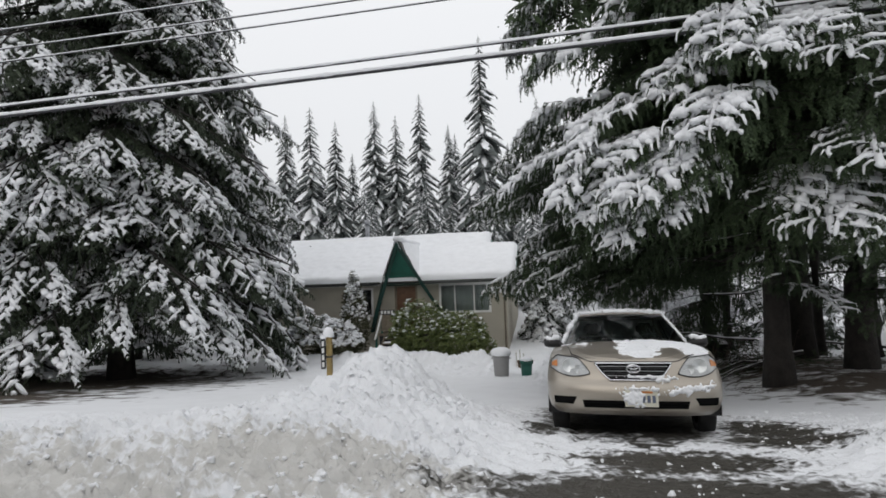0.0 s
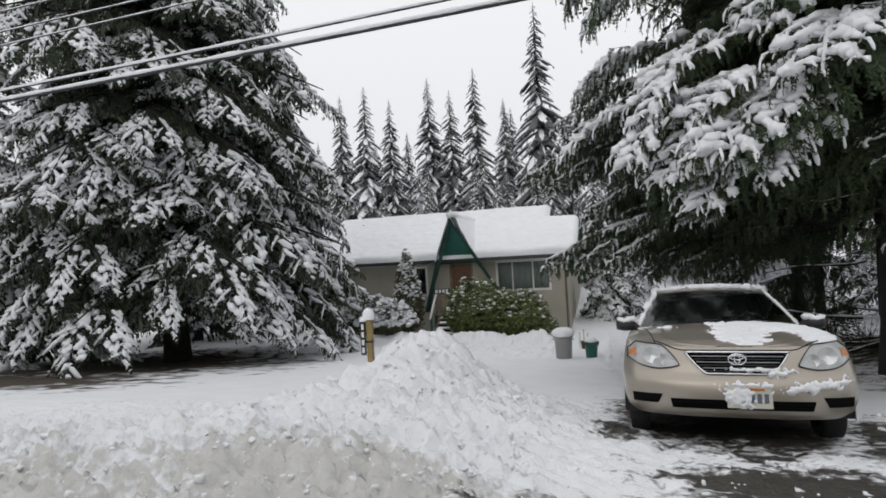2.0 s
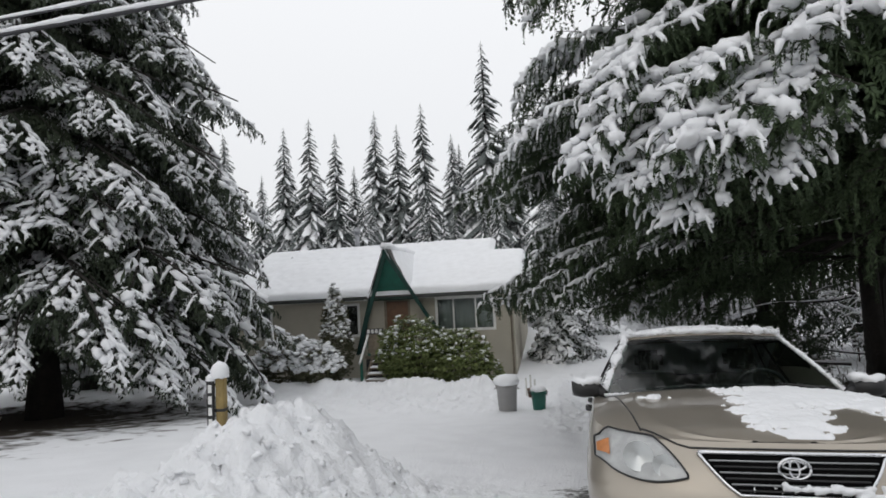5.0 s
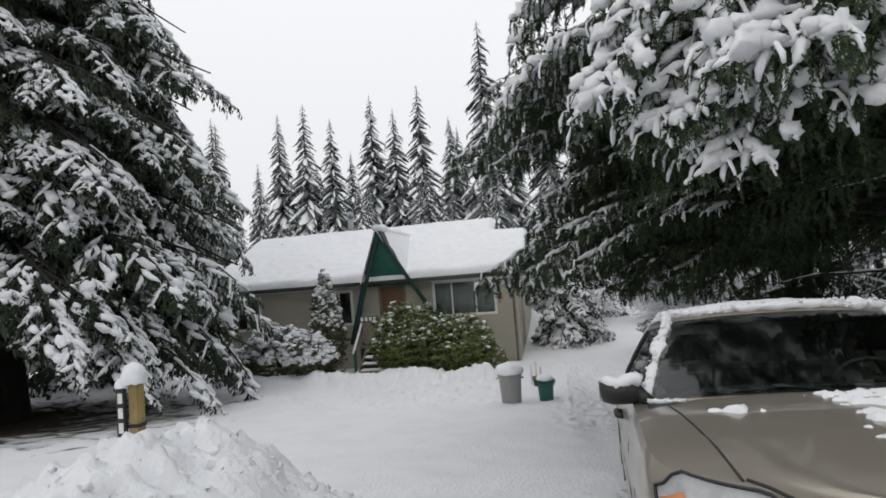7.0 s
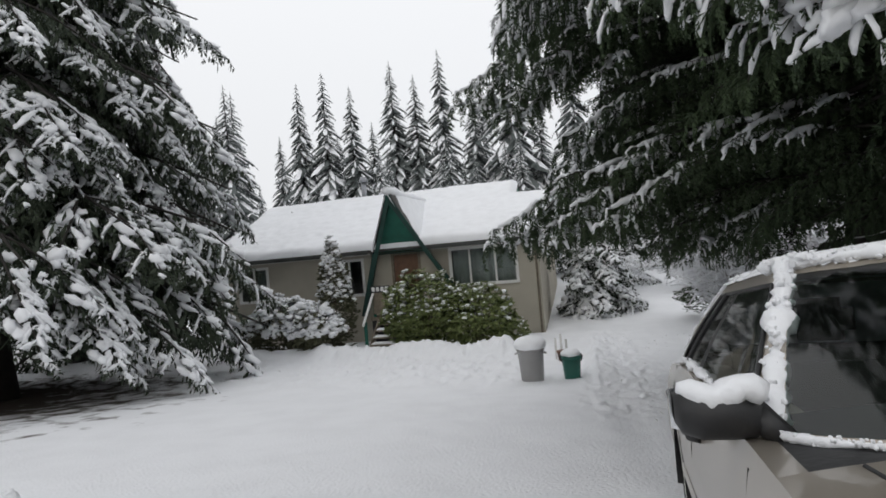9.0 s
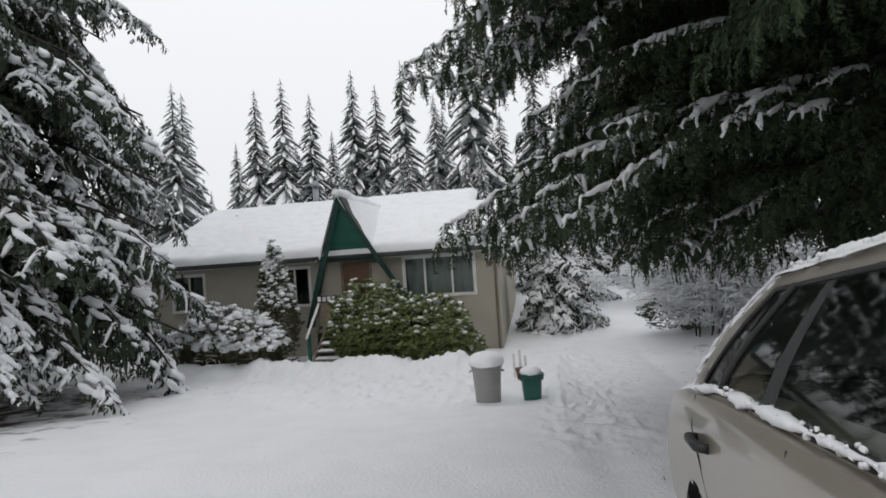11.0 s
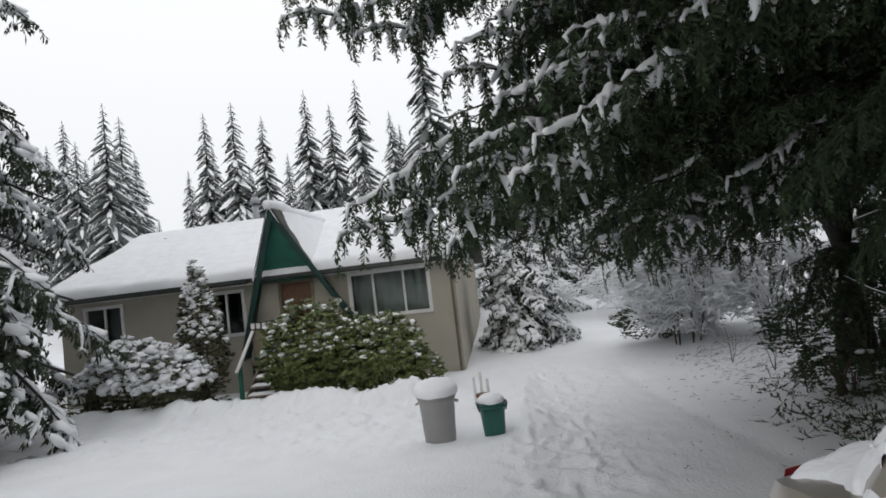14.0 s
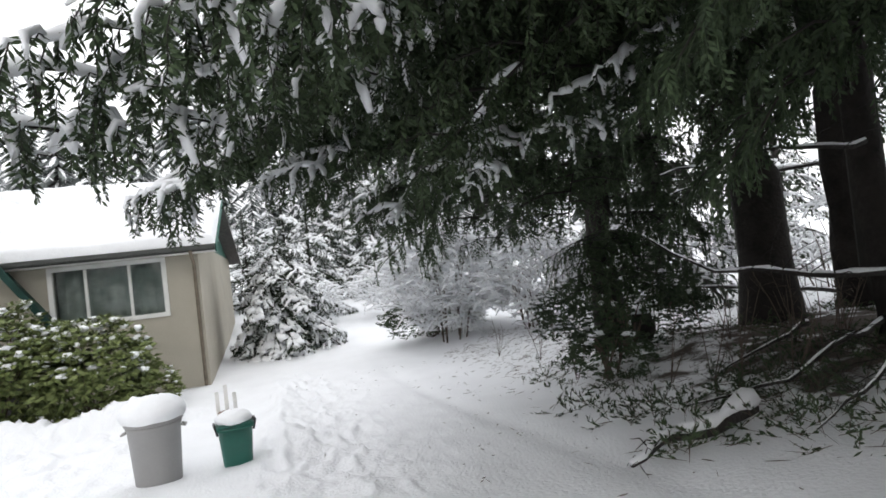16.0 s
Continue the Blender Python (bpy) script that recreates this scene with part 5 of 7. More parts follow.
def plan(w, yf, yr, lf, lr, nf, ns, nr, n=2.5):
    """Half a plan outline from the middle of the front round to the middle of the back."""
    out = []
    for i in range(nf):
        a = math.pi / 2 * i / nf
        out.append((w * math.sin(a) ** (2 / n), yf + lf * (1 - math.cos(a) ** (2 / n))))
    for i in range(ns):
        out.append((w, yf + lf + (yr - lr - yf - lf) * i / ns))
    for i in range(nr + 1):
        a = math.pi / 2 * (1 - i / nr)
        out.append((w * math.sin(a) ** (2 / n), yr - lr * (1 - math.cos(a) ** (2 / n))))
    return out


def both(half):
    return half + [(-x, y) for x, y in reversed(half[1:-1])]


WHEELS = (0.90, 3.50)
fs = [0, 0.05, 0.10, 0.17, 0.24, 0.31, 0.38, 0.45, 0.515, 0.58, 0.61, 0.64, 0.70, 0.76, 0.82, 0.875, 0.93, 0.965, 1.0]
rings = []
for f in fs:
    w, yf, yr = lerps(LEVELS, f)
    rings.append([(x, y, ZLOW + f * (shoulder(y) - ZLOW)) for x, y in both(plan(w, yf, yr, 0.52, 0.38, 22, 90, 18, 2.9))])
g = Geo()
n = len(rings[0])
for r_ in rings:
    g.v += [Vector(p) for p in r_]
for i in range(len(fs) - 1):
    for k in range(n):
        q = (i * n + k, i * n + (k + 1) % n, (i + 1) * n + (k + 1) % n, (i + 1) * n + k)
        c = sum((g.v[j] for j in q), Vector()) / 4
        if abs(c.x) > 0.55 and any(math.hypot(c.y - wy, c.z - 0.30) < 0.335 for wy in WHEELS):
            continue
        g.f.append(q)
        g.m.append(0)
part("body", g, PAINT, car)


def front_y(x, z):
    """How far back the nose lies at a width and height."""
    y = 0.15
    for _ in range(5):
        f = (z - ZLOW) / (shoulder(y) - ZLOW)
        w, yf, _yr = lerps(LEVELS, min(1.0, f))
        s = min(0.999, abs(x) / w)
        y = yf + 0.52 * (1 - (1 - s ** 2.9) ** (1 / 2.9))
    return y


def side_x(y, z):
    f = (z - ZLOW) / (shoulder(y) - ZLOW)
    w, yf, yr = lerps(LEVELS, f)
    t = max(0.0, (yf + 0.52 - y) / 0.52, (y - yr + 0.38) / 0.38)
    return w * max(0.0, 1 - t ** 2.9) ** (1 / 2.9)


def nose(z0, z1, left, right, off, nz=8, nx=14):
    """A patch that follows the nose; left and right give its edges at a height."""
    rows = []
    for i in range(nz + 1):
        z = z0 + (z1 - z0) * i / nz
        a, b = left(z), right(z)
        rows.append([(a + (b - a) * k / nx, front_y(a + (b - a) * k / nx, z) - off, z) for k in range(nx + 1)])
    return rows


def plate_geo(rows, depth):
    """A thick patch from rows of points: front, back and rim."""
    g = Geo()
    back = [[Vector(p) + Vector((0, depth, 0)) for p in r] for r in rows]
    g.grid(rows, flip=False)
    g.grid(back, flip=True)
    rim = [r[0] for r in rows][::-1] + rows[0] + [r[-1] for r in rows] + rows[-1][::-1]
    rimb = [r[0] for r in back][::-1] + back[0] + [r[-1] for r in back] + back[-1][::-1]
    g.grid([rimb, rim])
    return g


def deck_rows(y0, y1, ny, nx, off=0.0, inset=0.0):
    rows = []
    for i in range(ny + 1):
        y = y0 + (y1 - y0) * i / ny
        w = side_x(y, shoulder(y)) - inset
        rows.append([deck_at((2 * k / nx - 1) * w, y, off) for k in range(nx + 1)])
    return rows


def deck_at(x, y, off=0.0):
    w = max(0.05, side_x(y, shoulder(y)))
    s = min(1.0, abs(x) / w)
    crease = 0.008 * math.exp(-((s - 0.68) / 0.06) ** 2) if y < 1.3 else 0
    return Vector((x, y, shoulder(y) + (lerps(DECK, y)[0] - shoulder(y)) * (1 - s ** 2.6) + off + crease))


g = Geo()
g.grid(deck_rows(0.172, 1.22, 40, 40))
part("bonnet", g, PAINT, car)
g = Geo()
g.grid(deck_rows(1.22, 1.75, 10, 30, -0.012))
part("cowl", g, BLACK, car)
g = Geo()
g.grid(deck_rows(3.55, 4.528, 24, 30))
part("boot_lid", g, PAINT, car)

for s in (1, -1):
    g = Geo()
    g.grid([[(s * side_x(1.1 + 2.7 * i / 30, shoulder(1.1 + 2.7 * i / 30)), 1.1 + 2.7 * i / 30, shoulder(1.1 + 2.7 * i / 30)) for i in range(31)],
            [(s * 0.62, 1.1 + 2.7 * i / 30, shoulder(1.1 + 2.7 * i / 30) + 0.006) for i in range(31)]], flip=s < 0)
    part("door_top", g, PAINT, car)

# shut lines
for pts in ([deck_at(sx * (0.60 + 0.09 * t), 0.30 + 0.9 * t, 0.002) for t in (0, 0.25, 0.5, 0.75, 1.0)] for sx in (1, -1)):
    g = Geo()
    g.tube(pts, [0.005] * 5, 4)
    part("bonnet_gap", g, BLACK, car)
s_ = [-0.60 + 1.2 * k / 24 for k in range(25)]
edge = [(x, 0.774 + 0.075 * smooth(0.39, 0.62, abs(x))) for x in s_]
g = Geo()
g.tube([(x, front_y(x, z) - 0.002, z) for x, z in edge], [0.005] * 25, 4)
part("bonnet_gap", g, BLACK, car)


def side_line(s, pts, r=0.004, off=0.0, name="door_gap", mat=None):
    g = Geo()
    g.tube([(s * (side_x(y, z) + off), y, z) for y, z in pts], [r] * len(pts), 4)
    return part(name, g, mat or BLACK, car)


for s in (1, -1):
    side_line(s, [(1.42, 0.89), (1.40, 0.75), (1.38, 0.55), (1.40, 0.35), (1.46, 0.26)])
    side_line(s, [(2.52, 0.93), (2.53, 0.7), (2.54, 0.45), (2.54, 0.26)])
    side_line(s, [(3.62, 0.935), (3.58, 0.82), (3.40, 0.72), (3.22, 0.58), (3.12, 0.40), (3.08, 0.26)])
    side_line(s, [(1.42, 0.262), (2.0, 0.26), (2.6, 0.26), (3.08, 0.262)])
    g = Geo()
    rows = []
    for z in (0.45, 0.465, 0.485, 0.50):
        rows.append([(s * (side_x(1.3 + 1.85 * k / 20, z) + (0.012 if 0.46 < z < 0.49 else 0.002)), 1.3 + 1.85 * k / 20, z) for k in range(21)])
    g.grid(rows, flip=s < 0)
    part("side_moulding", g, PAINT, car)
    for y in (2.33, 3.36):
        g = Geo()
        x = side_x(y, 0.80)
        g.tube([(s * (x + 0.002), y - 0.11, 0.795), (s * (x + 0.034), y - 0.085, 0.80), (s * (x + 0.036), y + 0.06, 0.805), (s * (x + 0.002), y + 0.10, 0.80)], [0.014, 0.016, 0.017, 0.014], 8, 0, 1.2)
        part("door_handle", g, BLACK, car, "dark door handle with a little snow")

# wheels and arches
for wy in WHEELS:
    for s in (1, -1):
        w = new("wheel")
        w.parent = car
        prof = ((0.20, 0.0), (0.225, 0.02), (0.285, 0.015), (0.303, 0.04), (0.306, 0.10), (0.303, 0.16), (0.285, 0.185), (0.2, 0.18))
        g = Geo()
        rows = [[(s * (0.858 - d), wy + r_ * math.cos(a), 0.303 + r_ * math.sin(a)) for r_, d in prof] for a in (2 * math.pi * k / 36 for k in range(37))]
        g.grid(rows)
        part("tyre", g, RUBBER, w)
        g = Geo()
        rows = [[(s * (0.855 - d), wy + r_ * math.cos(a), 0.303 + r_ * math.sin(a)) for r_, d in ((0.205, 0.012), (0.19, 0.004), (0.17, 0.012), (0.11 + 0.03 * (k % 6 < 3), 0.03), (0.05, 0.01), (0.001, 0.004))]
                for k, a in enumerate(2 * math.pi * k / 36 for k in range(37))]
        g.grid(rows)
        part("rim", g, ALLOY, w)
        g = Geo()
        rows = []
        for k in range(25):
            a = math.radians(-14 + 208 * k / 24)
            rows.append([(s * x, wy + r_ * math.cos(a), 0.30 + r_ * math.sin(a)) for x, r_ in ((0.50, 0.345), (0.80, 0.345), (side_x(wy, 0.5) + 0.006, 0.333), (side_x(wy, 0.5) + 0.004, 0.372))])
        g.grid([[r_[0], r_[1]] for r_ in rows], 0)
        g.grid([[r_[2], r_[3]] for r_ in rows], 1)
        g.grid([[r_[1], r_[2]] for r_ in rows], 0)
        part("wheel_arch", g, [BLACK, PAINT], car)
part("underside", boxes((-0.7, 0.7, 0.75, 4.1, 0.27, 0.33)), BLACK, car, smooth=False)

# face of the car
TOPX = 0.372


def grille_edge(z):
    t = (z - 0.60) / 0.16
    return 0.225 + (TOPX - 0.225) * max(0, t) ** 0.75


g = plate_geo(nose(0.60, 0.757, lambda z: -grille_edge(z), grille_edge, 0.006), 0.02)
part("grille_backing", g, VOID, car)
for i in range(6):
    z = 0.616 + i * 0.0225
    e = grille_edge(z) - 0.02
    g = Geo()
    g.tube([(-e + 2 * e * k / 14, front_y(-e + 2 * e * k / 14, z) - 0.012, z) for k in range(15)], [0.0045] * 15, 5)
    part("grille_bar", g, ALLOY if i % 2 else BLACK, car)
loop = [(-grille_edge(0.757) + 2 * grille_edge(0.757) * k / 20, 0.76) for k in range(21)]
loop += [(grille_edge(0.757 - 0.157 * k / 8), 0.757 - 0.157 * k / 8) for k in range(1, 9)]
loop += [(0.225 - 0.45 * k / 12, 0.597) for k in range(1, 13)]
loop += [(-grille_edge(0.60 + 0.157 * k / 8), 0.60 + 0.157 * k / 8) for k in range(1, 9)]
g = Geo()
g.tube([(x, front_y(x, z) - 0.012, z) for x, z in loop], [0.011 if z > 0.75 else 0.007 for x, z in loop], 6)
part("grille_surround", g, CHROME, car, "chrome grille surround")
b = new("badge")
b.parent = car
tagged(b, label="chrome oval badge")
y = front_y(0, 0.70) - 0.024
g = Geo()
g.tube([(0.062 * math.cos(a), y, 0.705 + 0.043 * math.sin(a)) for a in (2 * math.pi * k / 28 for k in range(29))], [0.007] * 29, 6)
part("outer_ring", g, CHROME, b)
g = Geo()
g.tube([(0.045 * math.cos(a), y, 0.72 + 0.017 * math.sin(a)) for a in (2 * math.pi * k / 20 for k in range(21))], [0.0055] * 21, 6)
part("flat_ring", g, CHROME, b)
g = Geo()
g.tube([(0.019 * math.cos(a), y, 0.705 + 0.036 * math.sin(a)) for a in (2 * math.pi * k / 20 for k in range(21))], [0.0055] * 21, 6)
part("upright_ring", g, CHROME, b)

part("lower_intake", plate_geo(nose(0.325, 0.40, lambda z: -0.49 + (z - 0.32) * -0.2, lambda z: 0.49 + (z - 0.32) * 0.2, 0.004), 0.02), VOID, car)
for z in (0.347, 0.375):
    g = Geo()
    g.tube([(-0.48 + 0.96 * k / 20, front_y(-0.48 + 0.96 * k / 20, z) - 0.008, z) for k in range(21)], [0.006] * 21, 5)
    part("intake_bar", g, VOID, car)
for s in (1, -1):
    lo, hi = (lambda z: 0.56 + (0.43 - z) * 0.5), (lambda z: 0.79 + (z - 0.36) * 0.1)
    rows = nose(0.355, 0.43, lo, hi, 0.004, 6, 8)
    if s < 0:
        rows = [[(-x, y, z) for x, y, z in reversed(r_)] for r_ in rows]
    part("fog_recess", plate_geo(rows, 0.02), VOID, car)
    # headlight: tapered towards the grille, rising to the wing
    h = new("headlight")
    h.parent = car

    def lamp(u0, u1, off, inset=0.0, nu=16, nv=8):
        rows = []
        for j in range(nv + 1):
            v = inset + (1 - 2 * inset) * j / nv
            r_ = []
            for i in range(nu + 1):
                u = u0 + (u1 - u0) * i / nu
                x = 0.425 + 0.40 * u
                zl = 0.655 - 0.03 * math.sin(math.pi * min(1, u * 1.1)) + 0.035 * u * u + 0.02 * smooth(0.75, 1.0, u)
                zh = 0.672 + 0.185 * math.sin(math.pi / 2 * min(1, u * 1.75)) ** 0.85 - 0.03 * max(0, u - 0.6) - 0.05 * smooth(0.8, 1.0, u)
                z = zl + (zh - zl) * v
                z = min(z, shoulder(front_y(x, z)) + 0.012)
                r_.append((s * x * (1 + off * 0.35), front_y(x, z) - off, z))
            rows.append(r_ if s > 0 else r_[::-1])
        return rows

    part("lamp_housing", plate_geo(lamp(0.0, 1.0, 0.004), 0.03), LAMPBASE, h)
    part("turn_lamp", plate_geo(lamp(0.82, 0.975, 0.012, 0.30, 6), 0.012), AMBER, h, "amber corner lamp")
    for u, rad in ((0.56, 0.064), (0.27, 0.046)):
        x = 0.425 + 0.365 * u
        c = Vector((s * x, front_y(x, 0.70) - 0.006, 0.735 if u > 0.4 else 0.70))
        g = Geo()
        g.grid([[c + Vector((rad * r_ * math.cos(a), -0.012 + 0.02 * (1 - r_), rad * r_ * math.sin(a))) for r_ in (1.08, 1.0, 0.85, 0.5, 0.2, 0.01)] for a in (2 * math.pi * k / 20 for k in range(21))])
        part("reflector", g, REFLECTOR, h)
    g = Geo()
    rim = lamp(0.0, 1.0, 0.012)
    rim = rim[0] + [r_[-1] for r_ in rim] + rim[-1][::-1] + [r_[0] for r_ in rim][::-1]
    g.tube(rim, [0.005] * len(rim), 4)
    part("seal", g, BLACK, h)
    # tail lamp on the rear corner
    rows = []
    for j in range(7):
        z = 0.68 + 0.21 * j / 6
        r_ = []
        for i in range(9):
            yy = 4.38 + 0.145 * i / 8
            r_.append((s * (side_x(yy, min(z, shoulder(yy))) + 0.006), yy, z))
        rows.append(r_ if s > 0 else r_[::-1])
    g = Geo()
    g.grid(rows, flip=False)
    part("tail_lamp", g, REDLENS, car, "red tail lamp")
p = new("number_plate")
p.parent = car
yp = front_y(0.05, 0.42) - 0.03
part("panel", boxes((-0.10, 0.21, yp, yp + 0.012, 0.345, 0.505)), PLATE, p, smooth=False, bevel=0.003)
part("band", boxes((-0.04, 0.16, yp - 0.003, yp - 0.0005, 0.475, 0.495)), ORANGE, p, smooth=False)
for i in range(6):
    part("bar", boxes((-0.08 + i * 0.047, -0.05 + i * 0.047, yp - 0.003, yp - 0.0005, 0.385, 0.455)), INK, p, smooth=False)

# cabin: glass, pillars, roof
HS = [0, 0.03, 0.075, 0.2, 0.35, 0.5, 0.65, 0.8, 0.88, 0.94, 1.0]
NF, NS, NR = 22, 36, 14


def cabin_ring(h):
    w = 0.80 - 0.225 * h ** 1.1
    half = plan(w, 1.20 + 0.80 * h, 4.27 - 0.82 * h ** 1.5, 0.62 - 0.30 * h, 0.36 - 0.12 * h, NF, NS, NR, 2.6)
    out = []
    for x, y in both(half):
        zb = 0.925 + 0.06 * (1 - min(1, abs(x) / 0.80) ** 2) * (1 if y < 2 or y > 3.6 else 0) + 0.012 * (y - 1.2)
        zb = min(zb, 1.02) - 0.075 * smooth(3.2, 4.2, y)
        out.append(Vector((x, y, zb + h * (1.365 + 0.02 * (1 - (abs(x) / 0.6) ** 2 if abs(x) < 0.6 else 0) - zb))))
    return out


crings = [cabin_ring(h) for h in HS]
half_n = NF + NS + NR + 1
full_n = len(crings[0])


def side_index(k):
    return k if k < half_n else full_n - k


def zone(k, h0, h1):
    i = min(side_index(k), side_index((k + 1) % full_n))
    s = "r" if k < half_n - 1 else "l"
    if i < NF - 6 and h0 >= 0.03 and h1 <= 0.94:
        return "windscreen"
    if NF - 3 <= i < NF + NS - 1:
        if 0.03 <= h0 and h1 <= 0.075:
            return "belt_trim_" + s
        if 0.075 <= h0 and h1 <= 0.88:
            if i < NF + 16:
                return "front_glass_" + s
            if i < NF + 18:
                return "pillar_trim_" + s
            if i < NF + NS - 4:
                return "rear_glass_" + s
    if i >= NF + NS + 4 and h0 >= 0.03 and h1 <= 0.94:
        return "rear_screen"
    return "shell"


zones = {}
for i in range(len(HS) - 1):
    for k in range(full_n):
        zones.setdefault(zone(k, HS[i], HS[i + 1]), []).append((i, k))
for name, cells in sorted(zones.items()):
    g = Geo()
    index = {}
    for i, k in cells:
        q = []
        for a, b_ in ((i, k), (i, (k + 1) % full_n), (i + 1, (k + 1) % full_n), (i + 1, k)):
            if (a, b_) not in index:
                index[a, b_] = len(g.v)
                g.v.append(crings[a][b_].copy())
            q.append(index[a, b_])
        g.f.append(tuple(q))
        g.m.append(0)
    if "glass" in name or "screen" in name:
        ob = part("windscreen" if name == "windscreen" else "rear_screen" if name == "rear_screen" else "side_window", g, CARGLASS, car)
        ob.visible_shadow = False
    else:
        part({"shell": "cabin_frame", "belt": "belt_trim", "pillar": "door_pillar"}[name.split("_")[0]], g, PAINT if name == "shell" else BLACK, car)


def roof_at(x, y, off=0.0):
    w = max(0.02, roof_w(y))
    return Vector((x, y, 1.365 + 0.02 * max(0, 1 - (abs(x) / 0.6) ** 2) + (0.055 * math.sin(math.pi * (y - 2.0) / 1.45)) * (1 - min(1, abs(x) / w) ** 2.4) + off))


def roof_w(y):
    yf, yr, w = 2.0, 3.45, 0.575
    t = max(0.0, (yf + 0.32 - y) / 0.32, (y - yr + 0.24) / 0.24)
    return w * max(0.0, 1 - t ** 2.6) ** (1 / 2.6)


g = Geo()
g.grid([[roof_at((2 * k / 24 - 1) * roof_w(2.003 + 1.444 * i / 30), 2.003 + 1.444 * i / 30) for k in range(25)] for i in range(31)])
part("roof", g, PAINT, car)

# inside
part("cabin_floor", boxes((-0.72, 0.72, 1.3, 3.9, 0.32, 0.36), (-0.735, -0.70, 1.5, 3.6, 0.36, 0.9), (0.70, 0.735, 1.5, 3.6, 0.36, 0.9)), CABIN, car, smooth=False)
part("dashboard", boxes((-0.70, 0.70, 1.45, 1.85, 0.55, 0.94)), CABIN, car, smooth=False, bevel=0.05)
for x in (-0.36, 0.36):
    st = part("front_seat", boxes((x - 0.25, x + 0.25, 2.05, 2.5, 0.4, 0.58)), CABIN, car, smooth=False, bevel=0.05)
    part("backrest", boxes((x - 0.24, x + 0.24, 2.48, 2.62, 0.5, 1.08)), CABIN, st, smooth=False, bevel=0.05)
    part("headrest", boxes((x - 0.12, x + 0.12, 2.55, 2.64, 1.1, 1.27)), CABIN, st, smooth=False, bevel=0.04)
part("rear_bench", boxes((-0.62, 0.62, 3.0, 3.4, 0.4, 0.55), (-0.62, 0.62, 3.38, 3.52, 0.5, 1.05)), CABIN, car, smooth=False, bevel=0.05)
g = Geo()
g.tube([(0.36 + 0.18 * math.cos(a), 1.98 - 0.06 * math.sin(a), 0.93 + 0.17 * math.sin(a)) for a in (2 * math.pi * k / 24 for k in range(25))], [0.014] * 25, 6)
part("steering_wheel", g, BLACK, car)

# mirrors, wipers
for s in (1, -1):
    m = new("wing_mirror")
    m.parent = car
    tagged(m, label="black wing mirror capped with snow")
    g = Geo()
    rows = []
    for i, (x, hw, hh, dy) in enumerate(((0.775, 0.03, 0.03, 0.0), (0.80, 0.05, 0.055, 0.0), (0.85, 0.065, 0.062, -0.01), (0.92, 0.07, 0.066, -0.012), (0.965, 0.06, 0.058, 0.0), (0.98, 0.03, 0.034, 0.01))):
        rows.append([(s * x, 1.54 + dy + hw * math.cos(a), 0.985 + 0.01 * i * 0.3 + hh * math.sin(a)) for a in (2 * math.pi * k / 14 for k in range(15))])
    g.grid(rows, flip=s > 0)
    part("shell", g, BLACK, m)
    g = Geo()
    g.prism([(s * 0.90, 1.61, 0.92), (s * 0.985, 1.61, 0.94), (s * 0.985, 1.61, 1.04), (s * 0.82, 1.61, 1.05), (s * 0.81, 1.61, 0.93)], (0, 0.006, 0))
    part("glass", g, CHROME, m, smooth=False)
    g = Geo()
    g.tube([(s * 0.74, 1.52, 0.93), (s * 0.80, 1.53, 0.99)], [0.03, 0.035], 8)
    part("stalk", g, BLACK, m)
    g = Geo()
    pts = [(s * (0.78 + 0.19 * k / 8), 1.52, 1.038 + 0.015 * math.sin(k)) for k in range(9)]
    g.tube(pts, [0.05, 0.058, 0.05, 0.06, 0.052, 0.06, 0.055, 0.045, 0.02], 9, 0, 0.62)
    part("snow", g, SNOW, m)
for x0, x1 in ((-0.55, 0.05), (0.0, 0.60)):
    w = new("wiper")
    w.parent = car
    g = Geo()
    g.tube([(x0 + (x1 - x0) * t, 1.30 + 0.22 * (abs(x0 + (x1 - x0) * t) / 0.6) ** 2.2 - 0.02, 1.015 - 0.05 * (abs(x0 + (x1 - x0) * t) / 0.6) ** 2) for t in (0, 0.25, 0.5, 0.75, 1)], [0.009] * 5, 5)
    part("blade", g, BLACK, w)
    g = Geo()
    g.tube([(x1, 1.26, 0.985), (x1 - 0.1, 1.27, 1.0), ((x0 + x1) / 2, 1.285, 1.02)], [0.012, 0.010, 0.007], 5)
    part("arm", g, BLACK, w)


# snow lying on the car
def snow_patch(surface, x0, x1, y0, y1, mask, thick, step=0.016, way=(0, 0, 1)):
    """Snow lying on a surface where mask(x, y) is above nought, thinning to its ragged edge."""
    g = Geo()
    way = Vector(way)
    nx, ny = int((x1 - x0) / step), int((y1 - y0) / step)
    val = [[mask(x0 + i * step, y0 + j * step) for i in range(nx + 1)] for j in range(ny + 1)]
    index = {}
    for j in range(ny):
        for i in range(nx):
            corners = ((j, i), (j, i + 1), (j + 1, i + 1), (j + 1, i))
            if max(val[a][b_] for a, b_ in corners) <= 0:
                continue
            q = []
            for a, b_ in corners:
                if (a, b_) not in index:
                    x, y = x0 + b_ * step, y0 + a * step
                    v = val[a][b_]
                    if v > 0:
                        t = 0.001 + thick * min(1.0, v * 3.0) ** 0.55 * (1 + 0.35 * noise.noise(Vector((x * 9, y * 9, 1))) + 0.25 * noise.noise(Vector((x * 28, y * 28, 4))))
                    else:
                        t = max(-0.012, v * 0.12)
                    index[a, b_] = len(g.v)
                    g.v.append(Vector(surface(x, y)) + way * t)
                q.append(index[a, b_])
            g.f.append(tuple(q))
            g.m.append(0)
    return g


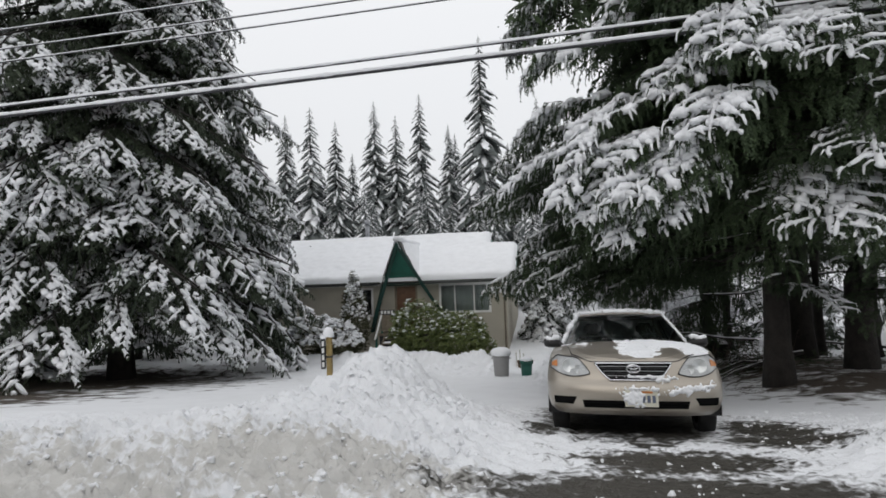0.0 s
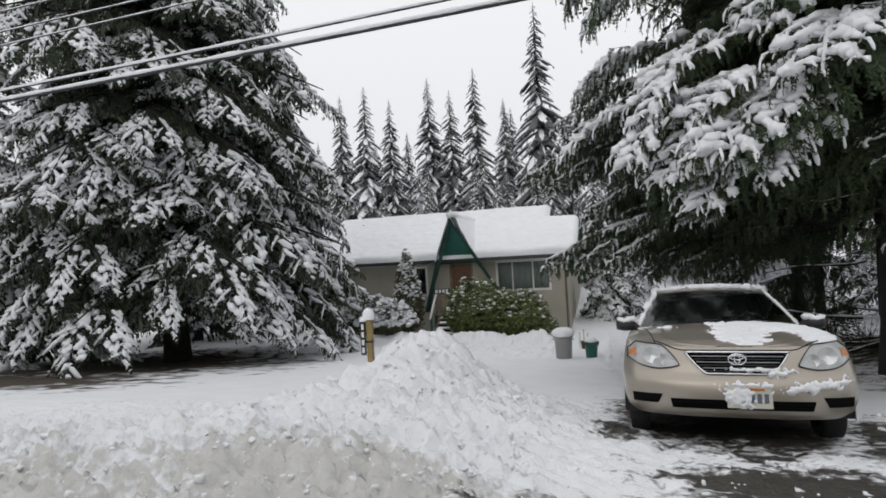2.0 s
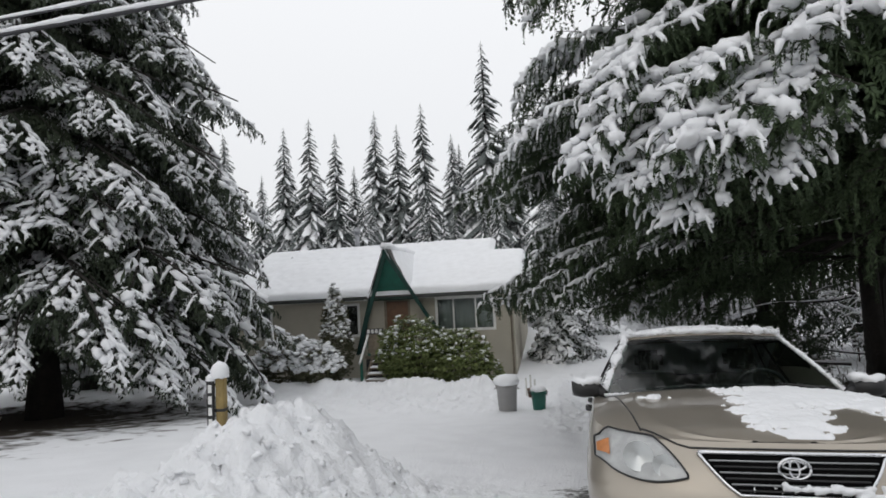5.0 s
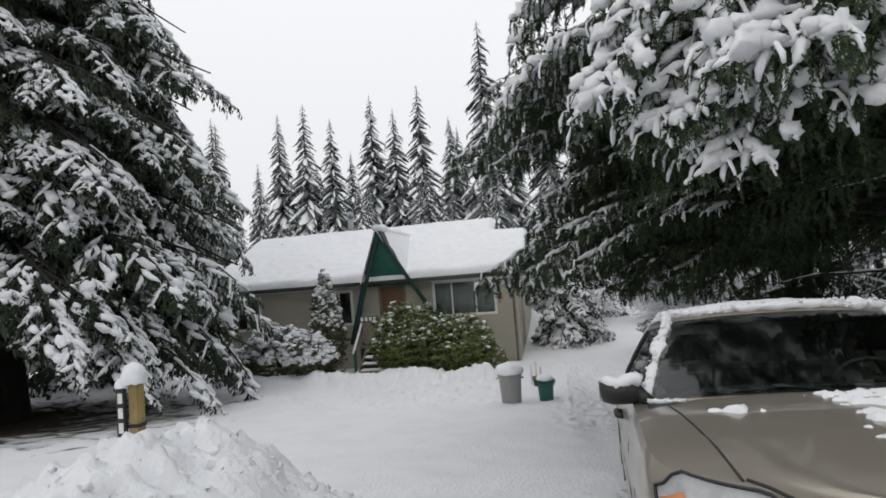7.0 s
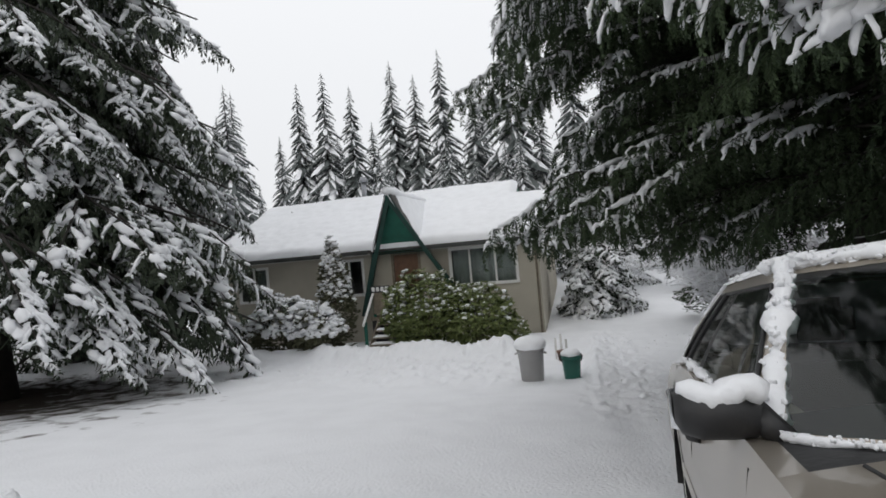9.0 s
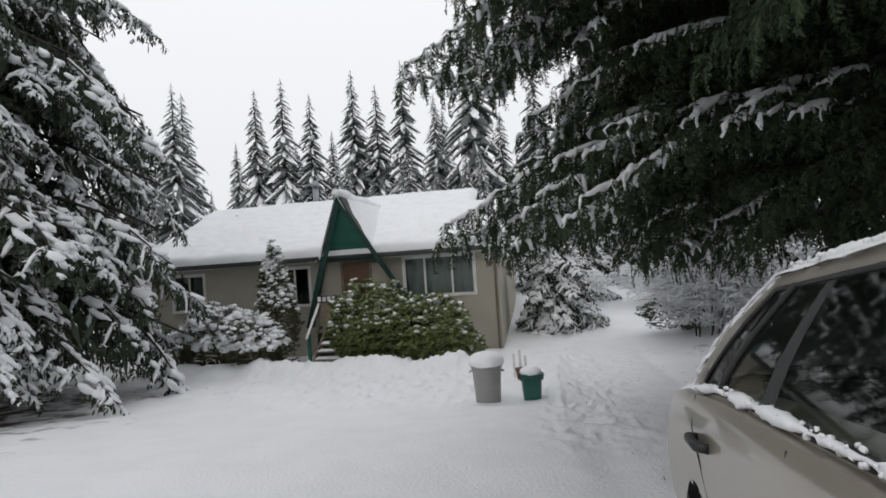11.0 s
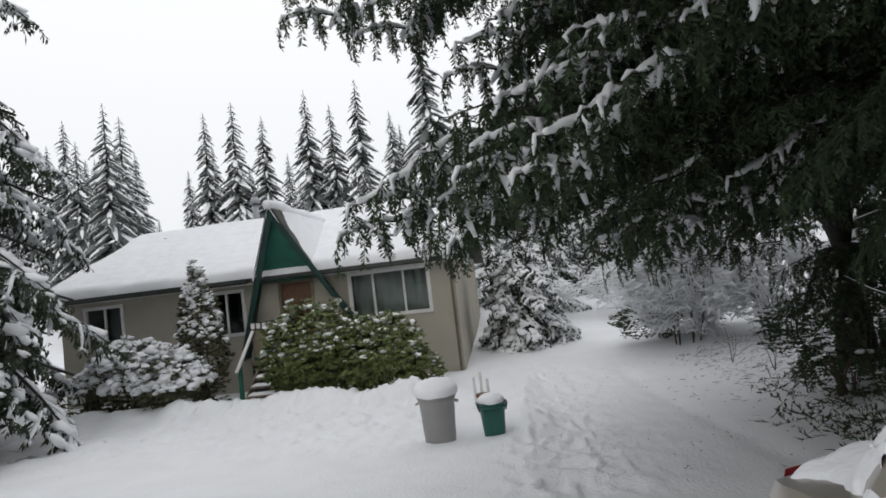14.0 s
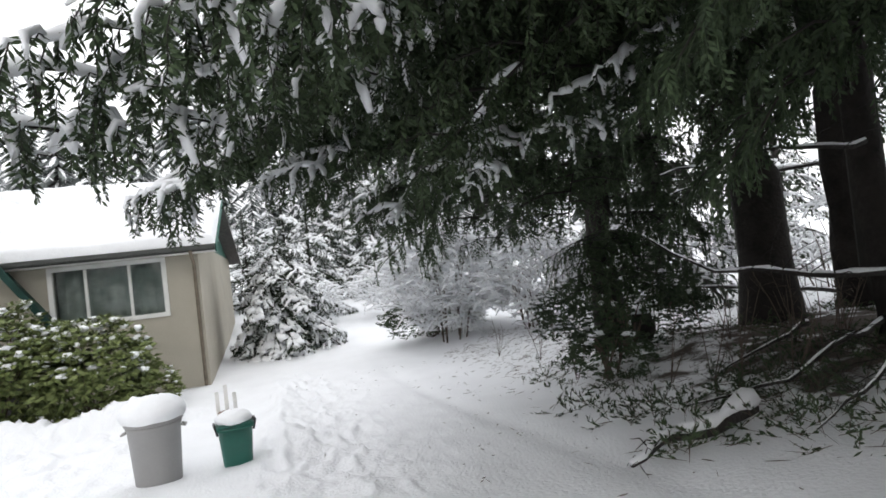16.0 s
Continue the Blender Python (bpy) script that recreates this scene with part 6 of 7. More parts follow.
def bonnet_mask(x, y):
    p = Vector((x, y, 0))
    m = 0.75 - math.hypot((x - 0.36) / 0.55, (y - 0.98) / 0.42)
    m = max(m, 0.7 - math.hypot((x - 0.10) / 0.26, (y - 0.60) / 0.62))
    m = max(m, 0.62 - math.hypot((x - 0.66) / 0.25, (y - 0.62) / 0.6))
    m = max(m, 0.22 - math.hypot((x + 0.50) / 0.20, (y - 0.93) / 0.10))
    m += 0.36 * noise.noise(p * 3.4) + 0.34 * noise.noise(Vector((x * 8, y * 12, 2))) + 0.3 * noise.noise(p * 22) + 0.2 * noise.noise(p * 45)
    w = side_x(y, shoulder(y))
    return min(m, (w - 0.02 - abs(x)) * 6, (1.2 - y) * 8, (y - 0.2) * 6)


part("bonnet_snow", snow_patch(deck_at, -0.8, 0.82, 0.18, 1.22, bonnet_mask, 0.02, 0.011), SNOW, car, "ragged patch of melting snow")
part("roof_snow", snow_patch(roof_at, -0.6, 0.6, 2.0, 3.46, lambda x, y: min(0.3, (roof_w(y) + 0.012 - abs(x)) * 2.2, (y - 2.0) * 4, (3.45 - y) * 4) + 0.05 * noise.noise(Vector((x * 8, y * 8, 0))), 0.03), SNOW, car)
part("boot_snow", snow_patch(deck_at, -0.8, 0.8, 3.75, 4.54, lambda x, y: min(0.5, (side_x(y, shoulder(y)) - 0.05 - abs(x)) * 4, (4.51 - y) * 4) + 0.2 * noise.noise(Vector((x * 5, y * 5, 3))) + 0.12 * noise.noise(Vector((x * 17, y * 17, 3))), 0.03), SNOW, car)


def rope(pts, r0, seed, name="snow_edge", squash=0.8, n=48):
    """A lumpy strip of snow along a line."""
    pts = [Vector(p) for p in pts]
    out = []
    for i in range(n + 1):
        t = i / n * (len(pts) - 1)
        k = min(int(t), len(pts) - 2)
        out.append(pts[k].lerp(pts[k + 1], t - k))
    g = Geo()
    g.tube(out, [max(0.004, r0 * (0.8 + 0.8 * noise.noise(Vector((seed, i * 0.21, 0))) + 0.35 * noise.noise(Vector((seed, i * 1.1, 3))))) for i in range(n + 1)], 8, 0, squash)
    for p in g.v:
        p += Vector((noise.noise(p * 40), noise.noise(p * 40 + Vector((9, 0, 0))), noise.noise(p * 40 + Vector((0, 9, 0))))) * r0 * 0.4
    r = random.Random(int(seed * 7))
    for p in out:
        for j in range(3):
            b_ = r0 * r.uniform(0.12, 0.38)
            g.blob(p + Vector((r.uniform(-1, 1), r.uniform(-1, 1), r.uniform(-0.6, 1))) * r0 * 0.8, b_, b_ * 1.3, b_, 0, r.random() * 50, 0.9, 4, 6)
    part(name, g, SNOW, car)


def cabin_line(k, h0=0.0, h1=1.0):
    return [crings[i][k % full_n] for i in range(len(HS)) if h0 <= HS[i] <= h1]


for k in (full_n - (NF - 5), NF - 5):
    rope([p + Vector((0, -0.004, 0.004)) for p in cabin_line(k, 0.0, 1.0)], 0.036 if k > NF else 0.020, k)
rope([crings[2][full_n - k] + Vector((-0.012, 0, 0.0)) for k in range(NF + 2, NF + NS - 2)], 0.020, 5.5)
rope([crings[2][k] + Vector((0.012, 0, 0.0)) for k in range(NF + 2, NF + NS - 2)], 0.018, 6.5)
rope([crings[10][k] + Vector((0, -0.01, 0.012)) for k in range(full_n - NF, full_n)] + [crings[10][k] + Vector((0, -0.01, 0.012)) for k in range(0, NF)], 0.034, 7.5, n=90)
rope([crings[10][full_n - k] + Vector((0.02, 0, 0.012)) for k in range(NF, NF + NS)], 0.02, 8.5, n=70)
rope([crings[1][k] + Vector((0, -0.03, 0.0)) for k in range(2, NF - 7)], 0.012, 9.5)
rope([crings[1][full_n - k] + Vector((0, -0.05, -0.005)) for k in range(NF - 11, NF - 4)], 0.016, 9.7, n=20)
rope([crings[i][full_n - (NF + NS + 2)] + Vector((-0.004, 0.01, 0.01)) for i in range(3, 11)], 0.010, 10.5)
# snow over the back window and its pillars
K0, K1 = NF + NS + 1, full_n - NF - NS - 1


def rear_at(u, h):
    k, i = int(u * 20), max(j for j in range(len(HS) - 1) if HS[j] <= h)
    f, e = u * 20 - k, (h - HS[i]) / (HS[i + 1] - HS[i])
    return (crings[i][k % full_n].lerp(crings[i][(k + 1) % full_n], f)).lerp(crings[i + 1][k % full_n].lerp(crings[i + 1][(k + 1) % full_n], f), e)


def rear_mask(u, h):
    edge = min(u * 20 - K0, K1 - u * 20) / 6
    return min(0.4, edge - 0.12) + 0.28 * noise.noise(Vector((u * 9, h * 5, 1))) + 0.26 * noise.noise(Vector((u * 30, h * 14, 3))) + 0.15 * noise.noise(Vector((u * 60, h * 30, 3)))


part("rear_snow", snow_patch(rear_at, K0 / 20 + 0.002, K1 / 20 - 0.002, 0.005, 0.99, rear_mask, 0.022, 0.014, (0, 0.5, 0.85)), SNOW, car, "snow frozen over the back window")
for s in (1, -1):
    ks = range(NF - 3, NF + NS - 3)
    idx = (lambda k: k) if s > 0 else (lambda k: full_n - k)
    loop = [crings[2][idx(k)] for k in ks] + [crings[j][idx(NF + NS - 4)] for j in range(3, 8)] + [crings[8][idx(k)] for k in reversed(ks)] + [crings[j][idx(NF - 3)] for j in range(7, 1, -1)]
    g = Geo()
    g.tube([p + Vector((s * 0.004, 0, 0)) for p in loop], [0.008] * len(loop), 5)
    part("window_seal", g, BLACK, car)
    g = Geo()
    g.tube([crings[j][idx(NF + NS - 10)] + Vector((s * 0.004, 0, 0)) for j in range(2, 9)], [0.012] * 7, 5)
    part("window_divider", g, BLACK, car)

# packed snow on the nose: across the grille, the plate and one side of the bumper
def nose_at(x, z):
    y = front_y(x, z)
    return Vector((x, min(y, yp - 0.002) if -0.11 < x < 0.22 and 0.335 < z < 0.515 else y, z))


def nose_mask(x, z):
    p = Vector((x, 0, z))
    m = 0.5 - math.hypot((x - 0.10) / 0.34, (z - 0.625) / 0.035)
    m = max(m, 0.75 - math.hypot((x + 0.01) / 0.14, (z - 0.44) / 0.11))
    m = max(m, 0.55 - math.hypot((x - 0.05) / 0.30, (z - 0.515) / 0.03))
    m = max(m, 0.62 - math.hypot((x - 0.52) / 0.36, (z - 0.51 - 0.16 * (x - 0.5)) / 0.06))
    m = max(m, 0.5 - math.hypot((x - 0.30) / 0.2, (z - 0.60) / 0.05))
    return m + 0.5 * noise.noise(p * 13) + 0.55 * noise.noise(p * 38)


part("nose_snow", snow_patch(nose_at, -0.4, 0.80, 0.33, 0.68, nose_mask, 0.03, 0.008, (0, -1, 0.25)), SNOW, car, "packed snow stuck to the nose")


# ---- garden things ----
def lathe(prof, n=28, at=(0, 0, 0)):
    g = Geo()
    g.grid([[(at[0] + r_ * math.cos(a), at[1] + r_ * math.sin(a), at[2] + z) for r_, z in prof] for a in (2 * math.pi * k / n for k in range(n + 1))])
    return g


def snow_cap(rx, ry, h, seed, n=30, m=10):
    """A rounded cap of snow that bulges over the rim it sits on."""
    g = Geo()
    rows = []
    for i in range(m + 1):
        t = i / m
        r_ = math.sin(t * math.pi * 0.62) / math.sin(math.pi * 0.5)
        z = h * (math.cos(t * math.pi * 0.62) + 0.37) / 1.37
        rows.append([])
        for k in range(n + 1):
            a = 2 * math.pi * (k % n) / n
            w = 1 + 0.07 * noise.noise(Vector((math.cos(a) * 1.3, math.sin(a) * 1.3, seed + t)))
            rows[-1].append((rx * r_ * w * math.cos(a), ry * r_ * w * math.sin(a), z + 0.015 * noise.noise(Vector((math.cos(a) * r_ * 2.5, math.sin(a) * r_ * 2.5, seed)))))
    g.grid(rows, flip=False)
    g.grid([rows[-1], [(0, 0, -0.0)] * (n + 1)])
    return g


bx, by = -1.95, 18.15
bz = -1.75
bin1 = thing("rubbish_bin", "round grey plastic rubbish bin with a tall cap of snow", "bin", (bx, by, bz))
part("tub", lathe(((0.001, 0.0), (0.21, 0.0), (0.225, 0.02), (0.262, 0.62), (0.275, 0.63), (0.275, 0.66), (0.262, 0.66), (0.24, 0.64), (0.001, 0.63))), GREYBIN, bin1)
part("lid", lathe(((0.285, 0.665), (0.292, 0.675), (0.285, 0.70), (0.2, 0.73), (0.001, 0.74))), GREYBIN, bin1)
for s in (1, -1):
    g = Geo()
    g.tube([(s * 0.262, -0.05, 0.60), (s * 0.31, -0.045, 0.585), (s * 0.31, 0.045, 0.585), (s * 0.262, 0.05, 0.60)], [0.012] * 4, 6)
    part("handle", g, GREYBIN, bin1)
cap = part("snow_cap", snow_cap(0.33, 0.33, 0.25, 2.0), SNOW, bin1, "mushroom of snow")
cap.location = (0, 0, 0.70)

bin2 = thing("recycling_bin", "square green plastic bin with a thin cap of snow", "bin", (-1.16, 18.25, -1.76), 8)
g = Geo()
rows = []
for z, w in ((0.0, 0.145), (0.02, 0.15), (0.25, 0.168), (0.44, 0.182), (0.445, 0.2), (0.475, 0.2), (0.475, 0.175)):
    loop = []
    for k in range(24):
        a = 2 * math.pi * (k + 0.5) / 24
        q = (abs(math.cos(a)) ** 5 + abs(math.sin(a)) ** 5) ** (-1 / 5)
        loop.append((w * q * math.cos(a), w * q * math.sin(a), z))
    rows.append(loop + loop[:1])
g.grid(rows)
part("tub", g, GREENBIN, bin2)
part("lid", boxes((-0.19, 0.19, -0.19, 0.19, 0.478, 0.51)), GREENBIN, bin2, smooth=False, bevel=0.012)
for s in (1, -1):
    g = Geo()
    g.tube([(s * 0.19, -0.10, 0.40), (s * 0.215, -0.09, 0.50), (s * 0.215, 0.09, 0.50), (s * 0.19, 0.10, 0.40)], [0.013] * 4, 6)
    part("handle", g, BLACK, bin2, "black bail handle")
cap = part("snow_cap", snow_cap(0.20, 0.20, 0.13, 5.0), SNOW, bin2)
cap.location = (0, 0, 0.508)

# post with its figure board
px, py = -4.08, 8.82
pz = ground(px, py) - 0.25
post = thing("gate_post", "short yellowed timber post with a dark figure board and snow cap", "post", (px, py, pz), 6)
top = 0.64 - pz
part("shaft", boxes((-0.045, 0.045, -0.045, 0.045, 0, top)), POSTWOOD, post, smooth=False, bevel=0.010)
part("board", boxes((-0.125, -0.047, -0.075, -0.043, top - 0.52, top - 0.02)), BLACK, post, smooth=False, bevel=0.006)
for i in range(4):
    part("bar", boxes((-0.105, -0.067, -0.079, -0.0755, top - 0.14 - i * 0.115, top - 0.06 - i * 0.115)), WHITE, post, smooth=False)
part("strap", boxes((-0.048, 0.048, -0.048, 0.048, top - 0.34, top - 0.31)), BLACK, post, smooth=False)
cap = part("snow_cap", snow_cap(0.095, 0.095, 0.17, 7.0, 20, 8), SNOW, post)
cap.location = (-0.01, 0, top)
cap = part("board_snow", snow_cap(0.05, 0.035, 0.07, 9.0, 14, 6), SNOW, post)
cap.location = (-0.086, -0.058, top - 0.022)

# garden stakes by the house corner
for i, (x, y, h) in enumerate(((-1.62, 21.3, 0.55), (-1.48, 21.25, 0.65), (-1.36, 21.35, 0.5))):
    g = Geo()
    g.box(-0.03, 0.03, -0.015, 0.015, -0.2, h)
    st = solid("garden_stake", g, WHITE, "short weathered white stake tipped with snow", "stake", smooth=False, bevel=0.006, at=(x, y, ground(x, y)), turn=10 * i, group="stakes by the house corner")
g = lathe(((0.001, 0), (0.10, 0), (0.13, 0.22), (0.145, 0.22), (0.145, 0.26), (0.12, 0.26), (0.001, 0.24)), 20)
solid("flower_pot", g, DOOR, "small red-brown flower pot in the snow", "pot", at=(-1.45, 21.0, ground(-1.45, 21.0)))


# ---- shrubs ----
def laurel(label, at, rx, ry, h, count, seed, snow=0.25, mat=None, lump_size=1.0, leaf=1.0, taper=0.0):
    """A broad-leaved bush: stems, whorls of glossy leaves and crumbs of snow on them."""
    r = random.Random(seed)
    bush = thing("shrub", label, "bush", at)
    stems, leaves, white = Geo(), Geo(), Geo()
    for i in range(9):
        a, k = r.uniform(0, 6.28), r.uniform(0.2, 0.6)
        tip = Vector((rx * k * math.cos(a), ry * k * math.sin(a), h * r.uniform(0.5, 0.9)))
        mid = tip * 0.5 + Vector((0, 0, 0.1))
        stems.tube([(r.uniform(-0.15, 0.15), r.uniform(-0.15, 0.15), -0.1), mid, tip], [0.022, 0.014, 0.006], 5)
    for i in range(count):
        d = Vector((r.gauss(0, 1), r.gauss(0, 1), r.gauss(0.12, 0.8))).normalized()
        lump = 1 + 0.22 * noise.noise(d * 2.4 + Vector((seed, 0, 0))) + 0.12 * noise.noise(d * 6)
        k = r.uniform(0.62, 1.0) ** 0.5 * lump
        c = Vector((d.x * rx * k, d.y * ry * k, h * 0.5 + d.z * h * 0.5 * k))
        if c.z < 0.02:
            c.z = r.uniform(0.02, 0.3)
        thin = 1 + taper * (0.55 - 1.35 * c.z / h)
        c.x, c.y = c.x * thin, c.y * thin
        n = r.randint(5, 8)
        for j in range(n):
            a = 2 * math.pi * j / n + r.uniform(-0.3, 0.3)
            e = Vector((math.cos(a), math.sin(a), r.uniform(-0.55, 0.25))) + d * 0.5
            leaves.kite(c, c + e.normalized() * leaf * r.uniform(0.07, 0.13), leaf * r.uniform(0.016, 0.026), d + rand_dir(r) * 0.3)
        if d.z > -0.1 and r.random() < snow:
            b = lump_size * r.uniform(0.02, 0.06)
            white.blob(c + Vector((0, 0, 0.02)), b * r.uniform(0.8, 1.4), b * r.uniform(0.8, 1.4), b * r.uniform(0.5, 0.9), 0, i, 0.8, 5, 7)
    part("stem", stems, TWIG, bush, kind="stuff")
    part("leaf_mass", leaves, mat or LEAF, bush, kind="stuff")
    part("snow", white, SNOW, bush, "crumbs of snow", kind="stuff")
    return bush


laurel("leafy green rhododendron lightly dusted with snow by the steps", (-5.75, 23.9, -2.1), 1.35, 0.85, 2.6, 1250, 3, 0.3, None, 1.5, 1.55)
laurel("green rhododendron below the picture window with a little snow", (-4.1, 23.9, -2.1), 1.15, 0.8, 2.05, 900, 4, 0.3, None, 1.4, 1.55)
laurel("low evergreen bush dusted with snow below the window", (-3.2, 24.5, -2.1), 0.6, 0.5, 1.0, 260, 6)


laurel("spreading evergreen shrub bowed under heavy snow", (-10.5, 23.5, -2.1), 1.25, 0.9, 2.15, 1000, 21, 0.62, OLIVE, 2.3, 1.2)
laurel("snow-covered evergreen shrub beside the columnar one", (-9.2, 23.0, -2.1), 0.95, 0.75, 1.9, 760, 22, 0.6, OLIVE, 2.2, 1.2)
laurel("narrow columnar evergreen with clumps of snow by the steps", (-8.75, 23.9, -2.1), 0.62, 0.55, 3.95, 950, 23, 0.40, OLIVE, 1.9, 1.2, 0.62)
laurel("low snow-covered shrub against the house wall", (-12.6, 24.6, -2.1), 1.2, 0.7, 1.3, 340, 24, 0.9, OLIVE, 1.6)
conifer("young_conifer", "young conifer heavily bowed with snow behind the house corner", (-0.25, 29.6, ground(-0.25, 29.6)), 3.5, 0.09, 1.75, 0.5, 64, SPRUCE_WHITE, 0.62, 32, top=0.97, power=0.34)
conifer("young_conifer", "small snowy conifer beside the back drive", (1.1, 36.5, ground(1.1, 36.5)), 5.0, 0.09, 1.7, 0.3, 30, SPRUCE_WHITE, 0.5, 33, top=0.96, power=0.7)
conifer("young_conifer", "small snowy conifer beside the back drive", (4.6, 40.0, ground(4.6, 40.0)), 7.0, 0.1, 2.2, 0.3, 32, SPRUCE_WHITE, 0.5, 34, top=0.96, power=0.7)


def thicket(label, at, reach, h, count, seed):
    """Bare arching twigs, each with a line of snow."""
    r = random.Random(seed)
    bush = thing("bare_shrub", label, "bush", at)
    g, w = Geo(), Geo()
    for i in range(9):
        a, k = r.uniform(0, 6.28), r.uniform(0.1, 0.7) * reach
        g.tube([(0.5 * k * math.cos(a), 0.5 * k * math.sin(a), -0.1), (0.7 * k * math.cos(a + 0.3), 0.7 * k * math.sin(a + 0.3), h * 0.4), (k * math.cos(a), k * math.sin(a), h * 0.75)], [0.025, 0.016, 0.006], 5)
    for i in range(count * 4):
        d = Vector((r.gauss(0, 1), r.gauss(0, 1), r.gauss(0, 1))).normalized() * r.uniform(0.35, 1.0) ** 0.5
        d *= 1 + 0.3 * noise.noise(d * 2 + Vector((seed, 0, 0)))
        c = Vector((d.x * reach, d.y * reach, h * 0.55 + d.z * h * 0.48))
        if c.z < 0.1:
            continue
        e = Vector((r.uniform(-1, 1) + d.x, r.uniform(-1, 1) + d.y, r.uniform(-0.4, 0.6))).normalized() * r.uniform(0.3, 0.8) * (0.5 + 0.18 * h)
        mid = c + e * 0.5 + Vector((0, 0, 0.06))
        g.tube([c, mid, c + e], [0.008, 0.006, 0.002], 3)
        b = r.uniform(0.018, 0.034)
        w.tube([c + Vector((0, 0, 0.012)), mid + Vector((0, 0, 0.014)), c + e + Vector((0, 0, 0.008))], [b, b * r.uniform(0.8, 1.3), b * 0.4], 4)
        for j in range(4):
            q = c.lerp(mid, r.random()) if j % 2 else mid.lerp(c + e, r.random())
            f = Vector((r.uniform(-1, 1), r.uniform(-1, 1), r.uniform(-0.5, 0.6))).normalized() * r.uniform(0.1, 0.28)
            g.kite(q, q + f, 0.004, rand_dir(r))
            w.kite(q + Vector((0, 0, 0.01)), q + f + Vector((0, 0, 0.012)), r.uniform(0.010, 0.020), Vector((r.uniform(-1, 1), r.uniform(-1, 1), 0.8)))
    part("twig_mass", g, TWIG, bush, kind="stuff")
    part("snow", w, SNOW, bush, "snow lining every twig", kind="stuff")
    return bush


thicket("leafless thicket with snow on every twig beside the drive", (4.0, 26.2, ground(4.0, 26.2)), 1.6, 3.1, 330, 5)
thicket("leafless snowy bush leaning over the end of the drive", (5.6, 24.2, ground(5.6, 24.2)), 1.3, 2.2, 130, 6)
thicket("leafless snowy scrub beyond the back drive", (0.4, 34.0, ground(0.4, 34.0)), 1.5, 1.8, 90, 8)
thicket("leafless snowy scrub beyond the back drive", (4.2, 33.5, ground(4.2, 33.5)), 1.8, 2.2, 110, 15)
# dark leaves added where only the shadow under the boughs lies
laurel("dark leafy mass added for the shadow below the snowy thicket", (3.7, 27.3, ground(3.7, 27.3)), 1.5, 0.7, 1.2, 1300, 14, 0.06, CEDAR, 1.0, 0.7)
for i, (x, y, h) in enumerate(((-1.6, 40.0, 5.0), (2.6, 43.0, 6.0), (6.6, 36.5, 5.5), (8.2, 42.0, 7.0), (0.4, 46.0, 7.0), (5.0, 47.0, 8.0))):
    conifer("young_conifer", "snow-covered young conifer where the drive ends", (x, y, ground(x, y)), h, 0.09, 0.36 * h, 0.3, 34, SPRUCE_WHITE, 0.5, 60 + i, top=0.96, power=0.6)
thicket("leafless snowy scrub between the tree trunks", (9.5, 24.5, ground(9.5, 24.5)), 2.2, 2.4, 80, 9)
thicket("leafless snowy scrub between the tree trunks", (13.5, 22.5, ground(13.5, 22.5)), 2.4, 2.6, 70, 10)
laurel("dark evergreen undergrowth at the foot of a cedar", (4.5, 18.9, ground(4.5, 18.9)), 1.45, 0.8, 1.45, 1700, 11, 0.02, CEDAR, 1.0, 0.6)
laurel("dark evergreen undergrowth on the bank edge", (3.7, 18.2, ground(3.7, 18.2)), 0.6, 0.7, 0.7, 380, 12, 0.05, CEDAR, 1.0, 0.6)


# ---- bare limbs, fallen branch and litter ----
def limb(label, pts, r0, seed, snow=0.8, name="bare_limb", twigs=1.0):
    r = random.Random(seed)
    ob = thing(name, label, "branch")
    pts = [Vector(p) for p in pts]
    fine = []
    for i in range(13):
        t = i / 12 * (len(pts) - 1)
        k = min(int(t), len(pts) - 2)
        p = pts[k].lerp(pts[k + 1], t - k)
        fine.append(p + Vector((noise.noise(p * 2), noise.noise(p * 2 + Vector((5, 0, 0))), noise.noise(p * 2 + Vector((0, 5, 0))))) * 0.06)
    g, w, t = Geo(), Geo(), Geo()
    rad = [r0 * (1 - 0.065 * i) for i in range(13)]
    g.tube(fine, rad, 7)
    w.tube([p + Vector((0, 0, q * 0.9)) for p, q in zip(fine, rad)], [q * snow * r.uniform(0.5, 1.3) for q in rad], 6)
    for i in range(2, 13):
        for j in range(2):
            d = Vector((r.uniform(-1, 1), r.uniform(-1, 0.6), r.uniform(-0.5, 0.5))).normalized() * r.uniform(0.2, 0.6) * twigs
            t.tube([fine[i], fine[i] + d * 0.5 + Vector((0, 0, 0.05)), fine[i] + d], [rad[i] * 0.24, rad[i] * 0.17, 0.002], 4)
    part("wood", g, BARK, ob)
    part("twig_mass", t, BARK, ob, kind="stuff")
    part("snow", w, SNOW, ob)


LIMB = "bare dark limb lined with snow, reaching from a cedar trunk"
limb(LIMB, ((4.6, 14.9, 2.36), (3.2, 15.0, 2.13), (2.3, 15.0, 2.05), (1.6, 15.0, 2.14), (1.0, 15.0, 2.31)), 0.026, 1, 1.0)
limb(LIMB, ((3.9, 14.9, 2.3), (3.1, 15.0, 2.08), (2.4, 15.0, 1.91), (1.75, 15.0, 1.74), (1.35, 15.0, 1.67)), 0.024, 2, 1.0)
limb(LIMB, ((4.8, 15.2, 0.9), (3.9, 15.0, 0.84), (3.1, 15.0, 0.82), (2.3, 15.0, 0.70)), 0.026, 3, 1.0)
limb(LIMB, ((4.6, 15.0, -0.28), (3.65, 15.0, -0.21), (3.3, 15.0, -0.15), (2.7, 15.0, -0.08), (2.15, 15.0, 0.23)), 0.03, 8, 1.0)
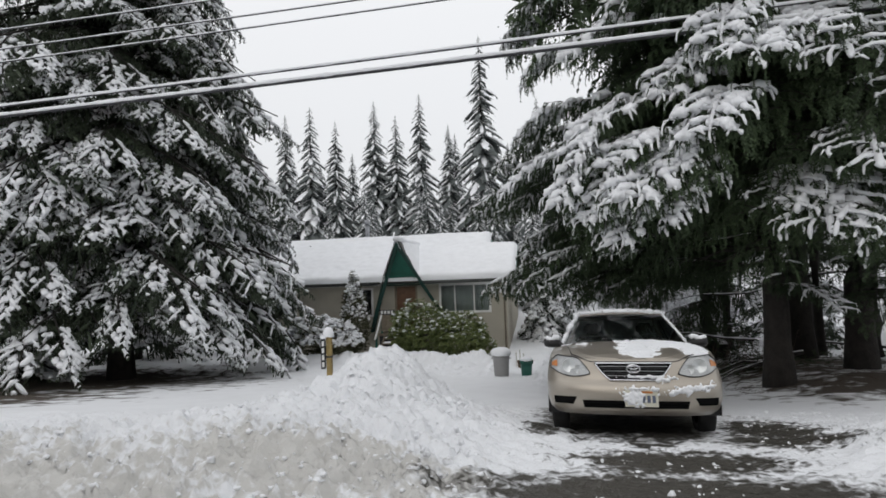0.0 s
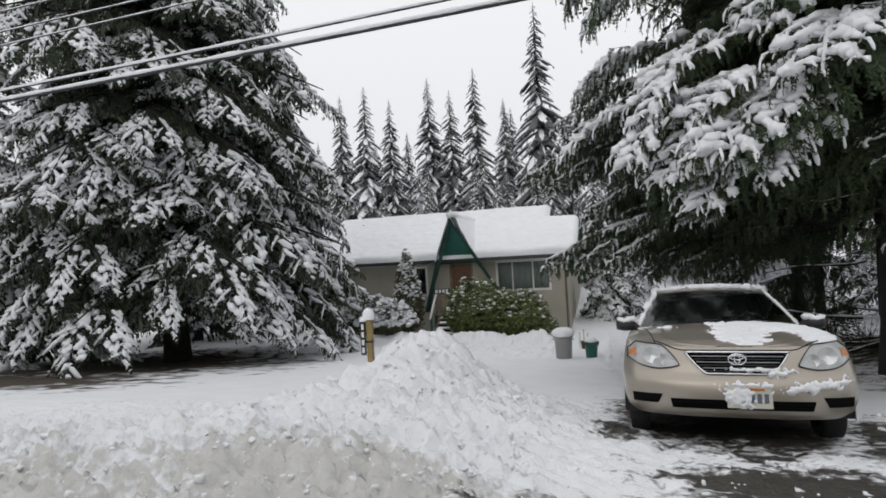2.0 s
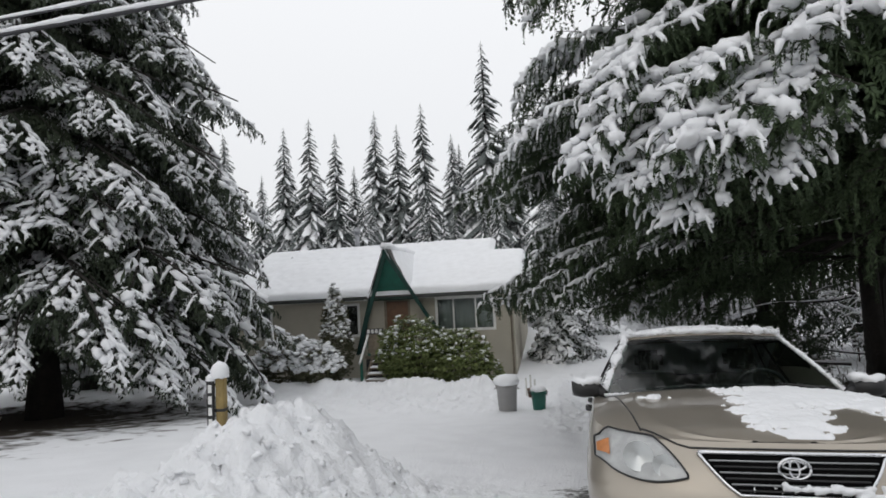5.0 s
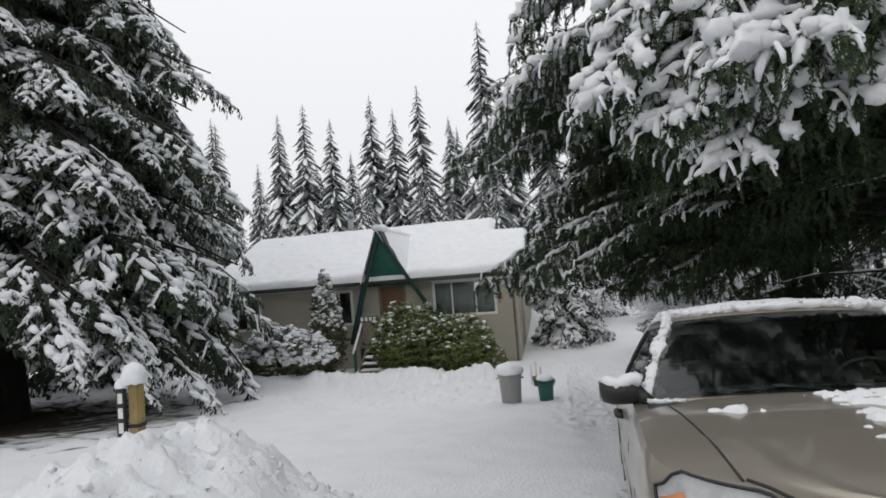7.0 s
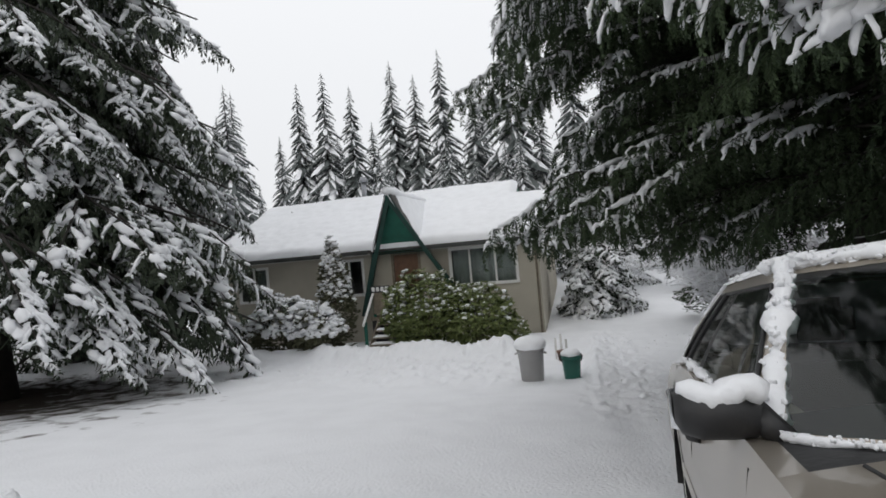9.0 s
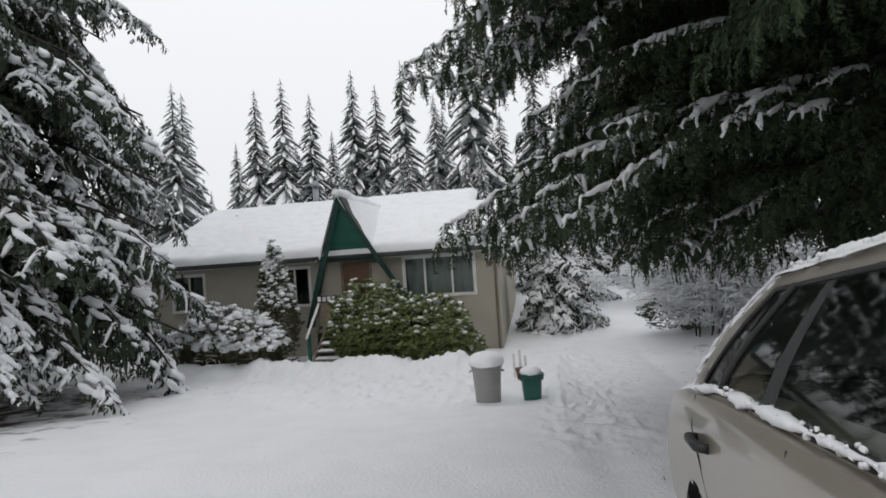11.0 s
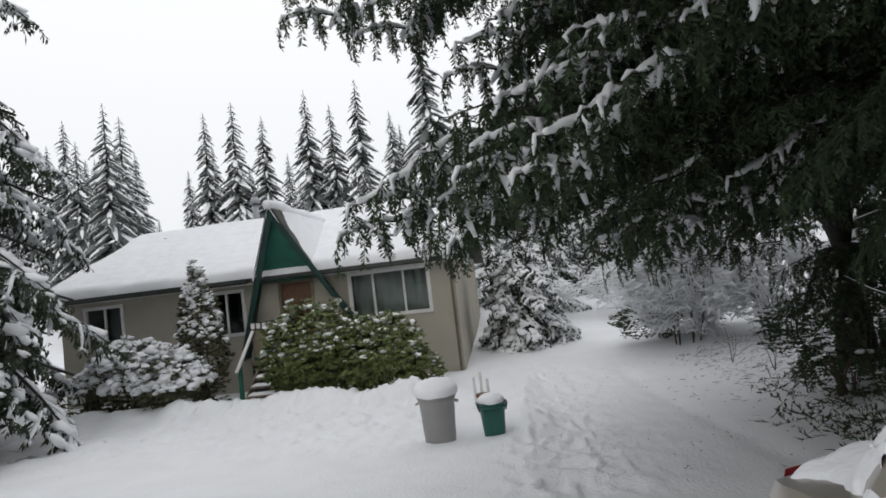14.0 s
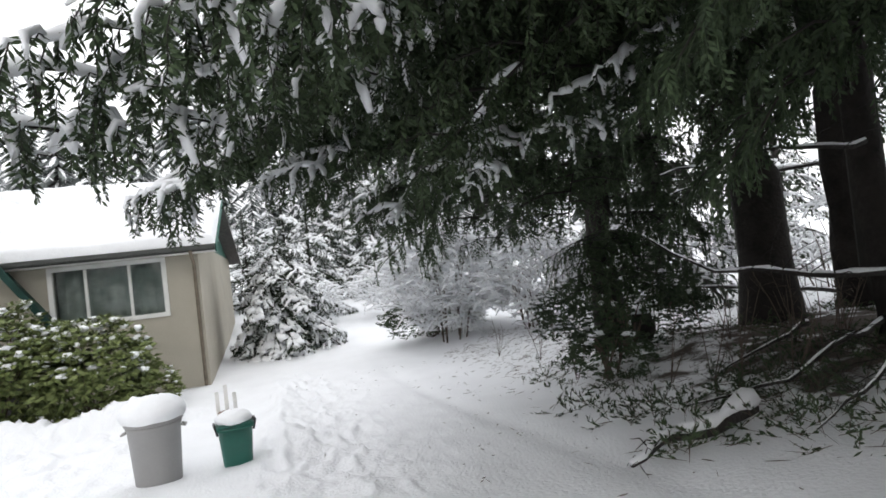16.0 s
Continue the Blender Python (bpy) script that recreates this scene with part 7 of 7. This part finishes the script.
limb(LIMB, ((10.4, 19.5, 1.37), (8.1, 19.5, 1.16), (6.8, 19.5, 1.12), (5.6, 19.5, 0.82)), 0.04, 3)
limb("bare crooked limb low over the bank with snow on it", ((10.6, 20.0, -1.36), (9.6, 20.0, -1.1), (8.5, 20.0, -1.05), (7.2, 20.0, -0.77), (6.1, 20.0, -0.64), (5.4, 20.0, -0.23)), 0.05, 4)
limb(LIMB, ((6.85, 19.0, 6.2), (5.4, 17.0, 5.0), (3.8, 15.8, 4.6)), 0.04, 5)
limb(LIMB, ((8.7, 19.0, 2.9), (7.6, 18.0, 2.5), (6.4, 17.2, 2.4), (5.4, 16.8, 2.05)), 0.03, 9)
limb("snow-topped log lying half buried on the bank", [(x, y, ground(x, y) + 0.05) for x, y in ((3.3, 15.4), (2.75, 15.2), (2.25, 15.15), (1.6, 14.8))], 0.085, 6, 1.1, name="fallen_branch", twigs=0.35)
for i, pts in enumerate((((5.2, 15.6), (4.4, 15.3), (3.7, 15.35), (3.0, 15.9)), ((4.9, 14.3), (4.2, 14.7), (3.6, 14.6), (2.9, 14.4)), ((5.4, 16.6), (4.6, 16.2), (3.8, 16.3)))):
    limb("dark twiggy cedar bough lying on the bank", [(x, y, ground(x, y) + 0.12 + 0.1 * (k == 1)) for k, (x, y) in enumerate(pts)], 0.035, 20 + i, 0.5, name="fallen_branch", twigs=1.2)
limb("fallen twiggy branch on the snowy bank", ((5.4, 14.3, ground(5.4, 14.3) + 0.35), (4.2, 13.9, ground(4.2, 13.9) + 0.3), (3.2, 13.8, ground(3.2, 13.8) + 0.05)), 0.05, 7, 0.6, name="fallen_branch", twigs=0.5)


def debris(label, at, reach, count, seed):
    """A broken evergreen spray lying on the snow: twigs and flat dark needles."""
    r = random.Random(seed)
    ob = thing("broken_spray", label, "branch", at, group="broken sprays under the cedars")
    g, n_ = Geo(), Geo()
    for i in range(int(count * 0.62)):
        a, k = r.uniform(0, 6.28), r.uniform(0.0, 1.0) ** 0.7 * reach
        c = Vector((k * math.cos(a), k * math.sin(a), 0))
        c.z = ground(at[0] + c.x, at[1] + c.y) - at[2] + r.uniform(0.0, 0.12) * (1.2 - k / reach)
        d = Vector((r.uniform(-1, 1), r.uniform(-1, 1), r.uniform(-0.1, 0.7))).normalized() * r.uniform(0.12, 0.34)
        g.twig(c, c + d, 0.004)
        for j in range(10):
            q = c + d * r.uniform(0.2, 1.0)
            n_.kite(q, q + (d.normalized() + rand_dir(r) * 0.9).normalized() * r.uniform(0.03, 0.08), 0.009, rand_dir(r))
    part("twig_mass", g, TWIG, ob, kind="stuff")
    part("needle_mass", n_, CEDAR, ob, kind="stuff")


DEBRIS = "dark broken cedar spray lying on the snow"
for i, (x, y, q, c) in enumerate(((2.9, 16.1, 0.7, 120), (2.2, 14.9, 0.35, 40), (4.1, 15.7, 0.8, 130), (3.6, 15.9, 0.6, 100), (3.1, 14.6, 0.7, 90), (3.8, 14.75, 0.8, 120), (4.5, 15.4, 0.8, 120), (4.9, 16.4, 0.8, 90), (3.3, 17.6, 0.5, 60), (5.6, 17.9, 0.9, 90), (2.6, 17.2, 0.4, 35), (3.7, 19.4, 0.8, 90), (7.4, 18.0, 0.9, 70), (9.2, 18.2, 0.9, 60), (5.4, 15.2, 0.9, 110))):
    debris(DEBRIS, (x, y, ground(x, y)), q, c, 40 + i)
g = Geo()
g.tube([(0, 0, -0.2), (0.02, 0, 0.2), (0.0, 0.02, 0.42), (0.03, 0.02, 0.5)], [0.24, 0.19, 0.17, 0.02], 11)
st = thing("tree_stump", "dark broken tree stump with a little snow on top", "stump", (5.05, 19.3, ground(5.05, 19.3)))
part("wood", g, BARK, st)
cap = part("snow", snow_cap(0.15, 0.15, 0.10, 3.0, 16, 6), SNOW, st)
cap.location = (0.01, 0.02, 0.44)
g = Geo()
lr = random.Random(8)
for i in range(5200):
    x = lr.gauss(4.2, 1.5) if i % 8 else lr.uniform(-0.3, 3)
    y = lr.uniform(11.5, 25)
    if x < -0.3 or x < 3.2 and lr.random() < 0.88:
        continue
    a = lr.uniform(0, 6.28)
    l_ = lr.uniform(0.03, 0.2) * (0.5 if x < 2 else 1)
    z = heights(x, y) + 0.008
    g.twig((x, y, z), (x + l_ * math.cos(a), y + l_ * math.sin(a), heights(x + l_ * math.cos(a), y + l_ * math.sin(a)) + lr.uniform(0.005, 0.05)), lr.uniform(0.002, 0.006))
solid("forest_litter", g, TWIG, "fallen twigs and needles strewn over the snow", "litter", kind="stuff")
# thin bare stems on the bank
for i in range(26):
    x, y = lr.uniform(3.4, 6.0), lr.uniform(15.5, 23)
    g = Geo()
    for k in range(3):
        d = Vector((lr.uniform(-0.3, 0.3), lr.uniform(-0.3, 0.3), lr.uniform(0.5, 1.1)))
        g.tube([(0, 0, -0.05), d * 0.5 + Vector((0.03, 0, 0)), d], [0.007, 0.005, 0.002], 4)
        for j in range(4):
            q = d * lr.uniform(0.4, 0.95)
            g.twig(q, q + Vector((lr.uniform(-0.2, 0.2), lr.uniform(-0.2, 0.2), lr.uniform(0, 0.2))), 0.003)
    solid("sapling", g, TWIG, "thin leafless sapling stems poking through the snow", "sapling", at=(x, y, ground(x, y)), group="saplings on the bank")

# ---- from drawing units to metres ----
for ob in list(scene.objects):
    if ob.parent is None and ob.type in ("MESH", "EMPTY"):
        ob.matrix_basis = Matrix.Scale(TRUE_SIZE, 4) @ ob.matrix_basis
